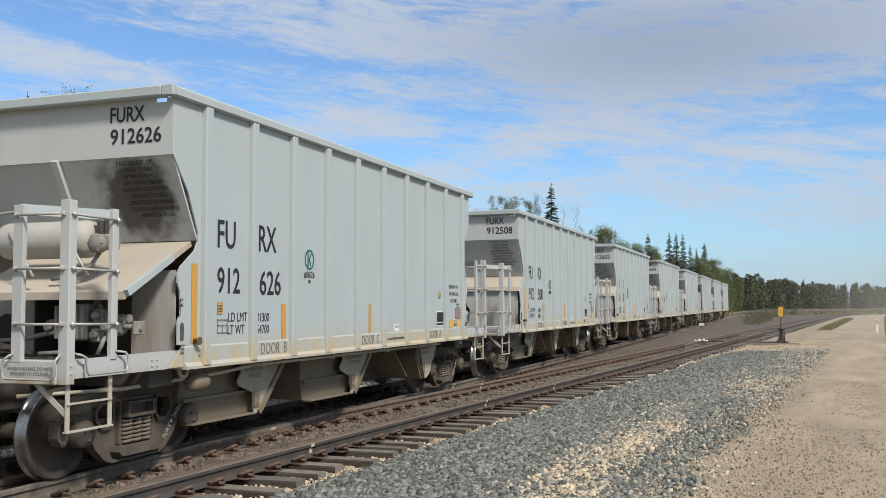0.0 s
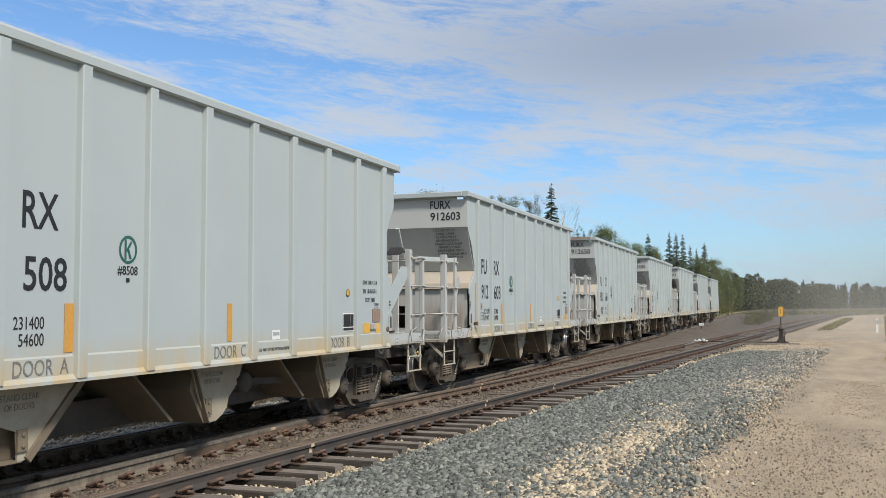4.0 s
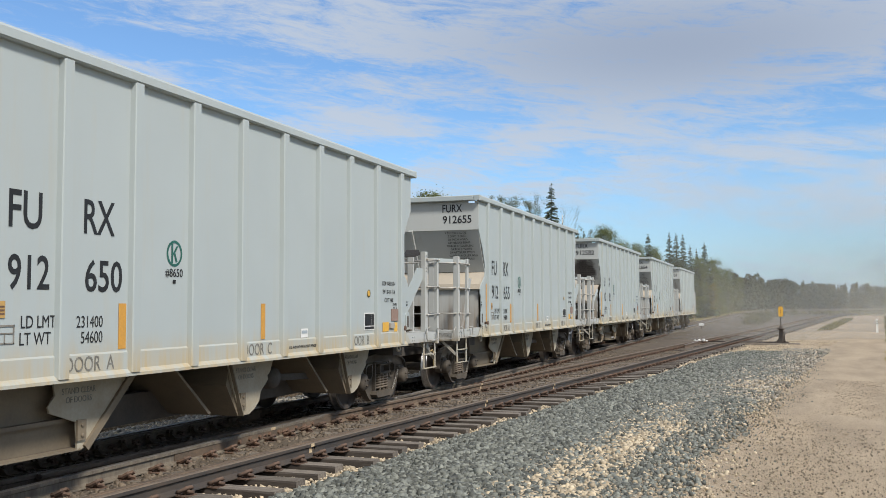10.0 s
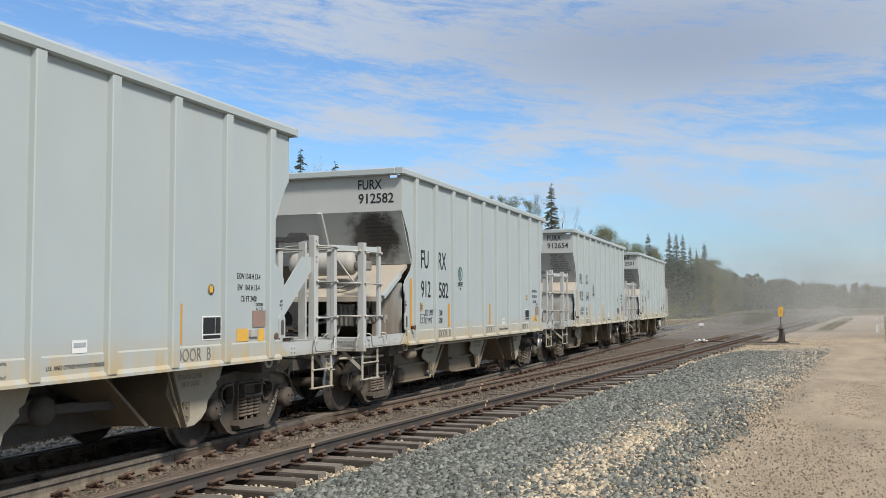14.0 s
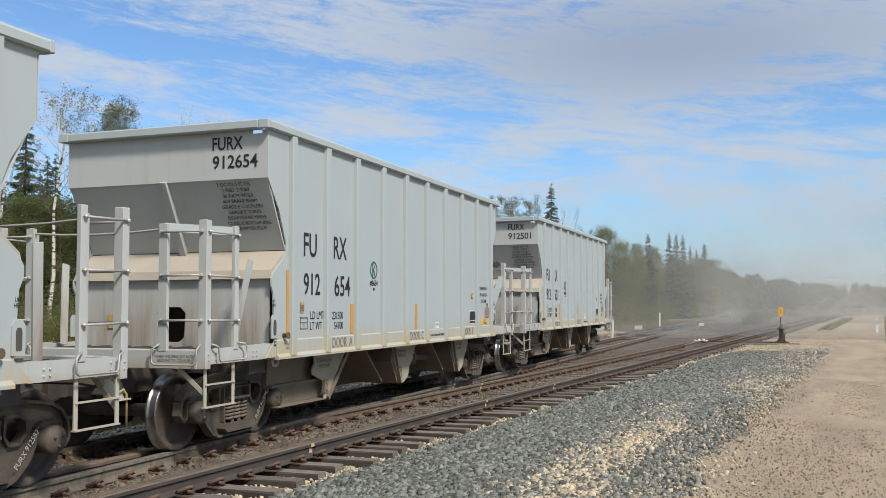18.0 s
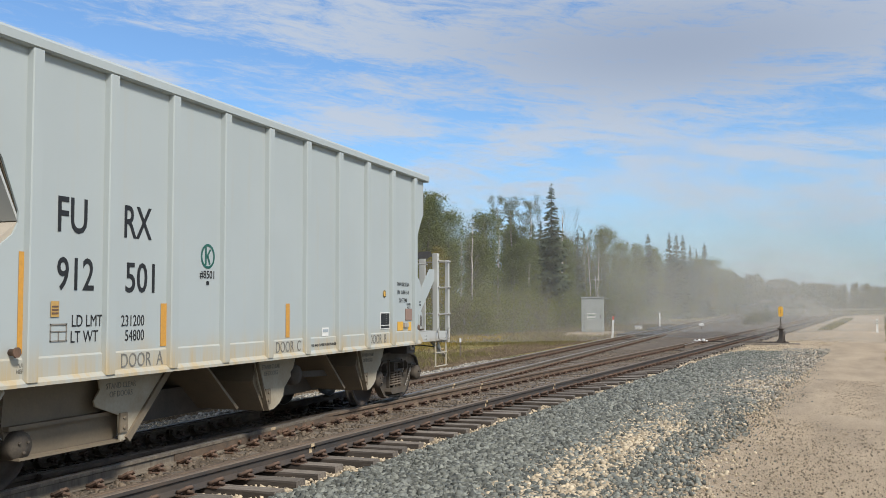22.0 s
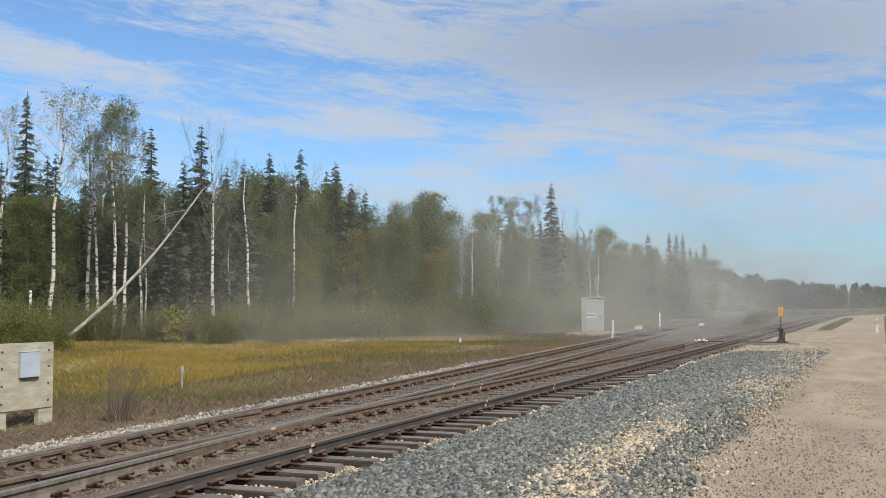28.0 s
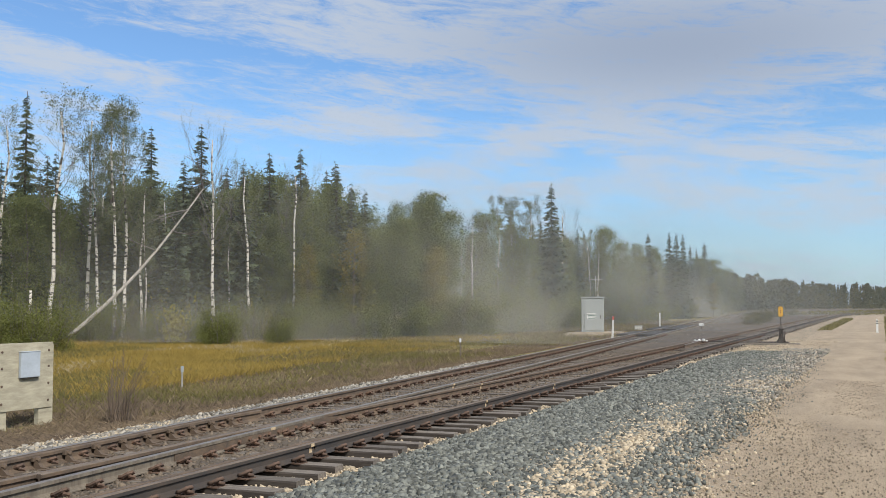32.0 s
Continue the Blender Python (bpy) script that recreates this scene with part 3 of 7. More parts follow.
def lay_ties():
    rng = random.Random(11)
    meshes = {}
    plates = []

    def tie(y, x0, x1, parent, skew=0.0):
        L = round((x1 - x0) * 5) / 5
        k = rng.randrange(3)
        if (L, k) not in meshes:
            meshes[L, k] = tie_mesh(L, k)
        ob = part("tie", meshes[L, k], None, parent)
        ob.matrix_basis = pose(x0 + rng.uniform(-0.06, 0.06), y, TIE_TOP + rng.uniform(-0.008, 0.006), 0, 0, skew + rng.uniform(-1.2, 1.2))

    y = 4.6
    while y < 86:
        yy = y + rng.uniform(-0.03, 0.03)
        if y < 31:
            tie(yy, TRACK_X - 1.32, siding_x(y) + 1.50 + rng.uniform(-0.05, 0.06), siding_track, 1.5)
        else:
            tie(yy, TRACK_X - 1.32, TRACK_X + 1.32, main_track)
            tie(yy, siding_x(y) - 1.32, siding_x(y) + 1.32, siding_track, -5)
        for x, sk in ((TRACK_X - 0.7525, 0), (TRACK_X + 0.7525, 0), (siding_x(y) - 0.7525, -5), (siding_x(y) + 0.7525, -5)):
            if y < 60:
                plates.append((x, yy, sk))
        y += 0.515
    # tie plates, joined per track side
    c = bmesh.new()
    box(c, -0.19, 0.19, -0.09, 0.09, 0.0, 0.012)
    box(c, -0.10, -0.073, -0.09, 0.09, 0.012, 0.024)
    box(c, 0.073, 0.10, -0.09, 0.09, 0.012, 0.024)
    plate = finish(c, RUST)
    # spring clip: a bent bar that loops over the rail's foot
    c = bmesh.new()
    tube(c, [(0.065, -0.05, 0.035), (0.10, -0.055, 0.04), (0.15, -0.04, 0.065), (0.165, 0.0, 0.075), (0.15, 0.035, 0.06), (0.115, 0.045, 0.045), (0.10, 0.02, 0.05), (0.125, -0.01, 0.065), (0.16, -0.02, 0.04), (0.17, 0.03, 0.025)], 0.017, 5)
    for v in c.verts:
        v.co.x = 0.065 + (v.co.x - 0.065) * 1.15
        v.co.y *= 1.3
        v.co.z *= 1.25
    box(c, 0.10, 0.15, -0.02, 0.05, 0.005, 0.045)
    clip = finish(c, RUST)
    made = 0
    rest_v, rest_f, base = [], [], 0
    cv = np.array([v.co[:] for v in clip.vertices])
    cf = [tuple(p.vertices) for p in clip.polygons]
    pv = np.array([v.co[:] for v in plate.vertices])
    pf = [tuple(p.vertices) for p in plate.polygons]
    for x, y, sk in plates:
        near = x > TRACK_X + 0.9 and y < 23
        parent = main_track if sk == 0 else siding_track
        for flip in (0, 180):
            m = pose(x, y, TIE_TOP, 0, 0, sk + flip)
            if near and made < 260:
                ob = part("rail_clip", clip, None, parent)
                ob.matrix_basis = m
                made += 1
            else:
                rest_v.append((m, cv))
                rest_f.append(cf)
        if near and made < 260:
            ob = part("tie_plate", plate, None, parent)
            ob.matrix_basis = pose(x, y, TIE_TOP, 0, 0, sk)
        else:
            rest_v.append((pose(x, y, TIE_TOP, 0, 0, sk), pv))
            rest_f.append(pf)
    V, F = [], []
    for (m, vv), ff in zip(rest_v, rest_f):
        R, T = np.array(m.to_3x3()), np.array(m.translation)
        V.append(vv @ R.T + T)
        F += [tuple(i + base for i in f) for f in ff]
        base += len(vv)
    me = bpy.data.meshes.new("mesh")
    me.from_pydata(np.concatenate(V).tolist(), [], F)
    me.materials.append(RUST)
    tagged(part("fastenings", me, None, main_track, "rusty clips and tie plates"), kind="stuff")
    # joined ties further off
    c = bmesh.new()
    y = 86.2
    while y < 190:
        for xc in (TRACK_X, siding_x(y)):
            box(c, xc - 1.3, xc + 1.3, y - 0.11, y + 0.11, TIE_TOP - 0.1, TIE_TOP)
        y += 0.55
    tagged(part("far_ties", c, TIEWOOD, main_track, "weathered ties"), kind="stuff")


lay_ties()


# ---- turnout and derail ----
def turnout():
    # frog casting: wing rails spread from the point towards the heel
    yf = 13.9
    xf = TRACK_X + 0.7525
    c = bmesh.new()
    prism(c, [(xf - 0.16, yf - 4.2), (xf + 0.02, yf - 4.2), (xf + 0.05, yf + 1.5), (xf - 0.03, yf + 1.5)], "z", -0.15, -0.045)
    part("frog", c, RAILSIDE, siding_track, "dirty cast steel frog")
    part("wing_rail", rail_mesh([(xf - 0.35, yf - 6.0), (xf - 0.24, yf - 3.2), (xf - 0.13, yf - 0.6), (xf - 0.10, yf + 0.4), (xf - 0.14, yf + 1.2)], RAILSIDE, RAILTOP_DULL, 0.006), None, siding_track, "worn wing rail")
    # braces of the guard rail on the far rail
    c = bmesh.new()
    x = TRACK_X - 0.7525
    prism(c, [(0.16, -0.168), (0.40, -0.168), (0.39, -0.155), (0.27, -0.14), (0.205, -0.08), (0.195, -0.04), (0.165, -0.03)], "y", -0.025, 0.025)
    box(c, 0.16, 0.40, -0.06, 0.06, -0.172, -0.160)
    box(c, 0.15, 0.19, -0.06, 0.06, -0.075, -0.03)
    lathe(c, [(0.03, 0), (0.03, 0.035), (0.015, 0.04)], 6, "x", (0.19, 0, -0.06), False)
    br = finish(c, RAILSIDE)
    y = 4.8
    while y < 13.2:
        part("guard_brace", br, None, main_track, "rusty bolted rail brace", (x, y, 0))
        y += 0.515
    # joint bars and bolts on the frog rail
    c = bmesh.new()
    lathe(c, [(0.03, 0), (0.03, 0.03), (0.015, 0.035)], 6, "x", (xf + 0.03, 0, -0.09), False)
    bolt = finish(c, RUST)
    for k in range(9):
        part("frog_bolt", bolt, None, siding_track, "", (0, 11.1 + k * 0.26, 0))
    # pale paint marks on the rails
    for x0, y in ((siding_x(10.75) + 0.7525, 10.75), (siding_x(20.5) + 0.7525, 20.5), (siding_x(20.1) - 0.7525, 20.1), (TRACK_X + 0.7525, 12.0), (siding_x(16.6) + 0.7525, 16.6), (TRACK_X + 0.7525, 19.9)):
        c = bmesh.new()
        prism(c, [(x0 + 0.0095, -0.12), (x0 + 0.0095, -0.056), (x0 + 0.0365, -0.044), (x0 + 0.0365, -0.006), (x0 + 0.035, -0.006), (x0 + 0.034, -0.045), (x0 + 0.0082, -0.058), (x0 + 0.0082, -0.12)], "y", y - 0.06, y + 0.06)
        part("paint_mark", c, mat("cream_paint_mark", (0.60, 0.48, 0.30), 0.8, var=(0.40, 0.28, 0.17), scale=20), siding_track, "cream paint mark on the rail web")
    # derail: a short switch point on the siding, white-marked, moved by the stand
    p = [(siding_x(y) - 0.7525 + dx, y) for y, dx in ((42.0, 0.32), (43.5, 0.28), (46, 0.16), (49, 0.07))]
    part("derail_point", rail_mesh(p, RAILSIDE, RAILTOP, 0.002), None, siding_track, "short derail switch point")
    c = bmesh.new()
    for k, (dx, dy) in enumerate(((0, 0), (0.25, 0.3), (-0.15, 0.35), (0.1, -0.3), (0.42, -0.1))):
        box(c, siding_x(47) - 0.75 + dx - 0.06, siding_x(47) - 0.75 + dx + 0.06, 47 + dy - 0.08, 47 + dy + 0.08, -0.05, 0.02 + 0.05 * (k % 2), 0.03)
    part("derail_block", c, WHITE, siding_track, "white-painted derail block")
    c = bmesh.new()
    for y in (48.6, 49.2):
        box(c, siding_x(y) - 1.3, 0.75, y - 0.13, y + 0.13, -0.30, -0.165, 0.01)
    part("head_tie", c, TIEWOOD, siding_track, "long head ties that carry the switch stand")
    c = bmesh.new()
    tube(c, [(siding_x(48.9) - 0.6, 48.9, -0.13), (-0.2, 48.9, -0.12)], 0.03, 8)
    part("throw_rod", c, RAILDARK, siding_track, "dark throw rod")
    c = bmesh.new()
    for y0, y1 in ((57, 66), (70, 84)):
        box(c, TRACK_X - 0.6, TRACK_X + 0.6, y0, y1, -0.10, -0.03, 0.01)
        box(c, TRACK_X - 1.9, TRACK_X - 0.86, y0 + 1, y1 - 1, -0.16, -0.06, 0.01)
    part("track_mat", c, mat("dark_oily_mat", (0.045, 0.042, 0.04), 0.9, var=(0.08, 0.07, 0.06), scale=1), main_track, "dark oily mats between the rails")


turnout()
# ---- trackside things ----
def switch_stand():
    t = thing("switch_stand", "dark iron switch stand with a yellow target blade", "switch stand", (-0.10, 48.9, -0.165))
    iron = RAILDARK
    c = bmesh.new()
    box(c, -0.35, 0.35, -0.22, 0.22, 0.0, 0.05, 0.01)
    bolts_at = [(x, y, 0.05) for x in (-0.28, 0.28) for y in (-0.16, 0.16)]
    for x, y, z in bolts_at:
        lathe(c, [(0.03, 0), (0.03, 0.03), (0.01, 0.035)], 6, "z", (x, y, z), False)
    part("base_plate", c, iron, t)
    c = bmesh.new()
    prism(c, [(-0.24, 0.05), (0.24, 0.05), (0.13, 0.22), (0.085, 0.60), (0.11, 0.66), (-0.11, 0.66), (-0.085, 0.60), (-0.13, 0.22)], "y", -0.10, 0.10)
    prism(c, [(-0.16, 0.05), (0.16, 0.05), (0.09, 0.3), (0.07, 0.6), (-0.07, 0.6), (-0.09, 0.3)], "x", -0.09, 0.09)
    part("pedestal", c, iron, t)
    c = bmesh.new()
    lathe(c, [(0.05, 0.64), (0.19, 0.66), (0.19, 0.71), (0.10, 0.73), (0.09, 0.80), (0.04, 0.82)], 14, "z")
    part("head", c, iron, t)
    c = bmesh.new()
    tube(c, [(0, 0, 0.8), (0, 0, 1.78)], 0.022, 8)
    part("spindle", c, iron, t)
    c = bmesh.new()
    prism(c, [(-0.075, 1.28), (0.075, 1.28), (0.105, 1.34), (0.105, 1.70), (0.075, 1.76), (-0.075, 1.76), (-0.105, 1.70), (-0.105, 1.34)], "y", -0.035, -0.025)
    tg = part("target", c, YELLOW, t, "yellow target blade")
    c = bmesh.new()
    lathe(c, [(0.002, -0.04), (0.03, -0.04), (0.03, -0.037)], 12, "y", (0, 0, 1.56))
    box(c, -0.02, 0.02, -0.04, -0.037, 1.44, 1.50)
    part("target_mark", c, RUST, tg)
    c = bmesh.new()
    tube(c, [(0.08, -0.12, 0.58), (0.15, -0.22, 0.45), (0.16, -0.26, 0.10)], 0.022, 6)
    lathe(c, [(0.0, 0.0), (0.05, 0.02), (0.05, 0.08), (0.0, 0.1)], 8, "z", (0.16, -0.26, 0.05))
    part("lever", c, iron, t)


def sign_board():
    ply = mat("weathered_plywood", (0.47, 0.43, 0.32), 0.85, var=(0.25, 0.225, 0.165), scale=2.6, fine=36, bump=0.4, stretch=(1, 1, 4))
    t = thing("equipment_board", "weathered plywood board on two posts with a grey box", "equipment board", (-13.30, 14.12, -0.53), rz=82)
    for x in (-0.52, 0.50):
        c = bmesh.new()
        box(c, x - 0.16, x + 0.16, 0.02, 0.16, -0.2, 1.54, 0.01)
        part("post", c, ply, t, "thick squared timber post")
    c = bmesh.new()
    box(c, -0.60, 0.61, -0.006, 0.018, 0.34, 1.575, 0.003)
    bd = part("board", c, ply, t)
    c = bmesh.new()
    lathe(c, [(0.022, 0), (0.022, -0.012), (0.01, -0.016)], 8, "y", (0, -0.006, 0), False)
    head = finish(c, RUST)
    for x in (-0.5, 0.52):
        for z in (0.48, 0.80, 1.12, 1.42):
            part("bolt_head", head, None, bd, "", (x, 0, z))
    c = bmesh.new()
    box(c, -0.15, 0.27, -0.075, -0.006, 0.93, 1.41, 0.01)
    box(c, -0.155, 0.275, -0.09, -0.0, 1.405, 1.42, 0.004)
    bx = part("meter_box", c, mat("pale_blue_grey_enamel", (0.48, 0.53, 0.58), 0.45, 0.1, scale=4), t, "pale blue-grey metal box")
    c = bmesh.new()
    box(c, -0.15, 0.27, -0.083, -0.076, 0.94, 1.40, 0.003)
    part("lid", c, mat("pale_blue_grey_enamel", (0.48, 0.53, 0.58)), bx)
    # dark strip built in for the shadow line below the box
    c = bmesh.new()
    box(c, -0.12, 0.24, -0.06, -0.01, 0.912, 0.929)
    part("shadow_strip", c, DARK, bx)


def cabinet():
    grey = mat("grey_cabinet_enamel", (0.40, 0.43, 0.42), 0.5, 0.1, var=(0.34, 0.36, 0.35), scale=2, fine=20)
    t = thing("signal_cabinet", "grey steel signal cabinet with an aerial beside the track", "signal cabinet", (-13.35, 70.6, -0.29), rz=10)
    c = bmesh.new()
    box(c, -0.82, 0.82, -0.85, 0.85, 0.0, 2.5, 0.03)
    part("body", c, grey, t)
    c = bmesh.new()
    box(c, -0.88, 0.88, -0.90, 0.90, 2.5, 2.60, 0.02)
    part("roof", c, grey, t)
    c = bmesh.new()
    box(c, -0.60, 0.70, -0.885, -0.853, 0.12, 2.38, 0.01)
    d = part("door", c, grey, t)
    c = bmesh.new()
    box(c, 0.55, 0.60, -0.93, -0.886, 1.0, 1.25, 0.01)
    part("door_handle", c, DARK, d)
    c = bmesh.new()
    box(c, -0.40, 0.20, -0.893, -0.887, 0.95, 1.40)
    nt = part("notice", c, WHITE, d, "white notice")
    c = bmesh.new()
    for k in range(4):
        box(c, -0.36, 0.16, -0.897, -0.894, 1.0 + 0.1 * k, 1.04 + 0.1 * k)
    part("notice_bars", c, GREEN, nt)
    for z in (0.3, 1.25, 2.2):
        c = bmesh.new()
        tube(c, [(-0.62, -0.89, z), (-0.62, -0.89, z + 0.15)], 0.02, 6)
        part("hinge", c, DARK, d)
    for z in (0.6, 1.6):
        c = bmesh.new()
        box(c, 0.825, 0.85, -0.4, 0.4, z, z + 0.4, 0.01)
        part("vent", c, DARK, t)
    c = bmesh.new()
    tube(c, [(0.25, 0.5, 2.6), (0.25, 0.5, 4.15)], 0.025, 6)
    tube(c, [(-0.25, 0.5, 3.92), (0.75, 0.5, 3.92)], 0.018, 6)
    for x in (-0.1, 0.1, 0.45, 0.65):
        tube(c, [(x, 0.35, 3.92), (x, 0.65, 3.92)], 0.012, 5)
    part("aerial", c, STEELROD, t, "thin metal aerial mast")
    # earth pad it stands on
    rng = random.Random(4)
    v, f = [], []
    n = 28
    for j in range(6):
        for k in range(n):
            a = 2 * math.pi * k / n
            r = (3.9 - j * 0.5) * (1 + 0.10 * math.sin(3 * a + 1) + 0.06 * rng.uniform(-1, 1))
            z = (-0.62, -0.50, -0.40, -0.32, -0.29, -0.286)[j]
            v.append((-13.2 + r * 0.9 * math.cos(a), 71.0 + r * 1.3 * math.sin(a), z))
    for j in range(5):
        for k in range(n):
            f.append((j * n + k, j * n + (k + 1) % n, (j + 1) * n + (k + 1) % n, (j + 1) * n + k))
    v.append((-13.2, 71.0, -0.286))
    me = bpy.data.meshes.new("mesh")
    me.from_pydata(v, [], f + [(5 * n + k, 5 * n + (k + 1) % n, len(v) - 1) for k in range(n)])
    me.materials.append(TANBED)
    solid("earth_pad", me, None, "tan gravel pad under the signal cabinet", "gravel pad", kind="structure")


def marker_post(x, y, h, z0, cap, label, lean=0):
    t = thing("marker_post", label, "marker post", (x, y, z0), "trackside posts")
    t.matrix_basis = pose(x, y, z0, 0, lean, 0)
    c = bmesh.new()
    box(c, -0.06, 0.06, -0.03, 0.03, -0.15, h - (0.22 if cap else 0), 0.008)
    part("post", c, WHITE, t)
    if cap:
        c = bmesh.new()
        box(c, -0.062, 0.062, -0.032, 0.032, h - 0.22, h, 0.008)
        part("cap", c, mat("red_reflective_cap", (0.55, 0.10, 0.06), 0.5), t, "red cap")


def props():
    switch_stand()
    sign_board()
    cabinet()
    marker_post(-10.23, 60.67, 1.28, -0.30, True, "slim white marker post with a red cap", 3)
    marker_post(-9.99, 83.52, 1.30, -0.30, False, "slim white marker post by the track")
    t = thing("marker_post", "white roadside post with dark bands", "marker post", (6.0, 70.7, -0.2), "trackside posts")
    c = bmesh.new()
    box(c, -0.07, 0.07, -0.04, 0.04, -0.1, 0.85, 0.01)
    part("post", c, WHITE, t)
    for z in (0.55, 0.70):
        c = bmesh.new()
        box(c, -0.073, 0.073, -0.043, 0.043, z, z + 0.07)
        part("band", c, DARK, t)
    t = thing("junction_box", "small white junction box on a short stake between tracks", "junction box", (-6.0, 76.5, -0.25))
    c = bmesh.new()
    box(c, -0.035, 0.035, -0.03, 0.03, 0, 0.35)
    part("stake", c, RUST, t)
    c = bmesh.new()
    box(c, -0.18, 0.18, -0.10, 0.10, 0.30, 0.50, 0.02)
    part("box", c, WHITE, t)
    t = thing("junction_box", "low pale junction box beside the far rail", "junction box", (-11.6, 82.0, -0.45))
    c = bmesh.new()
    box(c, -0.3, 0.3, -0.2, 0.2, 0.0, 0.36, 0.02)
    part("box", c, WHITE, t)
    c = bmesh.new()
    box(c, -0.33, 0.33, -0.23, 0.23, 0.36, 0.42, 0.01)
    part("lid", c, STEELROD, t)
    for x, y, h, m, lab in ((-12.56, 37.3, 0.85, TIEWOOD, "thin grey survey stake in the grass"), (-15.12, 21.65, 0.62, STEELROD, "pale blue-topped stake in the grass")):
        t = thing("stake", lab, "stake", (x, y, -0.5))
        c = bmesh.new()
        box(c, -0.025, 0.025, -0.012, 0.012, -0.1, h, 0.003)
        part("shaft", c, m, t)
        c = bmesh.new()
        box(c, -0.035, 0.035, -0.02, 0.02, h - 0.16, h, 0.004)
        part("tip", c, WHITE if m is TIEWOOD else mat("pale_blue_grey_enamel", (0.48, 0.53, 0.58)), t)


props()
# ---- hopper cars ----
RIM = 5.19            # half the length of the top rim
PITCH_CAR = 14.069    # from car to car over the couplers
SX = 1.55            # outer face of the side sheet


def stained(name, stain, at, r):
    """end paint with one sooty blotch of its own"""
    m = PAINT_END.copy()
    m.name = name
    nt = m.node_tree
    N, L = nt.nodes.new, nt.links.new
    b = nt.nodes["Principled BSDF"]
    old = b.inputs["Base Color"].links[0].from_socket
    tc = N("ShaderNodeTexCoord")
    ds = N("ShaderNodeVectorMath")
    ds.operation = "DISTANCE"
    L(tc.outputs["Object"], ds.inputs[0])
    ds.inputs[1].default_value = at
    nz = N("ShaderNodeTexNoise")
    nz.inputs["Scale"].default_value = 5.0
    nz.inputs["Detail"].default_value = 7
    L(tc.outputs["Object"], nz.inputs["Vector"])
    ad = N("ShaderNodeMath")
    ad.operation = "MULTIPLY_ADD"
    L(nz.outputs[0], ad.inputs[0])
    ad.inputs[1].default_value = 0.55
    L(ds.outputs["Value"], ad.inputs[2])
    mr = N("ShaderNodeMapRange")
    mr.interpolation_type = "SMOOTHSTEP"
    mr.inputs["From Min"].default_value = r + 0.3
    mr.inputs["From Max"].default_value = r
    mr.inputs["To Max"].default_value = 0.9
    L(ad.outputs[0], mr.inputs[0])
    mx = N("ShaderNodeMix")
    mx.data_type = "RGBA"
    L(mr.outputs[0], mx.inputs["Factor"])
    L(old, mx.inputs["A"])
    mx.inputs["B"].default_value = (*stain, 1)
    L(mx.outputs["Result"], b.inputs["Base Color"])
    return m


CASTING = mat("dusty_grey_casting", (0.27, 0.255, 0.225), 0.8, var=(0.17, 0.155, 0.135), scale=6, fine=50, bump=0.3)
TANKM = mat("dusty_cream_tank", (0.42, 0.405, 0.365), 0.7, var=(0.33, 0.305, 0.26), scale=2, fine=30)
SOOTY = stained("sooty_end_paint", (0.055, 0.042, 0.04), (-0.95, 4.95, 2.85), 0.62)


def side_profile():
    """outline of the side sheet in (y, z), mirror-symmetric about the middle"""
    half = [(-RIM + 0.14, 3.96), (-RIM + 0.14, 3.33), (-RIM + 0.42, 2.95), (-RIM + 0.61, 2.52), (-RIM + 0.61, 2.42), (-RIM + 0.55, 2.32), (-RIM + 0.30, 2.14),
            (-RIM + 0.24, 2.06), (-RIM + 0.24, 1.96), (-RIM + 0.29, 1.86), (-RIM + 0.33, 1.26), (-RIM + 0.12, 1.06)]
    return half + [(-y, z) for y, z in reversed(half)]


def bar(bm, a, b, w, t, up=(0, 0, 1)):
    """a flat bar from a to b: w wide across up and the run, t thick"""
    a, b, up = Vector(a), Vector(b), Vector(up)
    d = (b - a).normalized()
    s = d.cross(up).normalized()
    u = s.cross(d).normalized()
    vs = [bm.verts.new(p + s * (i * w / 2) + u * (j * t / 2)) for p in (a, b) for i, j in ((-1, -1), (1, -1), (1, 1), (-1, 1))]
    for f in ((0, 3, 2, 1), (4, 5, 6, 7), (0, 1, 5, 4), (1, 2, 6, 5), (2, 3, 7, 6), (3, 0, 4, 7)):
        bm.faces.new([vs[i] for i in f])


def bolts(bm, spots, r=0.014, h=0.012, axis="x", sign=1):
    for x, y, z in spots:
        lathe(bm, [(r, 0), (r, sign * h), (r * 0.5, sign * h * 1.4)], 6, axis, (x, y, z), False)


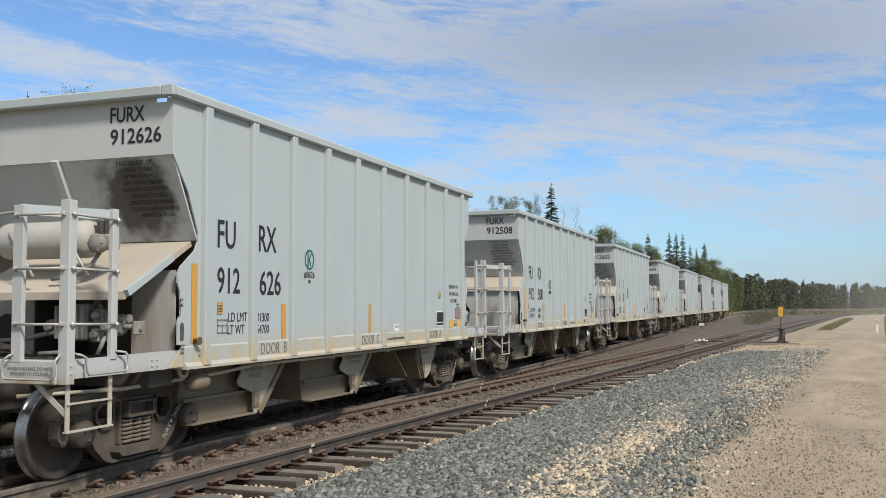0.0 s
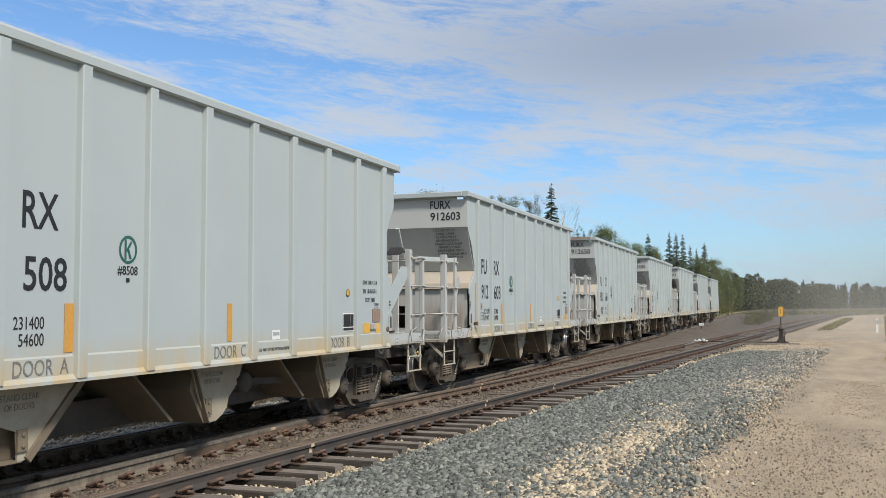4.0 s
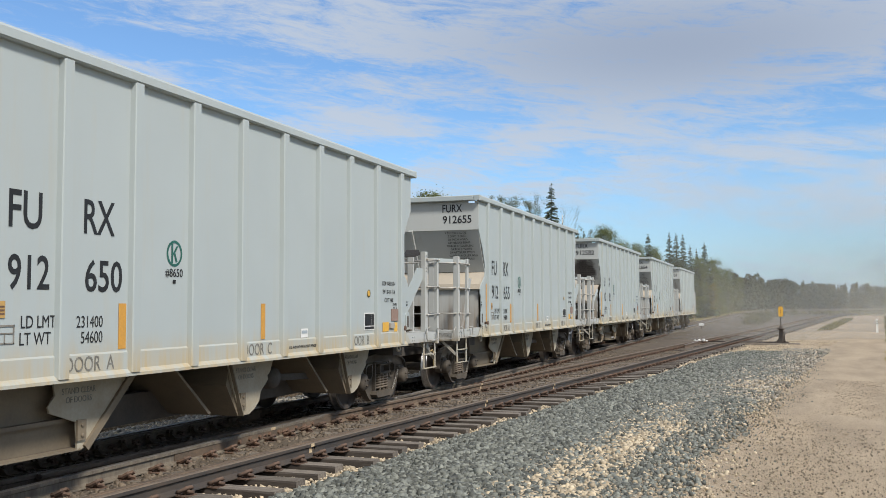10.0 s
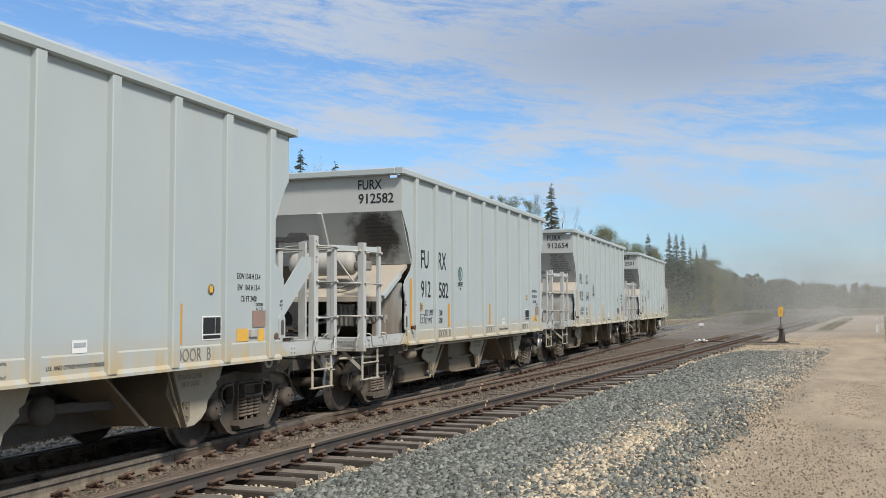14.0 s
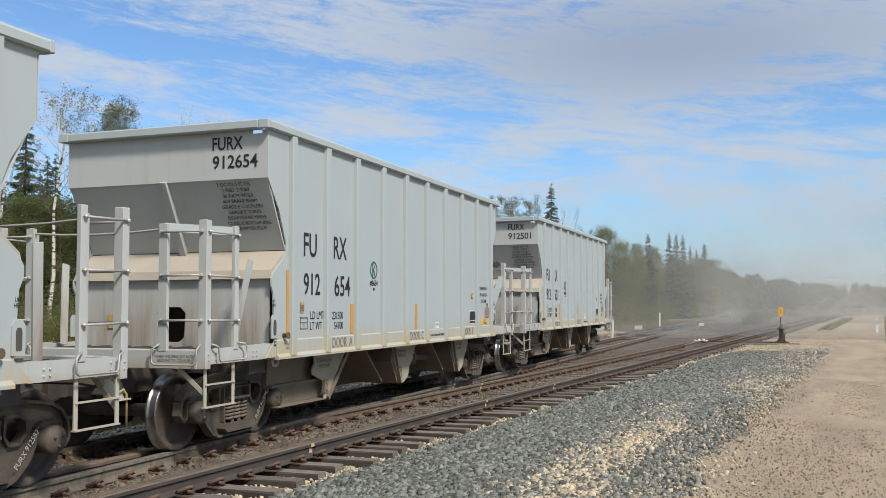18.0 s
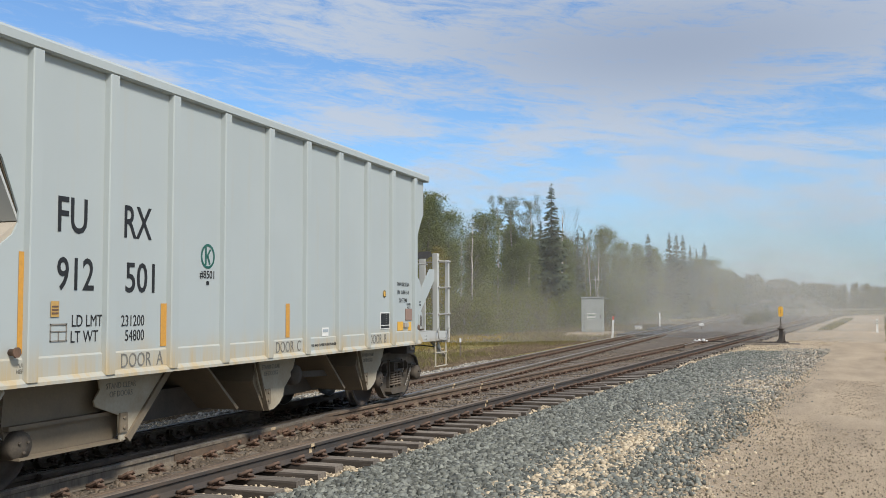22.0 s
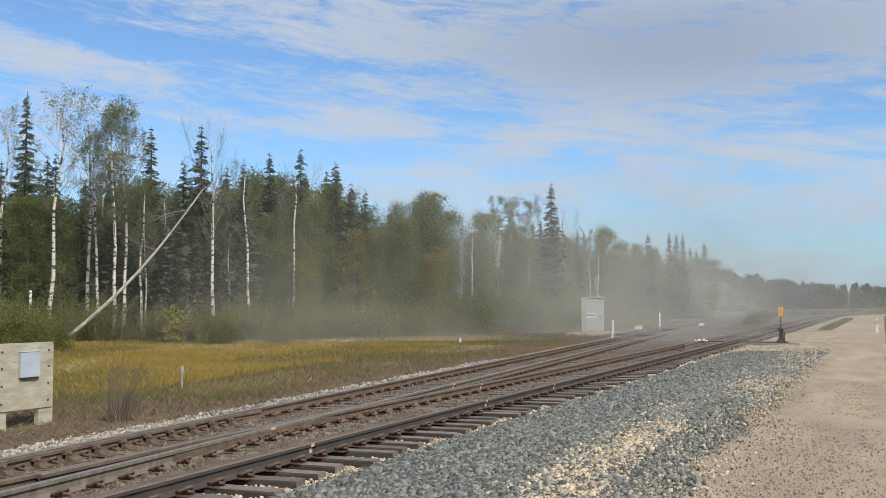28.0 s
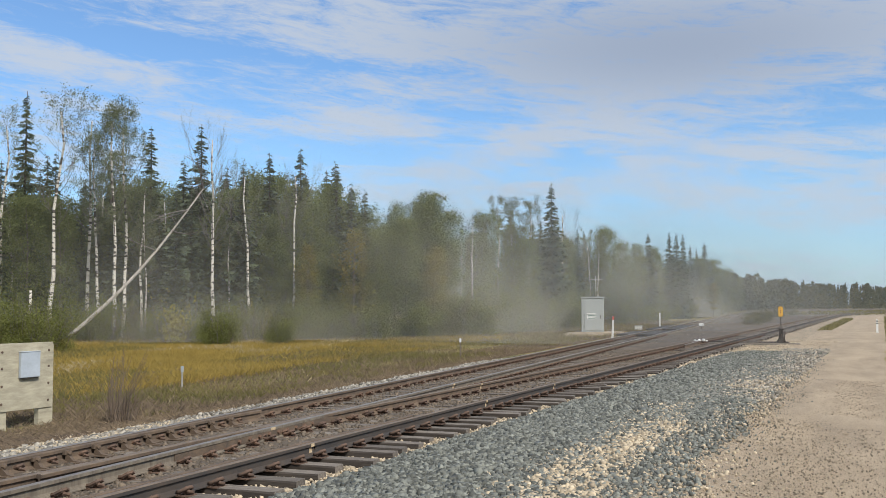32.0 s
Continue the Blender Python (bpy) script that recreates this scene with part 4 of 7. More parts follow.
def chute(car, b, long, turn):
    """side discharge chute; b: its far top corner. long: the body runs back under the truck as a low trough"""
    def put(name, c, m, parent, label=""):
        me = finish(c, m)
        me.transform(turn)
        return part(name, me, None, parent, label)

    top = b - 1.14
    c = bmesh.new()
    if long:
        prism(c, [(b - 2.25, 1.05), (b - 0.04, 1.05), (b - 0.74, 0.345), (b - 2.2, 0.35), (b - 2.28, 0.66)], "x", 0.15, 1.06)
    else:
        prism(c, [(top + 0.10, 1.05), (b - 0.04, 1.05), (b - 0.62, 0.345), (b - 0.84, 0.335), (top + 0.02, 0.74)], "x", 0.15, 1.17)
    ch = put("discharge_chute", c, HOPPER, car, "dusty tan steel discharge chute")
    c = bmesh.new()
    if long:
        prism(c, [(top, 1.05), (b, 1.05), (b - 0.06, 0.95), (b - 0.72, 0.34), (b - 0.84, 0.335), (b - 0.86, 0.60), (top - 0.08, 0.72), (top - 0.10, 0.78), (top - 0.01, 0.88), (top - 0.03, 0.97)], "x", 1.18, 1.20)
    else:
        prism(c, [(top, 1.05), (b, 1.05), (b - 0.10, 0.84), (b - 0.17, 0.80), (b - 0.16, 0.74), (b - 0.34, 0.60), (b - 0.38, 0.48), (b - 0.48, 0.40), (b - 0.62, 0.34), (b - 0.80, 0.335), (top + 0.12, 0.70)], "x", 1.18, 1.20)
    put("chute_cheek", c, CHEEK, ch, "dusty pale cheek plate")
    c = bmesh.new()
    if long:
        bar(c, (1.215, b - 0.02, 1.03), (1.215, b - 0.74, 0.34), 0.03, 0.075)
        bar(c, (1.14, b - 2.2, 0.345), (1.14, b - 0.78, 0.335), 0.12, 0.02)
    else:
        bar(c, (1.20, top + 0.02, 1.03), (1.20, b - 0.82, 0.34), 0.09, 0.02, (0, 1, 1))
    put("edge_flange", c, HOPPER, ch)
    c = bmesh.new()
    box(c, 1.20, 1.222, b - 0.86, b - 0.74, 0.42, 0.62)
    bolts(c, [(1.222, b - 0.80, 0.47), (1.222, b - 0.80, 0.57)], 0.022, 0.012)
    put("hinge_plate", c, HOPPER, ch)
    if long:
        c = bmesh.new()
        box(c, 1.06, 1.13, b - 2.26, b - 0.88, 0.60, 0.64)
        put("ledge", c, HOPPER, ch)
    else:
        c = bmesh.new()
        prism(c, [(b - 2.12, 1.05), (b - 2.08, 1.05), (b - 1.30, 0.42), (b - 1.34, 0.40)], "x", 0.15, 1.08)
        put("slope_plate", c, HOPPER, ch)
        c = bmesh.new()
        prism(c, [(b - 2.10, 1.05), (b - 1.10, 1.05), (b - 1.06, 0.40), (b - 1.32, 0.40)], "x", 0.40, 0.44)
        put("web_plate", c, DARK, ch)


def sideframe(s):
    """cast side frame of a three-piece truck: a web with windows, flanges round every edge"""
    half = [(0.0, 0.86), (0.34, 0.86), (0.68, 0.83), (0.92, 0.79), (1.06, 0.72), (1.15, 0.60), (1.17, 0.44), (1.10, 0.36), (1.05, 0.40), (1.045, 0.56), (0.98, 0.62), (0.80, 0.62), (0.735, 0.56), (0.72, 0.42),
            (0.64, 0.28), (0.50, 0.15), (0.38, 0.105), (0.0, 0.10)]
    outer = half + [(-y, z) for y, z in reversed(half[1:-1])]
    win = [(0.36, 0.72), (0.54, 0.71), (0.62, 0.66), (0.62, 0.55), (0.53, 0.46), (0.41, 0.46), (0.35, 0.54)]
    mid = [(-0.25, 0.73), (0.25, 0.73), (0.27, 0.70), (0.27, 0.27), (0.24, 0.24), (-0.24, 0.24), (-0.27, 0.27), (-0.27, 0.70)]
    loops = [outer, mid, win, [(-y, z) for y, z in reversed(win)]]
    c = bmesh.new()
    edges = []
    for lp in loops:
        vs = [c.verts.new((s * 0.995, y, z)) for y, z in lp]
        edges += [c.edges.new((vs[k], vs[(k + 1) % len(vs)])) for k in range(len(vs))]
    face = bmesh.ops.triangle_fill(c, edges=edges, use_beauty=True)
    fs = [g for g in face["geom"] if isinstance(g, bmesh.types.BMFace)]
    ex = bmesh.ops.extrude_face_region(c, geom=fs)
    for g in ex["geom"]:
        if isinstance(g, bmesh.types.BMVert):
            g.co.x -= s * 0.05
    for lp, wd in zip(loops, (0.115, 0.13, 0.10, 0.10)):
        n = len(lp)
        for k in range(n):
            (y0, z0), (y1, z1) = lp[k], lp[(k + 1) % n]
            bar(c, (s * 0.99, y0, z0), (s * 0.99, y1, z1), wd, 0.03, (0, z0 - z1, y1 - y0))
    # spring seat
    prism(c, [(-0.36, 0.20), (-0.30, 0.15), (0.30, 0.15), (0.36, 0.20), (0.34, 0.255), (-0.34, 0.255)], "x", s * 0.88, s * 1.12)
    return finish(c, GRIMY)


def coil(bm, x, y, z0, z1, r, turns):
    path = []
    n = turns * 10
    for i in range(n + 1):
        a = 2 * math.pi * i / 10
        path.append((x + r * math.cos(a), y + r * math.sin(a), z0 + (z1 - z0) * i / n))
    tube(bm, path, 0.019, 6)


WHEEL_PROF = [(0.002, 0.80), (0.085, 0.80), (0.13, 0.79), (0.15, 0.77), (0.20, 0.752), (0.34, 0.748), (0.375, 0.765), (0.385, 0.805), (0.44, 0.815), (0.452, 0.812), (0.456, 0.80), (0.460, 0.735),
              (0.470, 0.722), (0.484, 0.714), (0.486, 0.70), (0.475, 0.69), (0.38, 0.69), (0.36, 0.715), (0.18, 0.70), (0.14, 0.67), (0.085, 0.66)]


def wheel_mesh(s):
    c = bmesh.new()
    lathe(c, [(r, s * x) for r, x in WHEEL_PROF], 48)
    for f in c.faces:
        q = f.calc_center_median()
        rr = math.hypot(q.y, q.z)
        if 0.452 < rr:
            f.material_index = 1
    return finish(c, [WHEEL, TREAD])


def truck(car, yc, meshes):
    for s in (1, -1):
        sf = part("side_frame", meshes["frame", s], None, car, "grimy cast steel truck side frame", (0, yc, 0))
        part("coil_spring", meshes["spring", s], None, sf, "dusty coil springs")
        for k in (-0.889, 0.889):
            part("bearing_cap", meshes["cap", s], None, sf, "", (0, k, 0))
            part("bearing_adapter", meshes["adapter", s], None, sf, "", (0, k, 0))
    part("bolster", meshes["bolster"], None, car, "", (0, yc, 0))
    for k in (-0.889, 0.889):
        ax = part("wheelset", meshes["axle"], None, car, "axle with two dark steel wheels", (0, yc + k, 0.457))
        for s in (1, -1):
            part("wheel", meshes["wheel", s], None, ax, "dark wheel with a bright worn tread")
        WHEELSETS.append(ax)


WHEELSETS = []


def ladder_corner(car, s, e, yo):
    """corner post, ladders, rungs, steps at one corner; yo: distance of the end sill from the middle"""
    c = bmesh.new()
    # where the diagonal brace stands, the inner post is the heavy one
    heavy = e > 0 and s > 0
    if heavy:
        box(c, s * 1.46, s * 1.53, e * (yo - 0.03), e * (yo - 0.11), 1.0, 2.585, 0.006)
    else:
        box(c, s * 1.42, s * 1.53, e * (yo - 0.02), e * (yo - 0.03 - 0.09), 1.0, 2.69, 0.006)
    bolts(c, [(s * 1.53, e * (yo - 0.07), z) for z in (1.1, 1.17, 2.05, 2.56)], 0.012, 0.01, "x", s)
    part("corner_post", c, SILL, car)
    c = bmesh.new()
    if heavy:
        box(c, s * 1.43, s * 1.525, e * (yo - 0.61), e * (yo - 0.73), 1.2, 2.69, 0.005)
        bolts(c, [(s * 1.525, e * (yo - 0.68), z) for z in (2.62, 2.40, 2.34)], 0.014, 0.012, "x", s)
    else:
        box(c, s * 1.475, s * 1.525, e * (yo - 0.62), e * (yo - 0.71), 1.2, 2.66, 0.005)
    part("ladder_stile", c, SILL, car)
    c = bmesh.new()
    box(c, s * 0.90, s * 1.02, e * (yo + 0.005), e * (yo - 0.045), 1.2, 2.66, 0.005)
    part("ladder_stile", c, SILL, car)
    c = bmesh.new()
    bar(c, (s * 0.96, e * (yo - 0.02), 2.62), (s * 1.50, e * (yo - 0.66), 2.60), 0.03, 0.10)
    if not heavy:
        part("top_plate", c, PAINT, car)
    for z in (1.55, 2.06, 2.56):
        c = bmesh.new()
        tube(c, [(s * 1.545, e * (yo - 0.06), z), (s * 1.545, e * (yo - 0.68), z - 0.01)], 0.013, 6)
        bolts(c, [(s * 1.525, e * (yo - 0.06), z), (s * 1.525, e * (yo - 0.67), z - 0.01)], 0.024, 0.03, "x", s)
        part("rung", c, STEELROD, car)
        c = bmesh.new()
        tube(c, [(s * 0.95, e * (yo + 0.03), z), (s * 1.47, e * (yo + 0.03), z)], 0.013, 6)
        bolts(c, [(s * 0.95, e * yo, z), (s * 1.47, e * (yo - 0.02), z)], 0.024, 0.03, "y", e)
        part("rung", c, STEELROD, car)
    # drop handholds bent round in front of the sills
    c = bmesh.new()
    tube(c, [(s * 1.53, e * (yo - 0.12), 1.28), (s * 1.575, e * (yo - 0.15), 1.265), (s * 1.58, e * (yo - 0.21), 1.24), (s * 1.58, e * (yo - 0.225), 1.11), (s * 1.58, e * (yo - 0.25), 1.08), (s * 1.58, e * (yo - 0.77), 1.085),
             (s * 1.58, e * (yo - 0.80), 1.105), (s * 1.58, e * (yo - 0.805), 1.23), (s * 1.575, e * (yo - 0.77), 1.265), (s * 1.53, e * (yo - 0.68), 1.28)], 0.012, 6)
    part("handhold", c, STEELROD, car)
    c = bmesh.new()
    tube(c, [(s * 0.93, e * yo, 1.28), (s * 0.92, e * (yo + 0.05), 1.26), (s * 0.86, e * (yo + 0.06), 1.22), (s * 0.86, e * (yo + 0.06), 1.08), (s * 0.90, e * (yo + 0.06), 1.05), (s * 1.42, e * (yo + 0.06), 1.05),
             (s * 1.46, e * (yo + 0.06), 1.10), (s * 1.46, e * (yo + 0.06), 1.22), (s * 1.47, e * yo, 1.28)], 0.012, 6)
    part("handhold", c, STEELROD, car)
    # stirrup step
    c = bmesh.new()
    for y in (yo - 0.10, yo - 0.68):
        bar(c, (s * 1.47, e * y, 1.06), (s * 1.47, e * y, 0.57), 0.014, 0.05, (0, 1, 0))
    bar(c, (s * 1.47, e * (yo - 0.075), 0.565), (s * 1.47, e * (yo - 0.705), 0.565), 0.055, 0.014)
    bar(c, (s * 1.47, e * (yo - 0.10), 0.82), (s * 1.47, e * (yo - 0.68), 0.82), 0.05, 0.014)
    bar(c, (s * 1.10, e * (yo - 0.05), 1.05), (s * 1.46, e * (yo - 0.10), 0.72), 0.05, 0.014, (0, 1, 0))
    bolts(c, [(s * 1.478, e * (yo - 0.10), 0.82), (s * 1.478, e * (yo - 0.68), 0.82)], 0.018, 0.012, "x", s)
    part("stirrup_step", c, STEP, car, "dusty painted stirrup step")
    # side member of the end platform
    c = bmesh.new()
    prism(c, [(e * (yo - 0.13), 1.05), (e * (RIM - 0.20), 1.05), (e * (RIM - 0.35), 1.10), (e * (RIM - 0.35), 1.24), (e * (yo - 0.13), 1.22)], "x", s * 1.44, s * 1.512)
    bolts(c, [(s * 1.512, e * (RIM + dy), z) for dy in (0.05, 0.13) for z in (1.10, 1.16)] + [(s * 1.512, e * (yo - 0.25), z) for z in (1.10, 1.17)], 0.013, 0.01, "x", s)
    part("platform_sill", c, SILL, car)
    # lifting plate with its slot, ring below the sill and rope hook
    c = bmesh.new()
    yq = e * (RIM - 0.30)
    prism(c, [(yq - 0.075, 1.30), (yq + 0.075, 1.30), (yq + 0.075, 1.55), (yq + 0.04, 1.60), (yq - 0.04, 1.60), (yq - 0.075, 1.55)], "x", s * SX, s * (SX + 0.018))
    part("lift_plate", c, PAINT, car)
    # the slot isn't cut; a thin dark slab gives its inner shade
    c = bmesh.new()
    prism(c, [(yq - 0.03, 1.34), (yq + 0.03, 1.34), (yq + 0.035, 1.38), (yq + 0.035, 1.50), (yq + 0.02, 1.535), (yq - 0.02, 1.535), (yq - 0.035, 1.50), (yq - 0.035, 1.38)], "x", s * (SX + 0.019), s * (SX + 0.022))
    part("lift_slot", c, DARK, car, "dark slab painted in for the shaded slot")
    c = bmesh.new()
    yr = e * (RIM - 0.48)
    tube(c, [(s * 1.46, yr - 0.07, 1.05), (s * 1.47, yr - 0.075, 0.99), (s * 1.47, yr - 0.04, 0.945), (s * 1.47, yr + 0.04, 0.945), (s * 1.47, yr + 0.075, 0.99), (s * 1.46, yr + 0.07, 1.05)], 0.02, 6)
    part("tow_ring", c, STEP, car)
    c = bmesh.new()
    yh = e * (RIM - 0.55)
    lathe(c, [(0.03, 0), (0.03, s * 0.06), (0.045, s * 0.065), (0.045, s * 0.08)], 10, "x", (s * SX, yh, 1.33))
    part("rope_hook", c, RUST, car)


def car_end(car, e, yo, brake):
    c = bmesh.new()
    box(c, -1.48, 1.48, e * RIM, e * (RIM - 0.15), 3.945, 4.06, 0.015)
    part("end_rim", c, PAINT, car)
    for s in (1, -1):
        c = bmesh.new()
        box(c, s * 1.481, s * 1.6255, e * (RIM - 0.001), e * (RIM - 0.069), 3.944, 4.061, 0.008)
        part("rim_corner_cap", c, PAINT, car)
    c = bmesh.new()
    box(c, -SX - 0.004, SX + 0.004, e * (RIM - 0.125), e * (RIM - 0.138), 3.33, 3.90)
    # the strip under the rim stops short of one corner and leaves a slot open to the sky
    box(c, -1.33, 1.33, e * (RIM - 0.125), e * (RIM - 0.138), 3.90, 3.945)
    for a, b in ((1.47, SX + 0.004), (-1.332, -SX - 0.004)):
        box(c, -e * a, -e * b, e * (RIM - 0.125), e * (RIM - 0.138), 3.90, 3.945)
    part("end_panel", c, PAINT_END, car)
    c = bmesh.new()
    prism(c, [(e * (RIM - 0.14), 3.345), (e * (RIM - 0.615), 2.44), (e * (RIM - 0.64), 2.44), (e * (RIM - 0.17), 3.345)], "x", -SX + 0.021, SX - 0.021)
    part("slope_sheet", c, SOOTY if brake else PAINT_END, car, "slope sheet stained with soot" if brake else "")
    c = bmesh.new()
    bar(c, (0.0, e * (RIM - 0.11), 3.34), (0.0, e * (RIM - 0.59), 2.41), 0.09, 0.06, (0, 1, 0))
    part("slope_brace", c, PAINT_END, car)
    for s in (1, -1):
        ladder_corner(car, s, e, yo)
    c = bmesh.new()
    if brake:
        prism(c, [(e * (RIM - 0.615), 2.43), (e * (RIM + 0.50), 1.86), (e * (RIM + 0.50), 1.78), (e * (RIM - 0.64), 2.38)], "x", -SX + 0.10, 0.55)
        part("slope_shelf", c, DUSTY, car, "tan dust-covered slope plate")
        for s in (-1,):
            c = bmesh.new()
            bar(c, (s * 1.475, e * (RIM - 0.24), 2.235), (s * 1.475, e * (RIM + 0.50), 1.845), 0.05, 0.07)
            part("shelf_edge", c, PAINT, car)
        # pressed brace from the side sheet up to the heavy post, on one side only
        yp = yo - 0.70
        c = bmesh.new()
        prism(c, [(e * (RIM - 0.32), 1.40), (e * (RIM - 0.32), 1.76), (e * (RIM + 0.42), 2.385), (e * yp, 2.385), (e * (yp + 0.06), 2.44), (e * (yp + 0.06), 2.30), (e * (yp - 0.02), 2.22)], "x", 1.455, 1.47)
        prism(c, [(e * (RIM - 0.32), 1.385), (e * (RIM - 0.32), 1.40), (e * (yp - 0.02), 2.22), (e * (yp - 0.01), 2.205)], "x", 1.30, 1.47)
        part("gusset", c, PAINT, car, "pale grey pressed steel brace")
        c = bmesh.new()
        prism(c, [(e * (RIM - 0.35), 2.60), (e * (RIM + 0.40), 2.645), (e * (RIM + 0.50), 2.72), (e * (RIM + 0.60), 2.72), (e * (RIM + 0.68), 2.65), (e * (RIM + 0.68), 2.63), (e * (RIM + 0.58), 2.62), (e * (RIM + 0.42), 2.58), (e * (RIM - 0.35), 2.55)], "x", 1.22, 1.425)
        part("brake_platform", c, mat("black_platform_steel", (0.022, 0.021, 0.02), 0.7, var=(0.04, 0.036, 0.032), scale=5), car, "black brake platform plate")
        c = bmesh.new()
        for y0, y1, x0 in ((RIM - 0.02, RIM + 0.10, 1.30), (RIM + 0.44, RIM + 0.50, 0.9)):
            box(c, x0, x0 + 0.05, e * y0, e * y1, 1.22, 2.57, 0.004)
        part("platform_post", c, SILL, car)
        c = bmesh.new()
        tube(c, [(1.36, e * (RIM - 0.3), 2.46), (1.36, e * (RIM + 0.6), 2.48)], 0.013, 6)
        part("platform_rail", c, STEELROD, car)
        # hand brake: wheel, gear box, pull plate and chain
        c = bmesh.new()
        path = [(0.95, e * (RIM + 0.30) + 0.27 * math.cos(a * math.pi / 12), 2.22 + 0.27 * math.sin(a * math.pi / 12)) for a in range(25)]
        tube(c, path, 0.018, 6, caps=False)
        for a in range(5):
            q = a * 2 * math.pi / 5
            tube(c, [(0.93, e * (RIM + 0.30), 2.22), (0.95, e * (RIM + 0.30) + 0.26 * math.cos(q), 2.22 + 0.26 * math.sin(q))], 0.013, 5)
        part("brake_wheel", c, DARK, car, "dark hand brake wheel")
        c = bmesh.new()
        box(c, 0.62, 0.90, e * (RIM + 0.12), e * (RIM + 0.52), 1.78, 2.20, 0.03)
        part("brake_gear_box", c, PAINT_END, car, "grey hand brake gear box")
        c = bmesh.new()
        prism(c, [(e * (RIM + 0.02), 1.48), (e * (RIM + 0.55), 1.48), (e * (RIM + 0.55), 1.66), (e * (RIM + 0.10), 1.68)], "x", 0.80, 0.86)
        part("pull_plate", c, PAINT_END, car)
        c = bmesh.new()
        for k in range(11):
            z, tw = 1.82 - k * 0.055, k % 2
            ring = [(0.95 + (0.022 * math.cos(a * 0.785) if tw else 0.0), e * (RIM + 0.28) + (0.0 if tw else 0.022 * math.cos(a * 0.785)), z + 0.04 * math.sin(a * 0.785)) for a in range(9)]
            tube(c, ring, 0.009, 5, caps=False)
        part("brake_chain", c, DARK, car, "dark steel brake chain")
        # air reservoir on its straps
        c = bmesh.new()
        lathe(c, [(0.02, -0.62), (0.12, -0.61), (0.19, -0.55), (0.2, -0.5), (0.2, 0.5), (0.19, 0.55), (0.12, 0.61), (0.02, 0.62)], 24, "x", (-0.25, e * (RIM + 0.22), 2.42))
        tk = part("air_reservoir", c, TANKM, car, "dusty cream air reservoir tank")
        for x in (-0.6, 0.1):
            c = bmesh.new()
            tube(c, [(x, e * (RIM + 0.42), 2.50), (x - 0.42, e * (RIM + 0.52), 2.02)], 0.016, 6)
            part("strap_rod", c, STEELROD, tk)
        # retaining valve at the tank's end: two pots over a flanged body
        c = bmesh.new()
        box(c, -1.12, -0.88, e * (RIM + 0.14), e * (RIM + 0.34), 2.30, 2.46, 0.02)
        for x in (-1.06, -0.94):
            lathe(c, [(0.045, 2.46), (0.045, 2.60), (0.055, 2.605), (0.055, 2.63), (0.02, 2.64)], 12, "z", (x, e * (RIM + 0.24), 0))
        lathe(c, [(0.02, e * 0.12), (0.075, e * 0.11), (0.10, e * 0.08), (0.10, 0.0)], 16, "y", (-1.02, e * (RIM + 0.34), 2.36))
        bolts(c, [(-1.02 + 0.085 * math.cos(k * 1.047), e * (RIM + 0.43), 2.36 + 0.085 * math.sin(k * 1.047)) for k in range(6)], 0.012, 0.012, "y", e)
        part("brake_valve", c, CASTING, car, "dusty grey brake valve casting")
        c = bmesh.new()
        tube(c, [(-1.0, e * (RIM + 0.3), 2.30), (-0.92, e * (RIM + 0.36), 2.14), (-0.7, e * (RIM + 0.40), 2.02), (-0.45, e * (RIM + 0.40), 2.0)], 0.022, 8)
        part("bent_pipe", c, CASTING, car)
        # control valve on its ribbed pipe bracket, under the slope plate
        c = bmesh.new()
        box(c, -0.86, -0.46, e * (RIM + 0.08), e * (RIM + 0.34), 1.36, 1.74, 0.02)
        for k in range(5):
            box(c, -0.84 + 0.085 * k, -0.81 + 0.085 * k, e * (RIM + 0.34), e * (RIM + 0.37), 1.38, 1.72)
        part("valve_block", c, CASTING, car, "ribbed grey control valve block")
        for x, y, z, r in ((-0.98, 0.22, 1.62, 0.075), (-1.10, 0.20, 1.50, 0.085), (-0.98, 0.26, 1.42, 0.07), (-1.20, 0.16, 1.58, 0.05), (-0.40, 0.24, 1.50, 0.08)):
            c = bmesh.new()
            lathe(c, [(r * 0.5, -r * 1.3), (r, -r * 1.2), (r, -r * 0.5), (r * 0.72, -r * 0.4), (r * 0.72, r * 0.5), (r, r * 0.6), (r, r * 1.2), (r * 0.4, r * 1.35)], 12, "x", (x, e * (RIM + y), z))
            box(c, x - r * 0.7, x + r * 0.7, e * (RIM + y - r), e * (RIM + y + r * 1.3), z - r * 1.1, z + r * 0.9, 0.012)
            lathe(c, [(r * 0.55, 0), (r * 0.55, e * r * 0.8), (r * 0.3, e * r * 0.9)], 10, "y", (x, e * (RIM + y + r * 1.3), z))
            bolts(c, [(x + dx * r * 0.5, e * (RIM + y + r * 1.3), z + dz * r * 0.8) for dx in (-1, 1) for dz in (-1, 1)], 0.012, 0.014, "y", e)
            part("valve_fitting", c, CASTING, car)
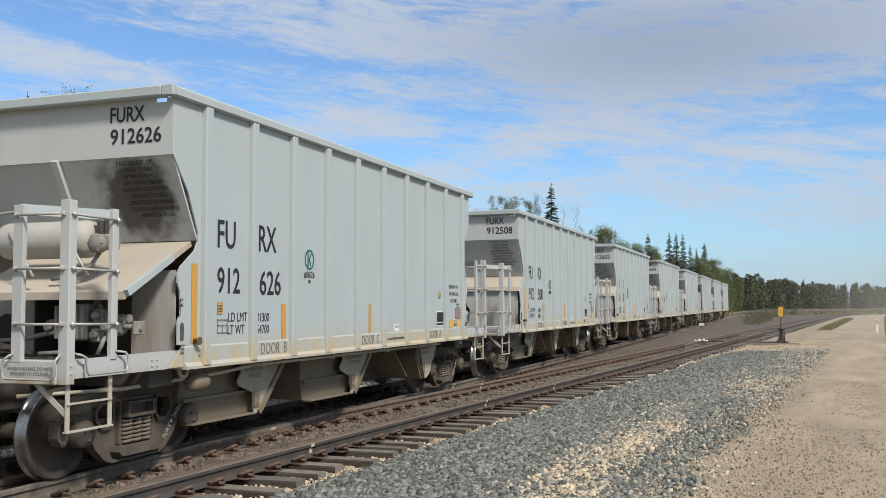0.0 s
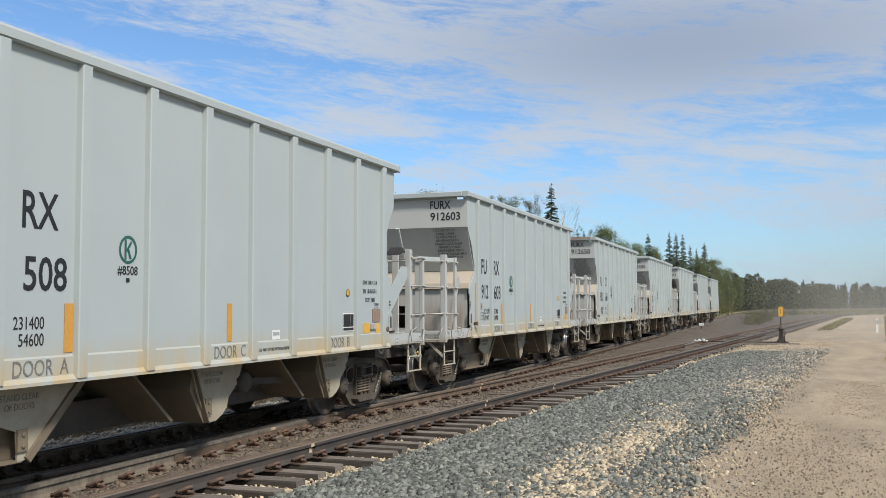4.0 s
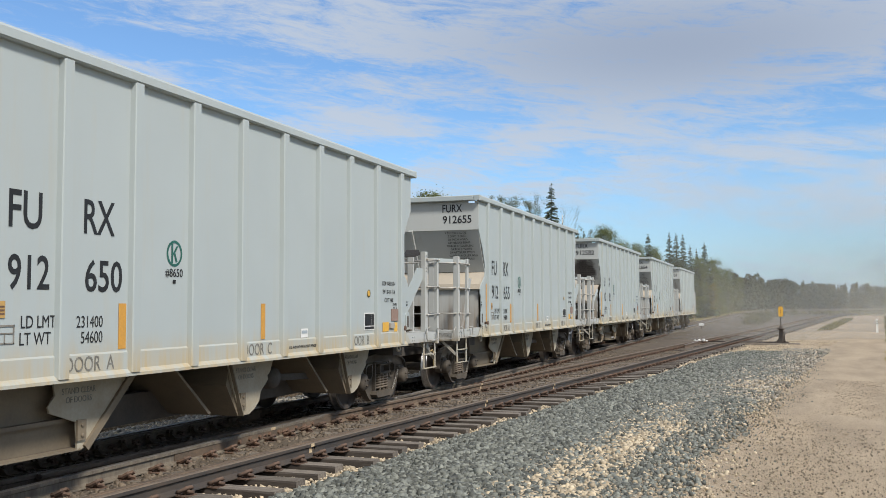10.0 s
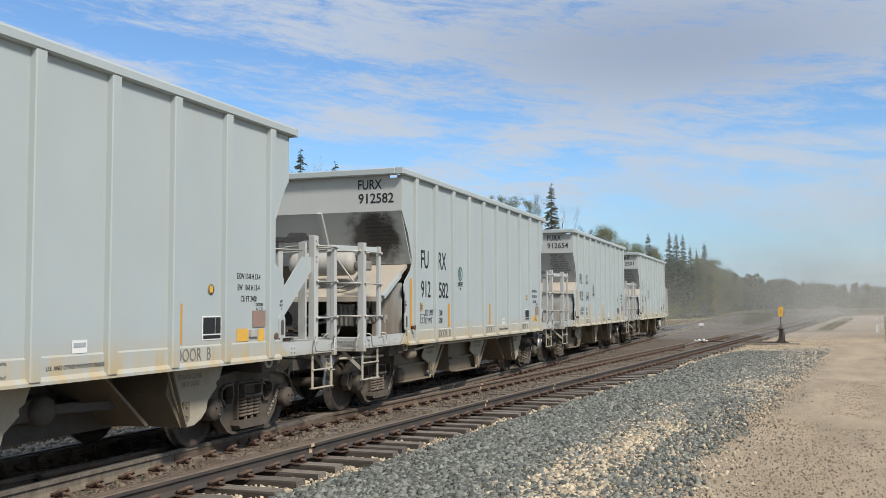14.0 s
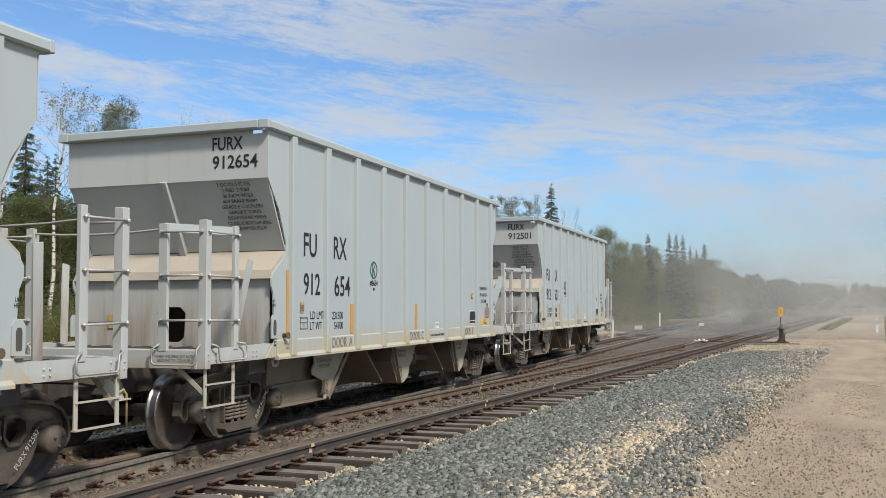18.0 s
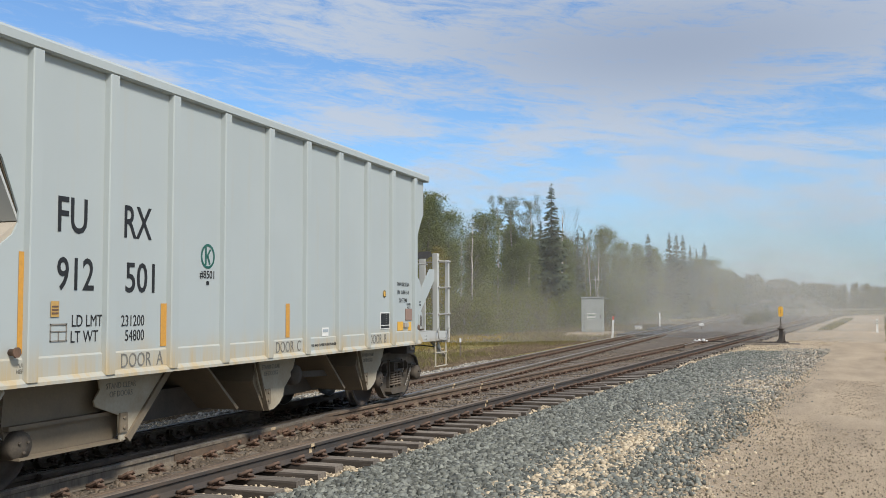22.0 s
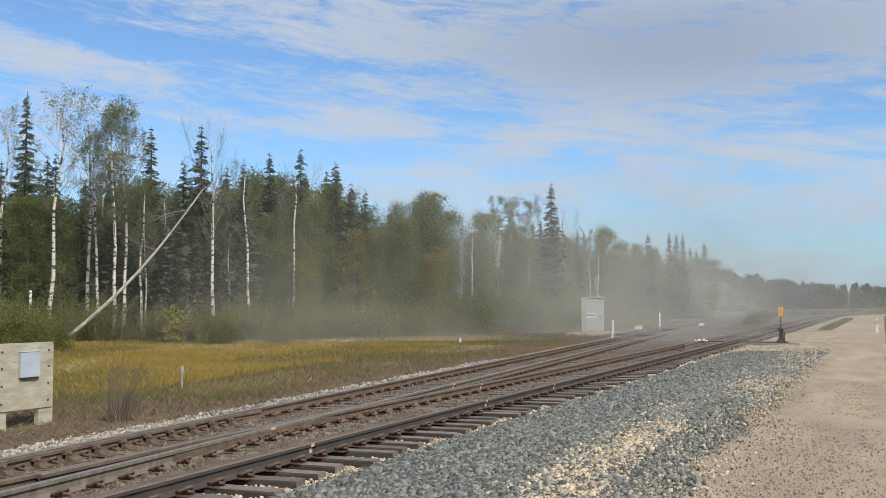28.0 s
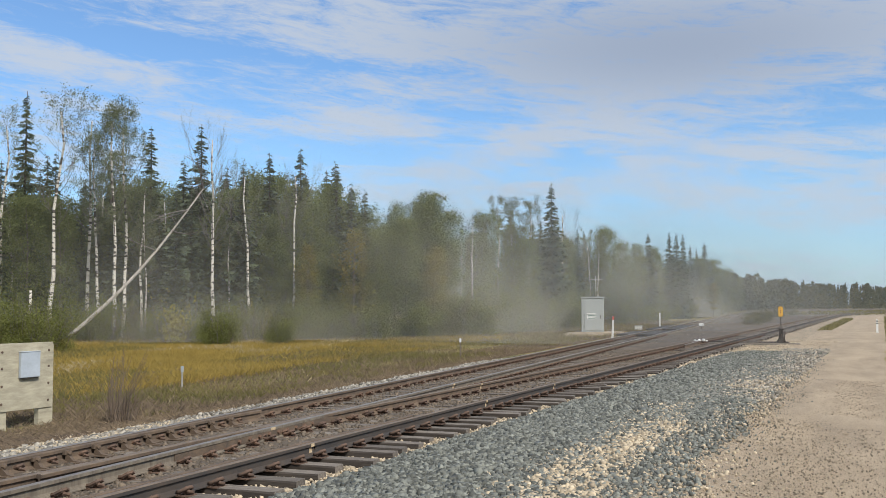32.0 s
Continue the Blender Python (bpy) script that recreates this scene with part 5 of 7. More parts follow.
        for pts, r in (([(-1.16, 0.2, 1.50), (-1.28, 0.2, 1.50), (-1.42, 0.18, 1.49)], 0.03), ([(-1.06, 0.3, 1.42), (-1.07, 0.36, 1.32), (-1.03, 0.38, 1.22)], 0.022), ([(-0.86, 0.2, 1.70), (-0.97, 0.3, 1.84), (-1.06, 0.3, 1.88), (-1.12, 0.26, 1.80), (-1.08, 0.2, 1.66)], 0.028),
                       ([(-0.46, 0.2, 1.45), (-0.2, 0.2, 1.42), (0.1, 0.22, 1.36), (0.5, 0.2, 1.34)], 0.026), ([(-0.60, 0.3, 1.36), (-0.58, 0.34, 1.24), (-0.3, 0.4, 1.22)], 0.024)):
            c = bmesh.new()
            tube(c, [(x, e * (RIM + y), z) for x, y, z in pts], r, 8)
            part("air_pipe", c, CASTING, car)
        c = bmesh.new()
        box(c, -1.40, -1.36, e * (RIM + 0.10), e * (RIM + 0.26), 1.42, 1.56, 0.008)
        part("pipe_flange", c, CASTING, car)
        # heap of brake levers and rods on the platform
        rng = random.Random(6)
        for k in range(7):
            x, z = 0.15 + 0.17 * k + rng.uniform(-0.05, 0.05), 1.22 + 0.05 * (k % 3)
            c = bmesh.new()
            bar(c, (x - 0.26, e * (RIM + 0.25 + 0.07 * (k % 4)), z), (x + 0.22, e * (RIM + 0.30 + 0.07 * (k % 3)), z + 0.05), 0.05, 0.035)
            part("brake_lever", c, GRIMY, car)
        # end wall: pale wings beside a deep recess, its shade painted as dark colour
        c = bmesh.new()
        box(c, -1.475, -0.92, e * (RIM - 0.30), e * (RIM - 0.32), 1.1, 2.1)
        box(c, 0.42, 1.475, e * (RIM - 0.30), e * (RIM - 0.32), 1.1, 2.1)
        part("bulkhead", c, PAINT_END, car)
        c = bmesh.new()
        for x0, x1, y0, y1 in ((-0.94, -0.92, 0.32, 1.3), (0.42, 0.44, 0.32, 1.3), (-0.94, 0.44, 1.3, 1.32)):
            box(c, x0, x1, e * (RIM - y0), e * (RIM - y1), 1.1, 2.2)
        part("recess", c, DARK, car, "recess over the centre sill, its shade put into dark sheets")
        # no opening here: a black disc paints the shade inside the hole
        c = bmesh.new()
        lathe(c, [(0.005, e * 0.006), (0.17, e * 0.006), (0.175, 0.0)], 24, "y", (0.80, e * (RIM - 0.30), 1.46), False)
        part("inspection_hole", c, BLACK, car, "round inspection hole, its shade drawn as a flat black disc")
    else:
        prism(c, [(e * (RIM - 0.615), 2.43), (e * (RIM - 0.27), 2.17), (e * (RIM - 0.24), 2.06), (e * (RIM - 0.27), 2.05), (e * (RIM - 0.64), 2.40)], "x", -SX + 0.021, SX - 0.021)
        part("slope_shelf", c, DUSTY, car, "tan dust-covered slope plate")
        # lower end wall with its inspection hole
        yb = e * (RIM - 0.31)
        c = bmesh.new()
        hole = [(0.26, 1.30), (0.18, 1.24), (-0.10, 1.24), (-0.17, 1.50), (-0.17, 1.62), (-0.10, 1.70), (0.20, 1.70), (0.28, 1.62)]
        outer = [(1.479, 1.10), (0.18, 1.10), (-0.10, 1.10), (-1.479, 1.10), (-1.479, 2.06), (-0.10, 2.06), (0.20, 2.06), (1.479, 2.06)]
        for k in range(8):
            a, b = k, (k + 1) % 8
            for d in (0, 1):
                yy = yb - e * 0.02 * d
                c.faces.new([c.verts.new((q[0] - 0.05 if q in (hole[a], hole[b]) else q[0], yy, q[1])) for q in (outer[a], outer[b], hole[b], hole[a])])
            c.faces.new([c.verts.new((q[0] - 0.05, yb - e * 0.02 * d, q[1])) for q, d in ((hole[a], 0), (hole[b], 0), (hole[b], 1), (hole[a], 1))])
        part("bulkhead", c, PAINT_END, car, "stained end wall with an inspection hole")
        for s in (1, -1):
            c = bmesh.new()
            bar(c, (s * 1.42, e * (RIM + 0.05), 2.28), (s * 1.28, e * (RIM + 0.22), 1.22), 0.02, 0.12, (0, 1, 0))
            part("end_brace", c, PAINT_END, car)
        c = bmesh.new()
        box(c, -1.0, -0.86, e * (RIM - 0.305), e * (RIM - 0.295), 1.42, 1.60)
        part("warning_label", c, mat("tan_notice", (0.50, 0.31, 0.09), 0.6, var=(0.38, 0.24, 0.10), scale=30), car, "tan notice label")
    # end sill, platform, coupler
    c = bmesh.new()
    box(c, -1.42, 1.42, e * yo, e * (yo - 0.15), 1.0, 1.22, 0.008)
    part("end_sill", c, SILL, car)
    c = bmesh.new()
    for k in range(9):
        x = -1.3 + k * 0.325
        box(c, x - 0.03, x + 0.03, e * (RIM - 0.3), e * (yo - 0.15), 1.13, 1.19)
    for y in (RIM + 0.1, RIM + 0.55):
        box(c, -1.42, 1.42, e * y, e * (y + 0.08), 1.06, 1.128)
    part("platform_grid", c, DARK, car)
    c = bmesh.new()
    box(c, -0.33, 0.33, e * (yo + 0.02), e * (RIM - 0.3), 0.68, 1.05, 0.01)
    part("draft_housing", c, DARK, car)
    c = bmesh.new()
    yk = PITCH_CAR / 2
    box(c, -0.09, 0.09, e * yo, e * (yk - 0.22), 0.78, 0.94, 0.02)
    prism(c, [(-0.16, e * (yk - 0.24)), (0.14, e * (yk - 0.26)), (0.16, e * (yk - 0.06)), (0.10, e * (yk + 0.03)), (0.03, e * (yk - 0.03)), (0.02, e * (yk - 0.11)), (-0.08, e * (yk - 0.11)), (-0.14, e * (yk + 0.04)), (-0.2, e * (yk + 0.02))],
          "z", 0.72, 1.0)
    part("coupler", c, GRIMY, car, "rusty knuckle coupler")
    c = bmesh.new()
    tube(c, [(e * 0.1, e * (yo + 0.02), 0.93), (e * 0.9, e * (yo + 0.03), 0.93), (e * 1.22, e * (yo + 0.03), 0.90)], 0.012, 6)
    part("uncoupling_lever", c, DARK, car)
    c = bmesh.new()
    prism(c, [(e * (yo - 0.06), 1.0), (e * (yo + 0.02), 1.0), (e * (yo + 0.24), 0.80), (e * (yo + 0.24), 0.765), (e * (yo - 0.06), 0.80)], "x", e * 1.27, e * 1.285)
    box(c, e * 1.16, e * 1.36, e * (yo + 0.02), e * (yo + 0.26), 0.765, 0.78)
    part("lever_bracket", c, STEP, car, "pale bracket plate for the uncoupling lever")
    c = bmesh.new()
    tube(c, [(e * 1.30, e * (yo + 0.14), 0.84), (e * 1.31, e * (yo + 0.2), 0.87), (e * 1.32, e * (yo + 0.235), 0.82), (e * 1.32, e * (yo + 0.24), 0.50)], 0.013, 6)
    part("lever_handle", c, mat("worn_yellow_handle", (0.42, 0.31, 0.13), 0.7, var=(0.30, 0.21, 0.11), scale=12), car, "worn yellow-brown lever handle")
    c = bmesh.new()
    tube(c, [(-0.3, e * (yo + 0.05), 0.80), (-0.34, e * (yo + 0.2), 0.62), (-0.33, e * (yk - 0.1), 0.50), (-0.32, e * (yk + 0.0), 0.52)], 0.025, 8)
    part("air_hose", c, BLACK, car, "black rubber air hose")
    c = bmesh.new()
    for s in (1, -1):
        tube(c, [(s * 0.96, e * (yo - 0.02), 2.60), (s * 0.5, e * (yo - 0.02), 2.57), (0, e * (yo - 0.02), 2.56)], 0.014, 6, caps=False)
    part("end_handrail", c, STEELROD, car)


def base_car():
    car = thing("hopper_car", "pale grey open-top ballast hopper car with black lettering", "hopper car", group="train of hopper cars")
    for s in (1, -1):
        c = bmesh.new()
        prism(c, side_profile(), "x", s * SX, s * (SX - 0.02))
        part("side_sheet", c, PAINT, car)
        c = bmesh.new()
        pts = [(s * SX, -0.07), (s * (SX + 0.055), -0.062), (s * (SX + 0.065), -0.052), (s * (SX + 0.065), 0.06), (s * (SX + 0.055), 0.07), (s * SX, 0.078)]
        prism(c, pts, "z", 1.10, 3.945)
        # the foot of the post runs down onto the sill flange
        for v in c.verts:
            if v.co.z < 1.2 and abs(v.co.x) > SX + 0.05:
                v.co.z -= 0.035
        post = finish(c, PAINT)
        for i in range(10):
            part("side_post", post, None, car, "", (0, -RIM + 0.69 + s * 0.055 + i * 1.0005, 0))
        c = bmesh.new()
        prism(c, [(s * (SX - 0.02), 3.945), (s * 1.60, 3.945), (s * 1.625, 3.96), (s * 1.625, 4.035), (s * 1.61, 4.06), (s * (SX - 0.02), 4.06)], "y", -RIM + 0.07, RIM - 0.07)
        part("top_rim", c, PAINT, car)
        c = bmesh.new()
        prism(c, [(s * (SX - 0.16), 1.03), (s * (SX + 0.05), 1.03), (s * (SX + 0.05), 1.06), (s * (SX + 0.012), 1.10), (s * (SX + 0.012), 1.262), (s * SX, 1.28), (s * (SX - 0.02), 1.28), (s * (SX - 0.02), 1.06), (s * (SX - 0.16), 1.05)],
              "y", -RIM + 0.36, RIM - 0.36)
        part("side_sill", c, PAINT, car, "dusty side sill")
    car_end(car, -1, RIM + 1.19, False)
    car_end(car, 1, RIM + 1.30 + 0.10, True)
    half_turn = Matrix.Rotation(math.pi, 4, "Z")
    for b, long in ((-1.94, True), (0.98, False), (4.12, False)):
        chute(car, b, long, Matrix())
    for b, long in ((-1.94, True), (0.98, True), (4.12, False)):
        chute(car, b, long, half_turn)
    c = bmesh.new()
    box(c, -0.5, 0.5, -4.0, 4.0, 0.36, 0.7)
    part("hopper_bottom", c, DARK, car)
    # open box: inner slopes and floor
    c = bmesh.new()
    prism(c, [(-RIM + 0.2, 3.5), (-RIM + 1.3, 1.3), (-RIM + 1.3, 1.28), (RIM - 1.3, 1.28), (RIM - 1.3, 1.3), (RIM - 0.2, 3.5), (RIM - 0.19, 3.44), (RIM - 1.25, 1.12), (-RIM + 1.25, 1.12), (-RIM + 0.19, 3.44)], "x", -SX + 0.03, SX - 0.03)
    part("load_floor", c, HOPPER, car)
    c = bmesh.new()
    box(c, -0.22, 0.22, -RIM, RIM, 0.70, 1.02)
    part("centre_sill", c, DARK, car)
    for y in (-4.95, 4.95):
        c = bmesh.new()
        box(c, -1.35, 1.35, y - 0.2, y + 0.2, 0.86, 1.05)
        part("body_bolster", c, DARK, car)
    c = bmesh.new()
    lathe(c, [(0.02, -0.28), (0.13, -0.27), (0.15, -0.2), (0.15, 0.2), (0.13, 0.27), (0.02, 0.28)], 16, "x", (0.75, 1.35, 0.72))
    bar(c, (0.9, 1.35, 0.72), (0.9, 2.6, 0.66), 0.03, 0.09)
    bar(c, (0.92, 0.95, 0.72), (0.92, 1.45, 0.74), 0.03, 0.2)
    part("brake_cylinder", c, DARK, car, "grimy brake cylinder and lever")
    c = bmesh.new()
    tube(c, [(-1.44, -3.6, 0.98), (-1.44, 3.2, 0.98), (-1.40, 3.9, 0.93), (-1.2, 5.4, 0.86), (-0.6, 6.2, 0.84)], 0.022, 6)
    for y in (-3, -1, 1, 3):
        box(c, -1.47, -1.41, y - 0.02, y + 0.02, 0.94, 1.04)
    part("brake_pipe", c, STEP, car)
    c = bmesh.new()
    lathe(c, [(0.02, -0.16), (0.09, -0.14), (0.105, -0.08), (0.105, 0.08), (0.09, 0.14), (0.02, 0.16)], 14, "y", (-1.40, 4.35, 0.86))
    part("dirt_collector", c, HOPPER, car)
    m = {}
    for s in (1, -1):
        m["frame", s] = sideframe(s)
        c = bmesh.new()
        for y in (-0.155, 0.0, 0.155):
            coil(c, s * 1.03, y, 0.27, 0.53, 0.058, 6)
        m["spring", s] = finish(c, mat("dusty_spring_steel", (0.165, 0.13, 0.095), 0.8, var=(0.09, 0.072, 0.056), scale=6, fine=50))
        c = bmesh.new()
        lathe(c, [(0.005, s * 1.165), (0.085, s * 1.165), (0.095, s * 1.15), (0.128, s * 1.145), (0.138, s * 1.11), (0.138, s * 0.93)], 20, "x", (0, 0, 0.457))
        bolts(c, [(s * 1.163, 0.06 * math.cos(k * 2.094 + 0.5), 0.457 + 0.06 * math.sin(k * 2.094 + 0.5)) for k in range(3)], 0.018, 0.018, "x", s)
        m["cap", s] = finish(c, GRIMY)
        c = bmesh.new()
        box(c, s * 0.94, s * 1.06, -0.13, 0.13, 0.57, 0.62, 0.01)
        m["adapter", s] = finish(c, GRIMY)
        m["wheel", s] = wheel_mesh(s)
    c = bmesh.new()
    prism(c, [(-0.92, 0.54), (0.92, 0.54), (1.02, 0.56), (1.02, 0.70), (0.4, 0.80), (-0.4, 0.80), (-1.02, 0.70), (-1.02, 0.56)], "y", -0.22, 0.22)
    for s in (1, -1):
        for z0, z1 in ((0.54, 0.575), (0.685, 0.71)):
            box(c, s * 1.0, s * 1.13, -0.23, 0.23, z0, z1, 0.005)
        for y in (-0.22, 0.19):
            box(c, s * 1.0, s * 1.12, y, y + 0.03, 0.57, 0.69)
    m["bolster"] = finish(c, GRIMY)
    c = bmesh.new()
    lathe(c, [(0.075, -0.98), (0.075, -0.82), (0.085, -0.66), (0.08, 0), (0.085, 0.66), (0.075, 0.82), (0.075, 0.98)], 14)
    m["axle"] = finish(c, GRIMY)
    truck(car, -4.95, m)
    truck(car, 4.95, m)
    return car


def flat_mark(name, y0, y1, z0, z1, m, car, turn, label="", x=SX + 0.004, th=0.003):
    c = bmesh.new()
    box(c, x, x + th, y0, y1, z0, z1)
    ob = part(name, c, m, car, label)
    ob.matrix_basis = turn
    return ob


def letter(car, number, turned, doors, limit, light, sh=0.0, rs=0.0, ws=0.0):
    """reporting marks, plates and reflectors on the side that faces the road; u counts from the rim's end"""
    turn = pose(0, 0, 0, 0, 0, 180) if turned else Matrix()

    def say(name, s, u, z, size, m=BLACK, squeeze=0.8, bold=0.0, basis=SIDE, x=SX + 0.004, y=None, lines=1.0, tilt=0.0, label=""):
        ob = writing(name, s, size, m, car, (x, (u - RIM) if y is None else y, z), basis, squeeze, bold, lines, tilt, label)
        ob.matrix_basis = turn @ ob.matrix_basis

    a, b = number[:3], number[3:]
    say("reporting_mark", "FU", 1.31 + sh, 2.525, 0.46, squeeze=0.78, bold=0.004)
    say("reporting_mark", "RX", 2.235 + sh, 2.53, 0.46, squeeze=0.74, bold=0.004)
    say("car_number", a, 1.365 + sh, 1.99, 0.42, squeeze=0.79, bold=0.004)
    say("car_number", b, 2.32 + sh, 1.98, 0.42, squeeze=0.86, bold=0.004)
    say("weight_text", "LD LMT", 1.455 + sh * 0.4 + ws, 1.575, 0.155, squeeze=0.80)
    say("weight_text", "LT WT", 1.42 + sh * 0.4 + ws, 1.43, 0.155, squeeze=0.80)
    say("weight_text", limit, 1.985 + (0.0 if turned else 0.15), 1.565, 0.155, squeeze=0.78)
    say("weight_text", light, 2.015 + (0.0 if turned else 0.15), 1.42, 0.155, squeeze=0.78)
    off = 0.0 if number in ("912650", "912655") else 0.14
    for u, d in zip((2.13 + off, 5.13 + off, 8.13 + off * 0.4), doors):
        say("door_mark", "DOOR", u - 0.09, 1.175, 0.20, FADED, squeeze=0.80, x=SX + 0.016)
        say("door_letter", d, u + 0.29, 1.175, 0.20, FADED, squeeze=0.80, x=SX + 0.016)
    for u in (2.80, 5.84, 8.98):
        say("warning_text", "STAND CLEAR\nOF DOORS", u - 0.38, 0.86, 0.085, FADED, squeeze=0.85, x=1.2035)
    say("size_text", "EXW 10-8 H 13-4\nEW  10-8 H 13-4\nCU FT 2400", 9.28, 1.93, 0.10, squeeze=0.72, lines=1.35)
    say("door_text", "DOORS\nA  C  B", 9.53, 1.70, 0.055, squeeze=0.9)
    say("lift_text", "LIFT\nHERE\nI", 0.30, 1.72, 0.05, squeeze=0.8)
    say("lift_text", "LIFT\nHERE\nI", 10.08, 1.72, 0.05, squeeze=0.8)
    say("jack_text", "JACK\nHERE", 0.34, 1.23, 0.04, squeeze=0.8)
    say("patent_text", "U.S. AND OTHER PATENTS PENDING", 6.33, 1.165, 0.055, squeeze=0.9, x=SX + 0.016)
    # reflectors and plates
    lead = 0.0 if turned else 0.13
    for u0, u1, z0, z1 in ((0.49 + lead, 0.60 + lead, 1.31, 2.18), (2.48 + rs, 2.59 + rs, 1.30, 1.74), (5.22, 5.32, 1.30, 1.74), (7.86, 7.93, 1.30, 1.74)):
        flat_mark("reflector", u0 - RIM, u1 - RIM, z0, z1, ORANGE, car, turn, "orange reflective strip")
    flat_mark("stencil_plate", 8.30 - RIM, 8.68 - RIM, 1.33, 1.60, WHITE, car, turn, "white-edged black stencil plate")
    flat_mark("stencil_plate", 8.32 - RIM, 8.55 - RIM, 1.40, 1.585, BLACK, car, turn, "", SX + 0.007)
    flat_mark("stencil_plate", 8.56 - RIM, 8.665 - RIM, 1.40, 1.585, BLACK, car, turn, "", SX + 0.007)
    flat_mark("stencil_plate", 8.32 - RIM, 8.665 - RIM, 1.345, 1.385, BLACK, car, turn, "", SX + 0.007)
    flat_mark("data_plate", 9.37 - RIM, 9.66 - RIM, 1.455, 1.655, mat("brown_plate", (0.30, 0.20, 0.16), 0.6), car, turn, "small brown data plate", SX + 0.004, 0.01)
    flat_mark("yellow_plate", 9.02 - RIM, 9.27 - RIM, 1.29, 1.44, YELLOW, car, turn, "yellow notice plate")
    flat_mark("yellow_plate", 9.50 - RIM, 9.64 - RIM, 1.28, 1.43, YELLOW, car, turn, "yellow notice plate")
    flat_mark("valve_box", 9.29 - RIM, 9.47 - RIM, 1.34, 1.42, PAINT_END, car, turn, "", SX, 0.03)
    flat_mark("sticker", 6.25 - RIM, 6.45 - RIM, 1.285, 1.405, WHITE, car, turn, "small white sticker")
    flat_mark("sticker_print", 6.27 - RIM, 6.43 - RIM, 1.34, 1.38, mat("grey_print", (0.35, 0.40, 0.43), 0.5), car, turn, "", SX + 0.008)
    flat_mark("yellow_plate", 1.00 - RIM, 1.10 - RIM, 1.62, 1.76, mat("tan_notice", (0.50, 0.31, 0.09), 0.6, var=(0.38, 0.24, 0.10), scale=30), car, turn, "tan notice plate", SX + 0.008)
    for z0, z1 in ((1.645, 1.66), (1.675, 1.69), (1.705, 1.72)):
        flat_mark("notice_bar", 1.01 - RIM, 1.09 - RIM, z0, z1, RUST, car, turn, "", SX + 0.0115)
    c = bmesh.new()
    for y0, y1, z0, z1 in ((0, 0.21, 0.145, 0.16), (0, 0.21, 0.0, 0.012), (0, 0.012, 0, 0.16), (0.198, 0.21, 0, 0.16), (0.1, 0.11, 0.0, 0.09), (0.0, 0.21, 0.085, 0.095)):
        box(c, SX + 0.003, SX + 0.008, 1.0 - RIM + y0, 1.0 - RIM + y1, 1.40 + z0, 1.40 + z1)
    ob = part("card_holder", c, CASTING, car)
    ob.matrix_basis = turn
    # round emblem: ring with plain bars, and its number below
    ue, ze = (3.24, 0.07) if turned else (3.43, 0.0)
    c = bmesh.new()
    n = 28
    rings = [[c.verts.new((SX + 0.005, ue - RIM + r * 0.98 * math.cos(2 * math.pi * k / n), 2.27 + ze + r * math.sin(2 * math.pi * k / n))) for k in range(n)] for r in (0.14, 0.112)]
    for k in range(n):
        c.faces.new((rings[0][k], rings[0][(k + 1) % n], rings[1][(k + 1) % n], rings[1][k]))
    bar(c, (SX + 0.005, ue - 0.04 - RIM, 2.17 + ze), (SX + 0.005, ue - 0.04 - RIM, 2.37 + ze), 0.028, 0.002, (1, 0, 0))
    bar(c, (SX + 0.005, ue - 0.02 - RIM, 2.26 + ze), (SX + 0.005, ue + 0.05 - RIM, 2.35 + ze), 0.024, 0.002, (1, 0, 0))
    bar(c, (SX + 0.005, ue - RIM, 2.27 + ze), (SX + 0.005, ue + 0.04 - RIM, 2.18 + ze), 0.028, 0.002, (1, 0, 0))
    ob = part("emblem", c, GREEN, car, "round dark green emblem")
    ob.matrix_basis = turn
    say("emblem_number", "#8" + b, ue, 2.06 + ze, 0.125, squeeze=0.95, bold=0.001)
    flat_mark("emblem_bar", ue - 0.025 - RIM, ue + 0.025 - RIM, 1.95 + ze, 1.99 + ze, BLACK, car, turn)
    c = bmesh.new()
    lathe(c, [(0.02, 0.004), (0.062, 0.004), (0.062, 0.008), (0.02, 0.009)], 16, "x", (SX, 8.47 - RIM, 1.90))
    ob = part("badge", c, mat("dark_badge", (0.09, 0.075, 0.05), 0.6, var=(0.30, 0.22, 0.06), scale=14), car, "small round dark badge")
    ob.matrix_basis = turn
    c = bmesh.new()
    box(c, SX + 0.0095, SX + 0.0105, 8.44 - RIM, 8.50 - RIM, 1.865, 1.935)
    ob = part("badge_print", c, YELLOW, car, "worn yellow badge print")
    ob.matrix_basis = turn
    # stencils on the truck frames
    for yc in (-4.95, 4.95):
        say("frame_stencil", "FURX " + number, 0, 0.40, 0.085, mat("worn_white_stencil", (0.50, 0.48, 0.44), 0.8, var=(0.25, 0.23, 0.2), scale=20), squeeze=0.85, x=1.062, y=yc + 0.60, tilt=50)
    say("pull_text", "PULL\nHERE", 0.66, 1.19, 0.05, FADED, squeeze=0.9, x=SX + 0.016)
    # the end that faces along the line
    ye = -RIM + 0.12
    say("end_mark", "FURX", 0, 3.79, 0.235, squeeze=0.78, basis=END, x=0.955, y=ye, bold=0.003)
    say("end_mark", number, 0, 3.55, 0.235, squeeze=0.95, basis=END, x=1.075, y=ye, bold=0.003)
    rows = ("7 OC OS S IC OS", "2 5062  2 5063", "36 INCH WHLS", "#24 BRAKE BEAM", "GRADE E COUPLERS", "GRADE E YOKES", "DRAFTGEAR M901E", "CLASS K ROLLER BRG", "ADAPTER PLUS")
    for k, r in enumerate(rows):
        z = 3.27 - k * 0.0685
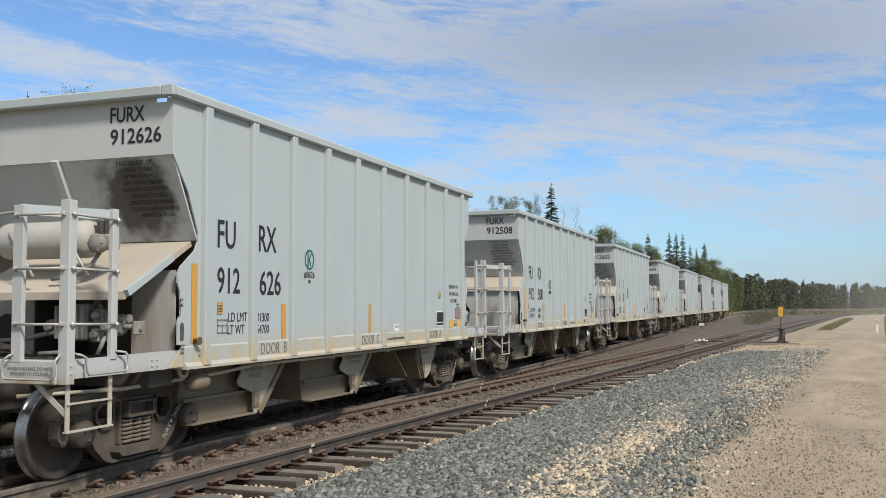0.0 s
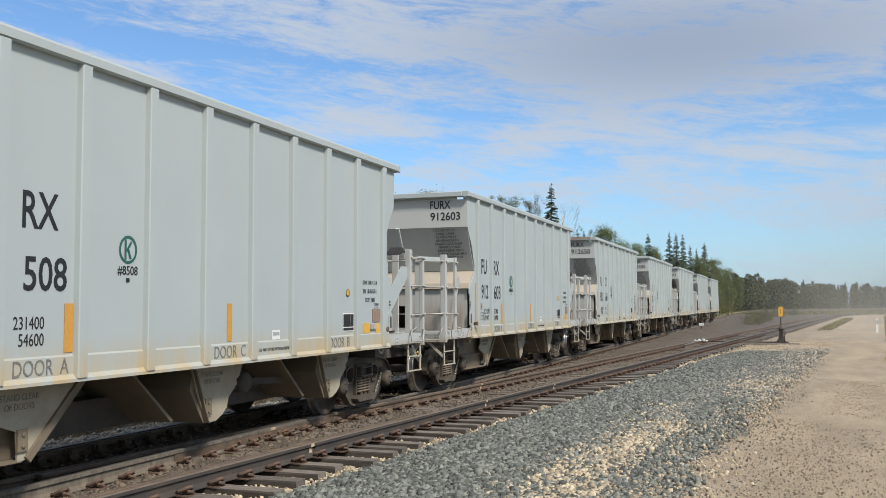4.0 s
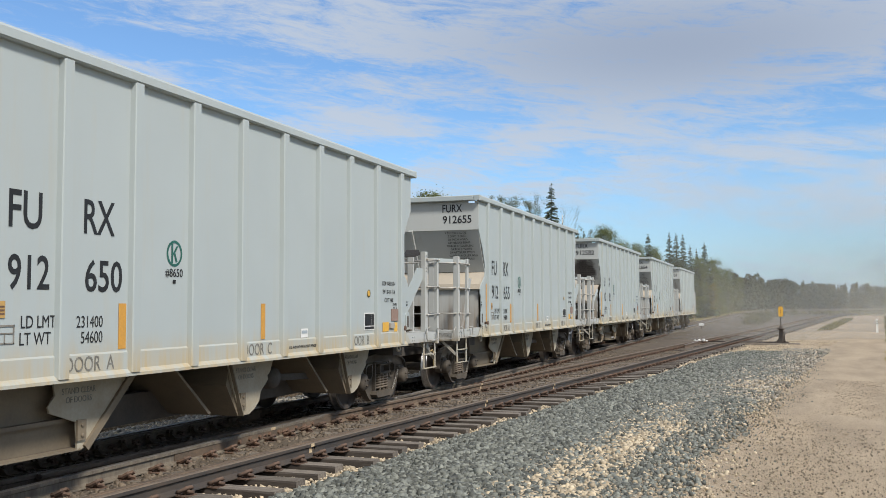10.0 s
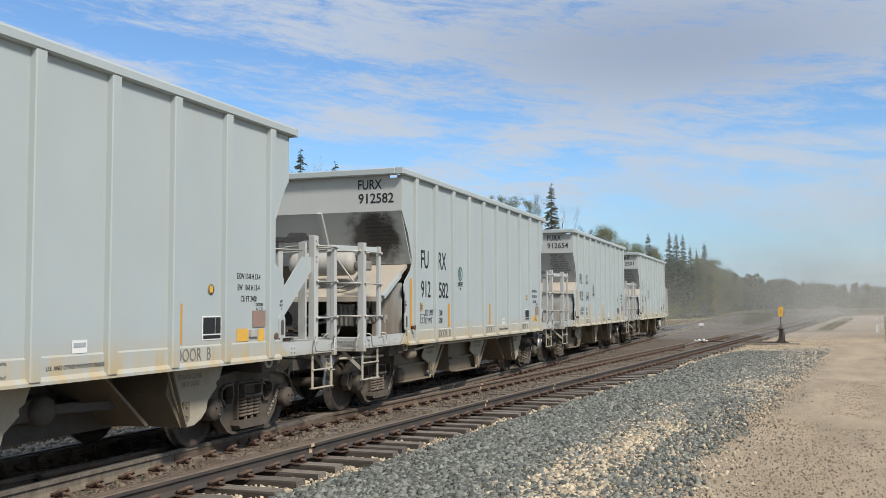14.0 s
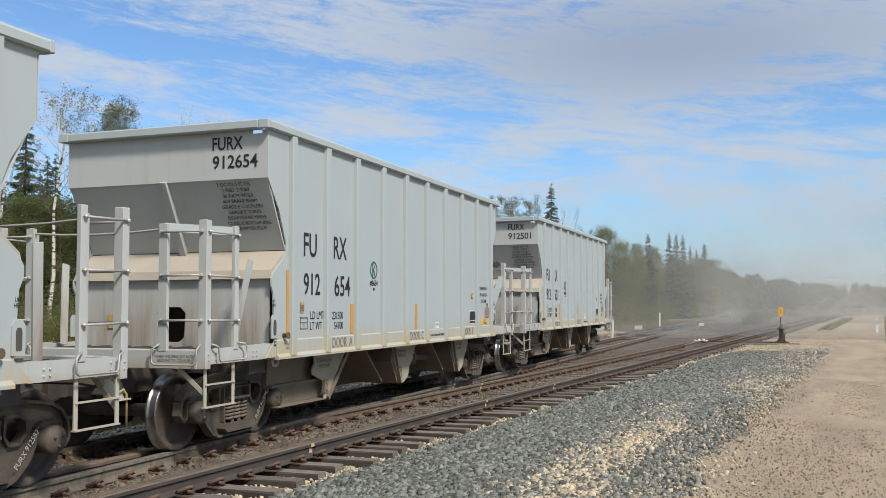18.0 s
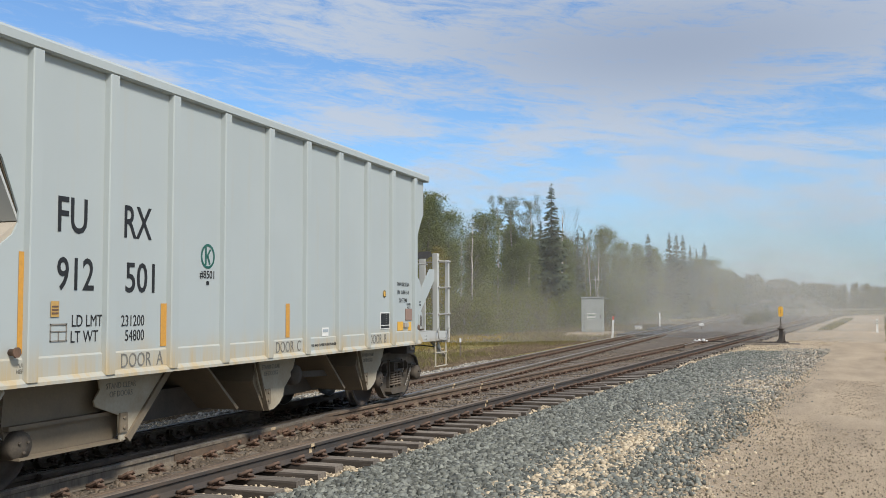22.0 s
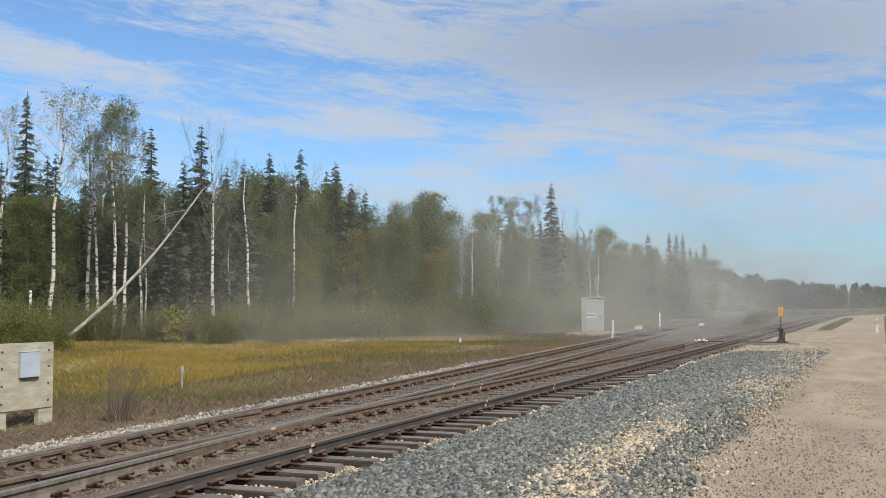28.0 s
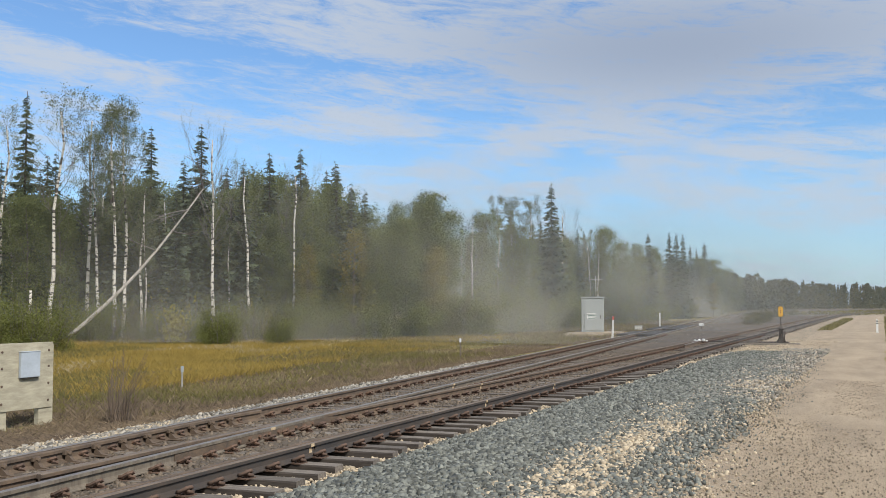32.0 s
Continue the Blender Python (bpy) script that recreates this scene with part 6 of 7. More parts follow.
        y = -RIM + 0.14 + (3.345 - z) * 0.525 - 0.012
        say("end_note", r, 0, z, 0.070, squeeze=0.95, bold=0.0, basis=END, x=1.02 + 0.014 * k, y=y, tilt=27.7)
    yo = RIM + (1.40 if turned else 1.19)
    say("end_notice", "WHEN WELDING, DO NOT\nGROUND TO COUPLER", 0, 1.12, 0.046, FADED, squeeze=0.9, basis=END, x=1.12, y=-yo - 0.003)


def travel(t):
    return -4.50463 * t - 0.004158 * t * t


U0 = 9.696 + RIM - 3 * PITCH_CAR - travel(9.0)
CAR = base_car()
LOADS = (("912626", True, "BCA", "231300", "54700", -0.13, 0.0, 0.03), ("912508", False, "ACB", "231400", "54600", 0.0, 0.08, 0.03), ("912603", False, "ACB", "231300", "54700", -0.04, 0.08, 0.03), ("912650", False, "ACB", "231400", "54600", 0.0, 0.06, 0.03),
         ("912655", False, "ACB", "231200", "54800", -0.03, 0.10, 0.05), ("912582", True, "BCA", "231300", "54700", -0.08, 0.0, 0.03), ("912654", False, "ACB", "231300", "54700", -0.03, 0.08, 0.05), ("912501", False, "ACB", "231200", "54800", -0.05, 0.10, 0.04))
CARS = []


def train():
    cars = [CAR] + [copy_thing(CAR, Matrix()) for _ in range(7)]
    for i, (car, (number, turned, doors, limit, light, sh, rs, ws)) in enumerate(zip(cars, LOADS)):
        letter(car, number, turned, doors, limit, light, sh, rs, ws)
        car.matrix_basis = pose(TRACK_X, U0 + i * PITCH_CAR, 0, 0, 0, 180 if turned else 0)
        CARS.append((car, i, turned))
    tagged(CARS[0][0], "pale grey hopper car with a soot-stained end and air reservoir")
    tagged(CARS[5][0], "pale grey hopper car with its brake end leading")
    tagged(CARS[3][0], "pale grey hopper car with a rusty top rim")
    tagged(CARS[7][0], "pale grey hopper car, the last of the train")
    c = bmesh.new()
    box(c, -0.35, 1.437, -RIM - 0.004, -RIM + 0.116, 3.965, 4.066, 0.012)
    part("rusty_rim_piece", c, mat("streaky_rust", (0.15, 0.075, 0.045), 0.85, var=(0.34, 0.31, 0.27), scale=3, fine=25, amount=0.5), CARS[3][0], "rusty stretch of the top rim")


train()
# ---- trees ----
BARK = mat("dark_conifer_bark", (0.085, 0.065, 0.05), 0.95, var=(0.05, 0.04, 0.032), scale=3, fine=20, bump=0.6)
GREYBARK = mat("grey_twig_bark", (0.20, 0.175, 0.155), 0.9, var=(0.12, 0.10, 0.09), scale=3, fine=20, bump=0.4)
SPRUCE_LEAF = mat("spruce_needles", (0.092, 0.115, 0.064), 0.8, var=(0.065, 0.088, 0.05), scale=0.8, fine=6, island=0.35, translucent=0.22)
ASPEN_LEAF = mat("aspen_leaves", (0.20, 0.22, 0.085), 0.75, var=(0.15, 0.18, 0.075), scale=0.6, fine=4, island=0.3, translucent=0.4, spec=0.2)
PALE_LEAF = mat("thin_birch_leaves", (0.20, 0.215, 0.115), 0.75, var=(0.15, 0.165, 0.095), scale=0.6, fine=4, island=0.3, translucent=0.4, spec=0.2)
YELLOW_LEAF = mat("autumn_yellow_leaves", (0.27, 0.215, 0.055), 0.75, var=(0.17, 0.165, 0.055), scale=0.7, fine=4, island=0.3, translucent=0.4, spec=0.2)
WILLOW_LEAF = mat("willow_leaves", (0.20, 0.21, 0.06), 0.8, var=(0.125, 0.145, 0.05), scale=0.7, fine=4, island=0.3, translucent=0.35, spec=0.2)
DRAB_LEAF = mat("drab_brush_leaves", (0.18, 0.17, 0.085), 0.8, var=(0.135, 0.135, 0.07), scale=0.8, fine=5, island=0.3, translucent=0.3, spec=0.2)


def birch_bark():
    m = mat("white_birch_bark", (0.60, 0.57, 0.50), 0.75, var=(0.46, 0.42, 0.36), scale=2, fine=12, bump=0.2)
    nt = m.node_tree
    N, L = nt.nodes.new, nt.links.new
    b = nt.nodes["Principled BSDF"]
    old = b.inputs["Base Color"].links[0].from_socket
    tc = N("ShaderNodeTexCoord")
    mp = N("ShaderNodeMapping")
    mp.inputs["Scale"].default_value = (1.6, 1.6, 4.2)
    L(tc.outputs["Object"], mp.inputs[0])
    n = N("ShaderNodeTexNoise")
    n.inputs["Scale"].default_value = 1.0
    n.inputs["Detail"].default_value = 3
    L(mp.outputs[0], n.inputs["Vector"])
    r = N("ShaderNodeMapRange")
    r.inputs["From Min"].default_value = 0.53
    r.inputs["From Max"].default_value = 0.58
    L(n.outputs[0], r.inputs[0])
    mx = N("ShaderNodeMix")
    mx.data_type = "RGBA"
    L(r.outputs[0], mx.inputs["Factor"])
    L(old, mx.inputs["A"])
    mx.inputs["B"].default_value = (0.06, 0.052, 0.045, 1)
    L(mx.outputs["Result"], b.inputs["Base Color"])
    return m


BIRCH_BARK = birch_bark()
TWIG = mat("grey_birch_twigs", (0.20, 0.18, 0.16), 0.9, var=(0.13, 0.115, 0.10), scale=3, fine=20)


def leaf_quads(cent, size, rng, m, flat=0.0, aspect=0.7):
    """small bent leaf patches at the given centres, turned at random"""
    n = len(cent)
    d = rng.normal(size=(n, 3))
    d[:, 2] *= 1 - flat
    d /= np.linalg.norm(d, axis=1, keepdims=True)
    a = np.cross(d, rng.normal(size=(n, 3)))
    a /= np.linalg.norm(a, axis=1, keepdims=True) + 1e-9
    b = np.cross(d, a)
    s = (np.asarray(size) * rng.uniform(0.6, 1.3, n))[:, None]
    v = np.stack([cent - a * s, cent - b * s * aspect + d * s * 0.2, cent + a * s, cent + b * s * aspect + d * s * 0.2], 1)
    f = np.arange(n * 4).reshape(n, 4)
    return raw_mesh(v.reshape(-1, 3), f, m)


def branch(c, p, d, length, r, depth, rng, tips, spread=0.5, up=0.15):
    pts = [Vector(p)]
    q, dd = Vector(p), Vector(d)
    for _ in range(3):
        dd = (dd + Vector((rng.uniform(-1, 1), rng.uniform(-1, 1), rng.uniform(-0.6, 1) * 0.6)) * 0.16 + Vector((0, 0, up))).normalized()
        q = q + dd * length / 3
        pts.append(q.copy())
    tube(c, pts, r, 5 if r > 0.03 else 3, r * 0.4, caps=False)
    tips.append((pts[-1], length))
    tips.append((pts[2], length))
    if depth:
        for k in range(3):
            t = rng.uniform(0.35, 1.0)
            base = pts[0].lerp(pts[-1], t)
            side = Vector((rng.uniform(-1, 1), rng.uniform(-1, 1), rng.uniform(-0.2, 0.6)))
            branch(c, base, (dd + side * spread * 1.6).normalized(), length * rng.uniform(0.45, 0.65), r * 0.5, depth - 1, rng, tips, spread, up)


def trunk_path(rng, h, lean=0.03, n=7):
    x = y = 0.0
    out = []
    for i in range(n + 1):
        out.append((x, y, h * i / n))
        x += rng.uniform(-1, 1) * lean * h / n
        y += rng.uniform(-1, 1) * lean * h / n
    return out


def along(path, t):
    f = t * (len(path) - 1)
    i = min(int(f), len(path) - 2)
    return Vector(path[i]).lerp(Vector(path[i + 1]), f - i)


def broadleaf(seed, h, leaf, bark, bare, limbs, density, leaf_size, girth=0.014, spread=0.16, depth=1, gather=0.09):
    """trunk and limb mesh, and crown mesh, for a tree h high; bare: share of the trunk without limbs"""
    rng, nrng = random.Random(seed), np.random.default_rng(seed)
    c = bmesh.new()
    path = trunk_path(rng, h * 0.97, 0.10)
    tube(c, path, h * girth, 8, h * 0.003)
    trunk_faces = len(c.faces)
    tips = []
    for k in range(limbs):
        t = bare + (1 - bare) * (k + rng.random()) / limbs
        ang = k * 2.4 + rng.uniform(-0.4, 0.4)
        ln = h * spread * (0.55 + 0.75 * math.sin(math.pi * min(1, (t - bare) / (1 - bare) * 0.85 + 0.12))) * rng.uniform(0.7, 1.25)
        d = Vector((math.cos(ang), math.sin(ang), 0.55 + 0.5 * t))
        branch(c, along(path, min(t, 0.98)), d.normalized(), ln, h * girth * 0.32 * (1.15 - t), depth, rng, tips)
    tips.append((along(path, 1.0), h * 0.1))
    if bark is BIRCH_BARK:
        c.faces.ensure_lookup_table()
        for f in c.faces[trunk_faces:]:
            f.material_index = 1
    trunk = finish(c, [bark, TWIG] if bark is BIRCH_BARK else bark, False)
    crown = None
    if density:
        cs = []
        for p, ln in tips:
            k = max(3, int(density * (0.5 + rng.random())))
            cs.append(np.array(p) + nrng.normal(size=(k, 3)) * np.array([1, 1, 0.8]) * h * gather * 0.5 * rng.uniform(0.6, 1.3))
        crown = leaf_quads(np.concatenate(cs), leaf_size, nrng, leaf)
    return trunk, crown


def spruce(seed, h, width=0.11):
    rng, nrng = random.Random(seed), np.random.default_rng(seed)
    c = bmesh.new()
    path = trunk_path(rng, h, 0.006)
    tube(c, path, h * 0.011, 7, h * 0.001)
    trunk = finish(c, BARK, False)
    V = []
    z = 0.06
    lv = 0
    while z < 0.985:
        r = h * width * (1 - z) ** 0.75 * rng.uniform(0.72, 1.18) + 0.05
        n = max(5, int(10 * (1 - z) + 4))
        for k in range(n):
            a = lv * 0.9 + 2 * math.pi * k / n + rng.uniform(-0.3, 0.3)
            rr = r * rng.uniform(0.6, 1.15)
            if rng.random() < 0.10:
                continue
            ca, sa = math.cos(a), math.sin(a)
            zo = rng.uniform(-0.34, 0.34)
            m = 5
            for j in range(m):
                t0 = j / m
                for sgn in (-1, 1):
                    # twig patch: out from the bough, hanging
                    d0 = rr * t0
                    d1 = rr * (t0 + 1.15 / m)
                    w = (rr * 0.34 * (1 - t0 * 0.6) + 0.10) * rng.uniform(0.7, 1.2)
                    zz = h * z + zo - d0 * 0.30 + 0.12 * d0 * d0 / max(rr, 0.2)
                    z1 = h * z + zo - d1 * 0.30 + 0.12 * d1 * d1 / max(rr, 0.2)
                    p0 = (ca * d0, sa * d0, zz)
                    p1 = (ca * d1, sa * d1, z1)
                    q1 = (ca * (d1 + w * 0.3) - sa * w * sgn, sa * (d1 + w * 0.3) + ca * w * sgn, z1 - w * rng.uniform(0.35, 0.9))
                    q0 = (ca * (d0 + w * 0.5) - sa * w * 0.5 * sgn, sa * (d0 + w * 0.5) + ca * w * 0.5 * sgn, zz - w * rng.uniform(0.3, 0.8))
                    V += [p0, p1, q1, q0]
        z += 0.21 / h * (0.8 + 0.5 * (1 - z)) * rng.uniform(0.85, 1.2)
        lv += 1
    v = np.array(V)
    return trunk, raw_mesh(v, np.arange(len(v)).reshape(-1, 4), SPRUCE_LEAF)


def shrub(seed, h, w, leaf, density, stems=14, bark=None, leaf_size=0.085):
    rng, nrng = random.Random(seed), np.random.default_rng(seed)
    c = bmesh.new()
    tips = []
    for k in range(stems):
        a = rng.uniform(0, 2 * math.pi)
        r = rng.uniform(0, 0.35) * w
        d = Vector((math.cos(a) * rng.uniform(0.1, 0.7), math.sin(a) * rng.uniform(0.1, 0.7), 1)).normalized()
        branch(c, (math.cos(a) * r, math.sin(a) * r, -0.1), d, h * rng.uniform(0.5, 1.0), 0.025, 1, rng, tips, 0.45, 0.05)
    stem = finish(c, bark or GREYBARK, False)
    cs = []
    # clumps of leaves over an uneven dome, and some on the twig tips
    for k in range(62):
        a, e = rng.uniform(0, 2 * math.pi), math.asin(rng.uniform(0.0, 0.97))
        rr = rng.uniform(0.45, 1.08) + 0.22 * math.sin(3 * a + seed) * math.cos(2 * e)
        p = np.array((math.cos(a) * math.cos(e) * w * 0.46 * rr, math.sin(a) * math.cos(e) * w * 0.46 * rr, (0.06 + 0.86 * math.sin(e) * rr) * h))
        q = p + nrng.normal(size=(max(4, int(density * 2.4 * rng.uniform(0.5, 1.4))), 3)) * np.array([w * 0.075, w * 0.075, h * 0.075])
        q[:, 2] = np.abs(q[:, 2])
        cs.append(q)
    for p, ln in tips:
        q = np.array(p) + nrng.normal(size=(max(2, int(density * 0.25)), 3)) * np.array([w * 0.05, w * 0.05, h * 0.05])
        cs.append(q)
    return stem, leaf_quads(np.concatenate(cs), leaf_size, nrng, leaf)


KINDS = {}


def kinds():
    KINDS["spruce"] = [(spruce(20 + k, 14.0, w), 14.0) for k, w in enumerate((0.115, 0.14, 0.10, 0.155))]
    KINDS["aspen"] = [(broadleaf(40 + k, 11.0, ASPEN_LEAF, GREYBARK, 0.16, 40, 46, 0.062, 0.0095, w, 1, 0.062), 11.0) for k, w in enumerate((0.13, 0.15, 0.12, 0.165))]
    KINDS["yellow_aspen"] = [(broadleaf(60 + k, 8.0, YELLOW_LEAF, GREYBARK, 0.2, 26, 26, 0.055, 0.009, 0.14, 1, 0.065), 8.0) for k in range(2)]
    KINDS["birch"] = [(broadleaf(80 + k, 16.0, PALE_LEAF, BIRCH_BARK, 0.48, 20, d, 0.046, 0.0095, 0.115, 2, 0.022), 16.0) for k, d in enumerate((6, 13, 9, 17))]
    KINDS["bare_birch"] = [(broadleaf(100 + k, 15.0, PALE_LEAF, BIRCH_BARK, 0.42, 26, 0, 0.1, 0.0105, 0.15, 3, 0.05), 15.0) for k in range(2)]
    KINDS["willow"] = [(shrub(120 + k, 3.4, 3.8, WILLOW_LEAF, 60, 18, None, 0.052), 3.4) for k in range(3)]
    KINDS["brush"] = [(shrub(140 + k, 3.0, 3.6, DRAB_LEAF, 24, 14, None, 0.042), 3.0) for k in range(2)]
    KINDS["yellow_shrub"] = [(shrub(150, 2.6, 1.6, mat("yellow_green_leaves", (0.24, 0.235, 0.05), 0.7, var=(0.30, 0.24, 0.05), scale=0.7, fine=4, island=0.4, translucent=0.3), 10, 10), 2.6)]


NAMES = {"spruce": ("spruce_tree", "dark green narrow spruce tree", "spruce tree", "forest trees"),
         "aspen": ("aspen_tree", "green leafy aspen tree at the forest edge", "aspen tree", "forest trees"),
         "yellow_aspen": ("aspen_tree", "young aspen tree with yellow autumn leaves", "aspen tree", "forest trees"),
         "birch": ("birch_tree", "tall white-barked birch with thin pale foliage", "birch tree", "forest trees"),
         "bare_birch": ("birch_tree", "leafless birch with white bark and fine twigs", "birch tree", "forest trees"),
         "willow": ("willow_shrub", "dense olive-green willow shrub", "shrub", "forest edge shrubs"),
         "brush": ("brush_shrub", "drab brown tangled brush", "shrub", "forest edge shrubs"),
         "yellow_shrub": ("young_birch", "small young birch with yellow leaves", "shrub", "forest edge shrubs")}
TRND = random.Random(77)


me_top = {}


def plant(kind, x, y, h, k=None):
    lst = KINDS[kind]
    (tr, cr), _ = lst[TRND.randrange(len(lst)) if k is None else k % len(lst)]
    name, label, cat, group = NAMES[kind]
    t = thing(name, label, cat, (x, y, height(x, y) - 0.03), group)
    s = h / max(max(v.co.z for v in tr.vertices), max(v.co.z for v in cr.vertices) if cr else 0) if me_top.get(tr.name) is None else h / me_top[tr.name]
    me_top.setdefault(tr.name, h / s)
    wide = s * TRND.uniform(0.9, 1.12)
    part("stem" if "shrub" in group else "trunk", tr, None, t)
    if cr:
        part("foliage" if "shrub" in group else "crown", cr, None, t)
    t.rotation_euler = (0, 0, TRND.uniform(0, 6.28))
    t.scale = (wide, wide, s)
    return t


def forest():
    kinds()
    for x, y, h in ((-52.1, 54.9, 18.2), (-43.5, 58.1, 15.6), (-41.9, 59.9, 13.4), (-40.0, 59.3, 15.7), (-35.3, 61.1, 13.6), (-33.2, 61.9, 13.9), (-33.2, 66.2, 12.9), (-22.2, 95.5, 14.9), (-21.0, 102.6, 10.6),
                    (-17.8, 136.6, 12.4), (-16.6, 152.9, 13.8), (-15.8, 155.3, 13.7), (-15.1, 158.7, 13.8), (-14.3, 162.3, 12.3), (-13.9, 169.9, 12.1), (-12.8, 173.4, 13.3)):
        plant("spruce", x, y, h)
    for x, y, h in ((-31.0, 64.9, 11.6), (-28.6, 63.8, 10.1), (-27.2, 65.3, 10.6), (-25.3, 67.0, 11.6), (-25.1, 62.9, 9.1), (-24.5, 69.5, 10.3), (-26.9, 61.3, 8.2), (-32.9, 59.2, 7.9), (-25.0, 80.0, 9.0),
                    (-22.8, 87.2, 9.2), (-21.4, 98.2, 10.1), (-18.4, 104.5, 11.5), (-18.2, 115.3, 10.5), (-18.0, 126.0, 11.0), (-16.8, 137.0, 11.2), (-13.4, 170.2, 11.2), (-12.4, 181.1, 11.3), (-11.8, 197.4, 10.2),
                    (-10.7, 208.4, 10.4), (-8.9, 225.1, 8.7)):
        plant("aspen", x, y, h)
    for x, y, h in ((-50.6, 51.2, 17.0), (-45.1, 50.0, 17.4), (-45.0, 53.2, 17.1), (-43.0, 51.9, 15.3), (-40.6, 50.5, 16.7), (-42.6, 54.0, 17.3), (-41.5, 54.8, 12.1), (-34.5, 57.2, 12.8), (-25.8, 88.0, 13.2), (-25.0, 90.3, 13.6), (-23.3, 89.9, 13.4),
                    (-19.9, 103.0, 11.0), (-18.6, 102.4, 10.2)):
        plant("birch", x, y, h)
    for x, y, h in ((-33.5, 51.1, 15.0), (-32.2, 59.1, 13.4), (-24.5, 75.8, 10.5), (-21.5, 96.9, 13.7)):
        plant("bare_birch", x, y, h)
    for x, y, h in ((-27.9, 59.9, 8.0), (-22.7, 61.8, 6.2), (-30.5, 58.0, 6.9), (-10.3, 155.7, 5.7), (-24.0, 66.0, 7.0)):
        plant("yellow_aspen", x, y, h)
    plant("yellow_shrub", -34.4, 48.5, 3.6)
    plant("willow", -29.6, 45.6, 2.9)
    for x, y, h in ((-24.6, 56.5, 3.4), (-22.8, 60.0, 3.8), (-21.2, 66.0, 4.2), (-20.4, 73.0, 4.0)):
        plant("willow", x, y, h)
    plant("willow", -27.6, 49.0, 2.4)

    # the edge of the wood, as a bent line, and the stand behind it
    line = [(-78, 36), (-56, 43.5), (-44, 47.8), (-33, 52.5), (-25.5, 58), (-21, 72), (-19, 92), (-17.5, 125), (-15.5, 170), (-14.0, 240), (-15.0, 330)]

    def edge(u):
        f = u * (len(line) - 1)
        i = min(int(f), len(line) - 2)
        a, b = Vector(line[i]), Vector(line[i + 1])
        d = (b - a).normalized()
        return a.lerp(b, f - i), Vector((-d.y, d.x))

    r = random.Random(9)
    # fill behind the edge
    for k in range(250):
        u = (k + r.random()) / 250
        p, nrm = edge(u)
        back = r.uniform(4.5, 19)
        q = p + nrm * back
        left = u < 0.33
        top = (11.5 if left else 11.0 if u < 0.62 else 11.4) * r.uniform(0.75, 1.1)
        kind = r.choices(("spruce", "aspen", "birch", "yellow_aspen"), (5, 3, 1, 0.4) if left else (2.6, 5, 0.6, 0.7))[0]
        plant(kind, q.x, q.y, top * (1.08 if kind == "spruce" else 0.95 if kind != "yellow_aspen" else 0.7))
    # dense spruces and leafy crowns in the near corner of the wood
    for k in range(34):
        p, nrm = edge(0.06 + 0.36 * (k + r.random()) / 34)
        q = p + nrm * r.uniform(8.0, 16)
        kind = r.choices(("spruce", "aspen", "birch"), (3, 3, 1))[0]
        plant(kind, q.x, q.y, r.uniform(10.5, 14.5) * (1.0 if kind == "spruce" else 0.92))
    # tall back rows that close the skyline
    for k in range(46):
        p, nrm = edge(0.10 + 0.38 * (k + r.random()) / 46)
        q = p + nrm * r.uniform(13, 24)
        kind = r.choices(("spruce", "aspen", "birch"), (4, 3, 0.5))[0]
        plant(kind, q.x, q.y, r.uniform(12.0, 14.6) * (1.0 if kind == "spruce" else 0.92))
    # shrubs along the foot
    for k in range(125):
        u = (k + r.random()) / 125
        p, nrm = edge(u)
        q = p + nrm * r.uniform(-1.2, 2.8)
        kind = r.choices(("willow", "brush", "yellow_shrub"), (6, 3, 0.6) if u < 0.27 or u > 0.45 else (5, 4, 0.8))[0]
        plant(kind, q.x, q.y, r.uniform(1.6, 4.8) * (0.85 if u < 0.40 else 1.05))
    for x, y, h in ((-35.0, 34.5, 3.3), (-33.4, 35.5, 3.0), (-36.5, 36.5, 3.8), (-34.2, 37.5, 3.2), (-33.6, 49.6, 2.6), (-32.0, 50.2, 2.2), (-30.8, 51.4, 3.6), (-28.6, 53.4, 3.4)):
        plant("willow" if h != 3.6 else "brush", x, y, h)
    # low reddish brush between the tracks, far along
    for k in range(16):
        y = 92 + k * 6 + r.uniform(-2, 2)
        x = (TRACK_X + siding_x(y)) / 2 + r.uniform(-0.8, 0.8)
        plant("brush", x, y, r.uniform(1.1, 2.0))

    # the leaning dead trunk
    t = thing("fallen_trunk", "bleached dead tree trunk leaning into the wood", "dead tree", (-40.5, 46.4, -0.45))
    c = bmesh.new()
    a, b = Vector((0, 0, 0.35)), Vector((3.8, 8.3, 10.1))
    pts = [a.lerp(b, i / 8) + Vector((0, 0, 0.75 * math.sin(math.pi * i / 8) * -1.0)) for i in range(9)]
    tube(c, pts, 0.145, 8, 0.045)
    part("trunk", c, mat("bleached_dead_wood", (0.40, 0.37, 0.32), 0.85, var=(0.27, 0.245, 0.21), scale=2, fine=14, bump=0.4), t)
    rng = random.Random(3)
    for i in (5, 6, 7, 7, 8):
        c = bmesh.new()
        tips = []
        branch(c, pts[i], Vector((rng.uniform(-0.4, 1), -0.4, rng.uniform(-0.3, 0.5))).normalized(), rng.uniform(1.5, 2.8), 0.05, 1, rng, tips, 0.5, 0.0)
        part("branch", c, GREYBARK, t, "", None, False)
    # broken white snags at the edge
    for x, y, h in ((-47.2, 50.4, 3.4),):
        t = thing("birch_snag", "broken-off white birch snag", "dead tree", (x, y, height(x, y) - 0.05), "snags")
        c = bmesh.new()
        tube(c, [(0, 0, 0), (0.05, 0, h * 0.5), (0.02, 0.04, h)], 0.12, 8, 0.08)
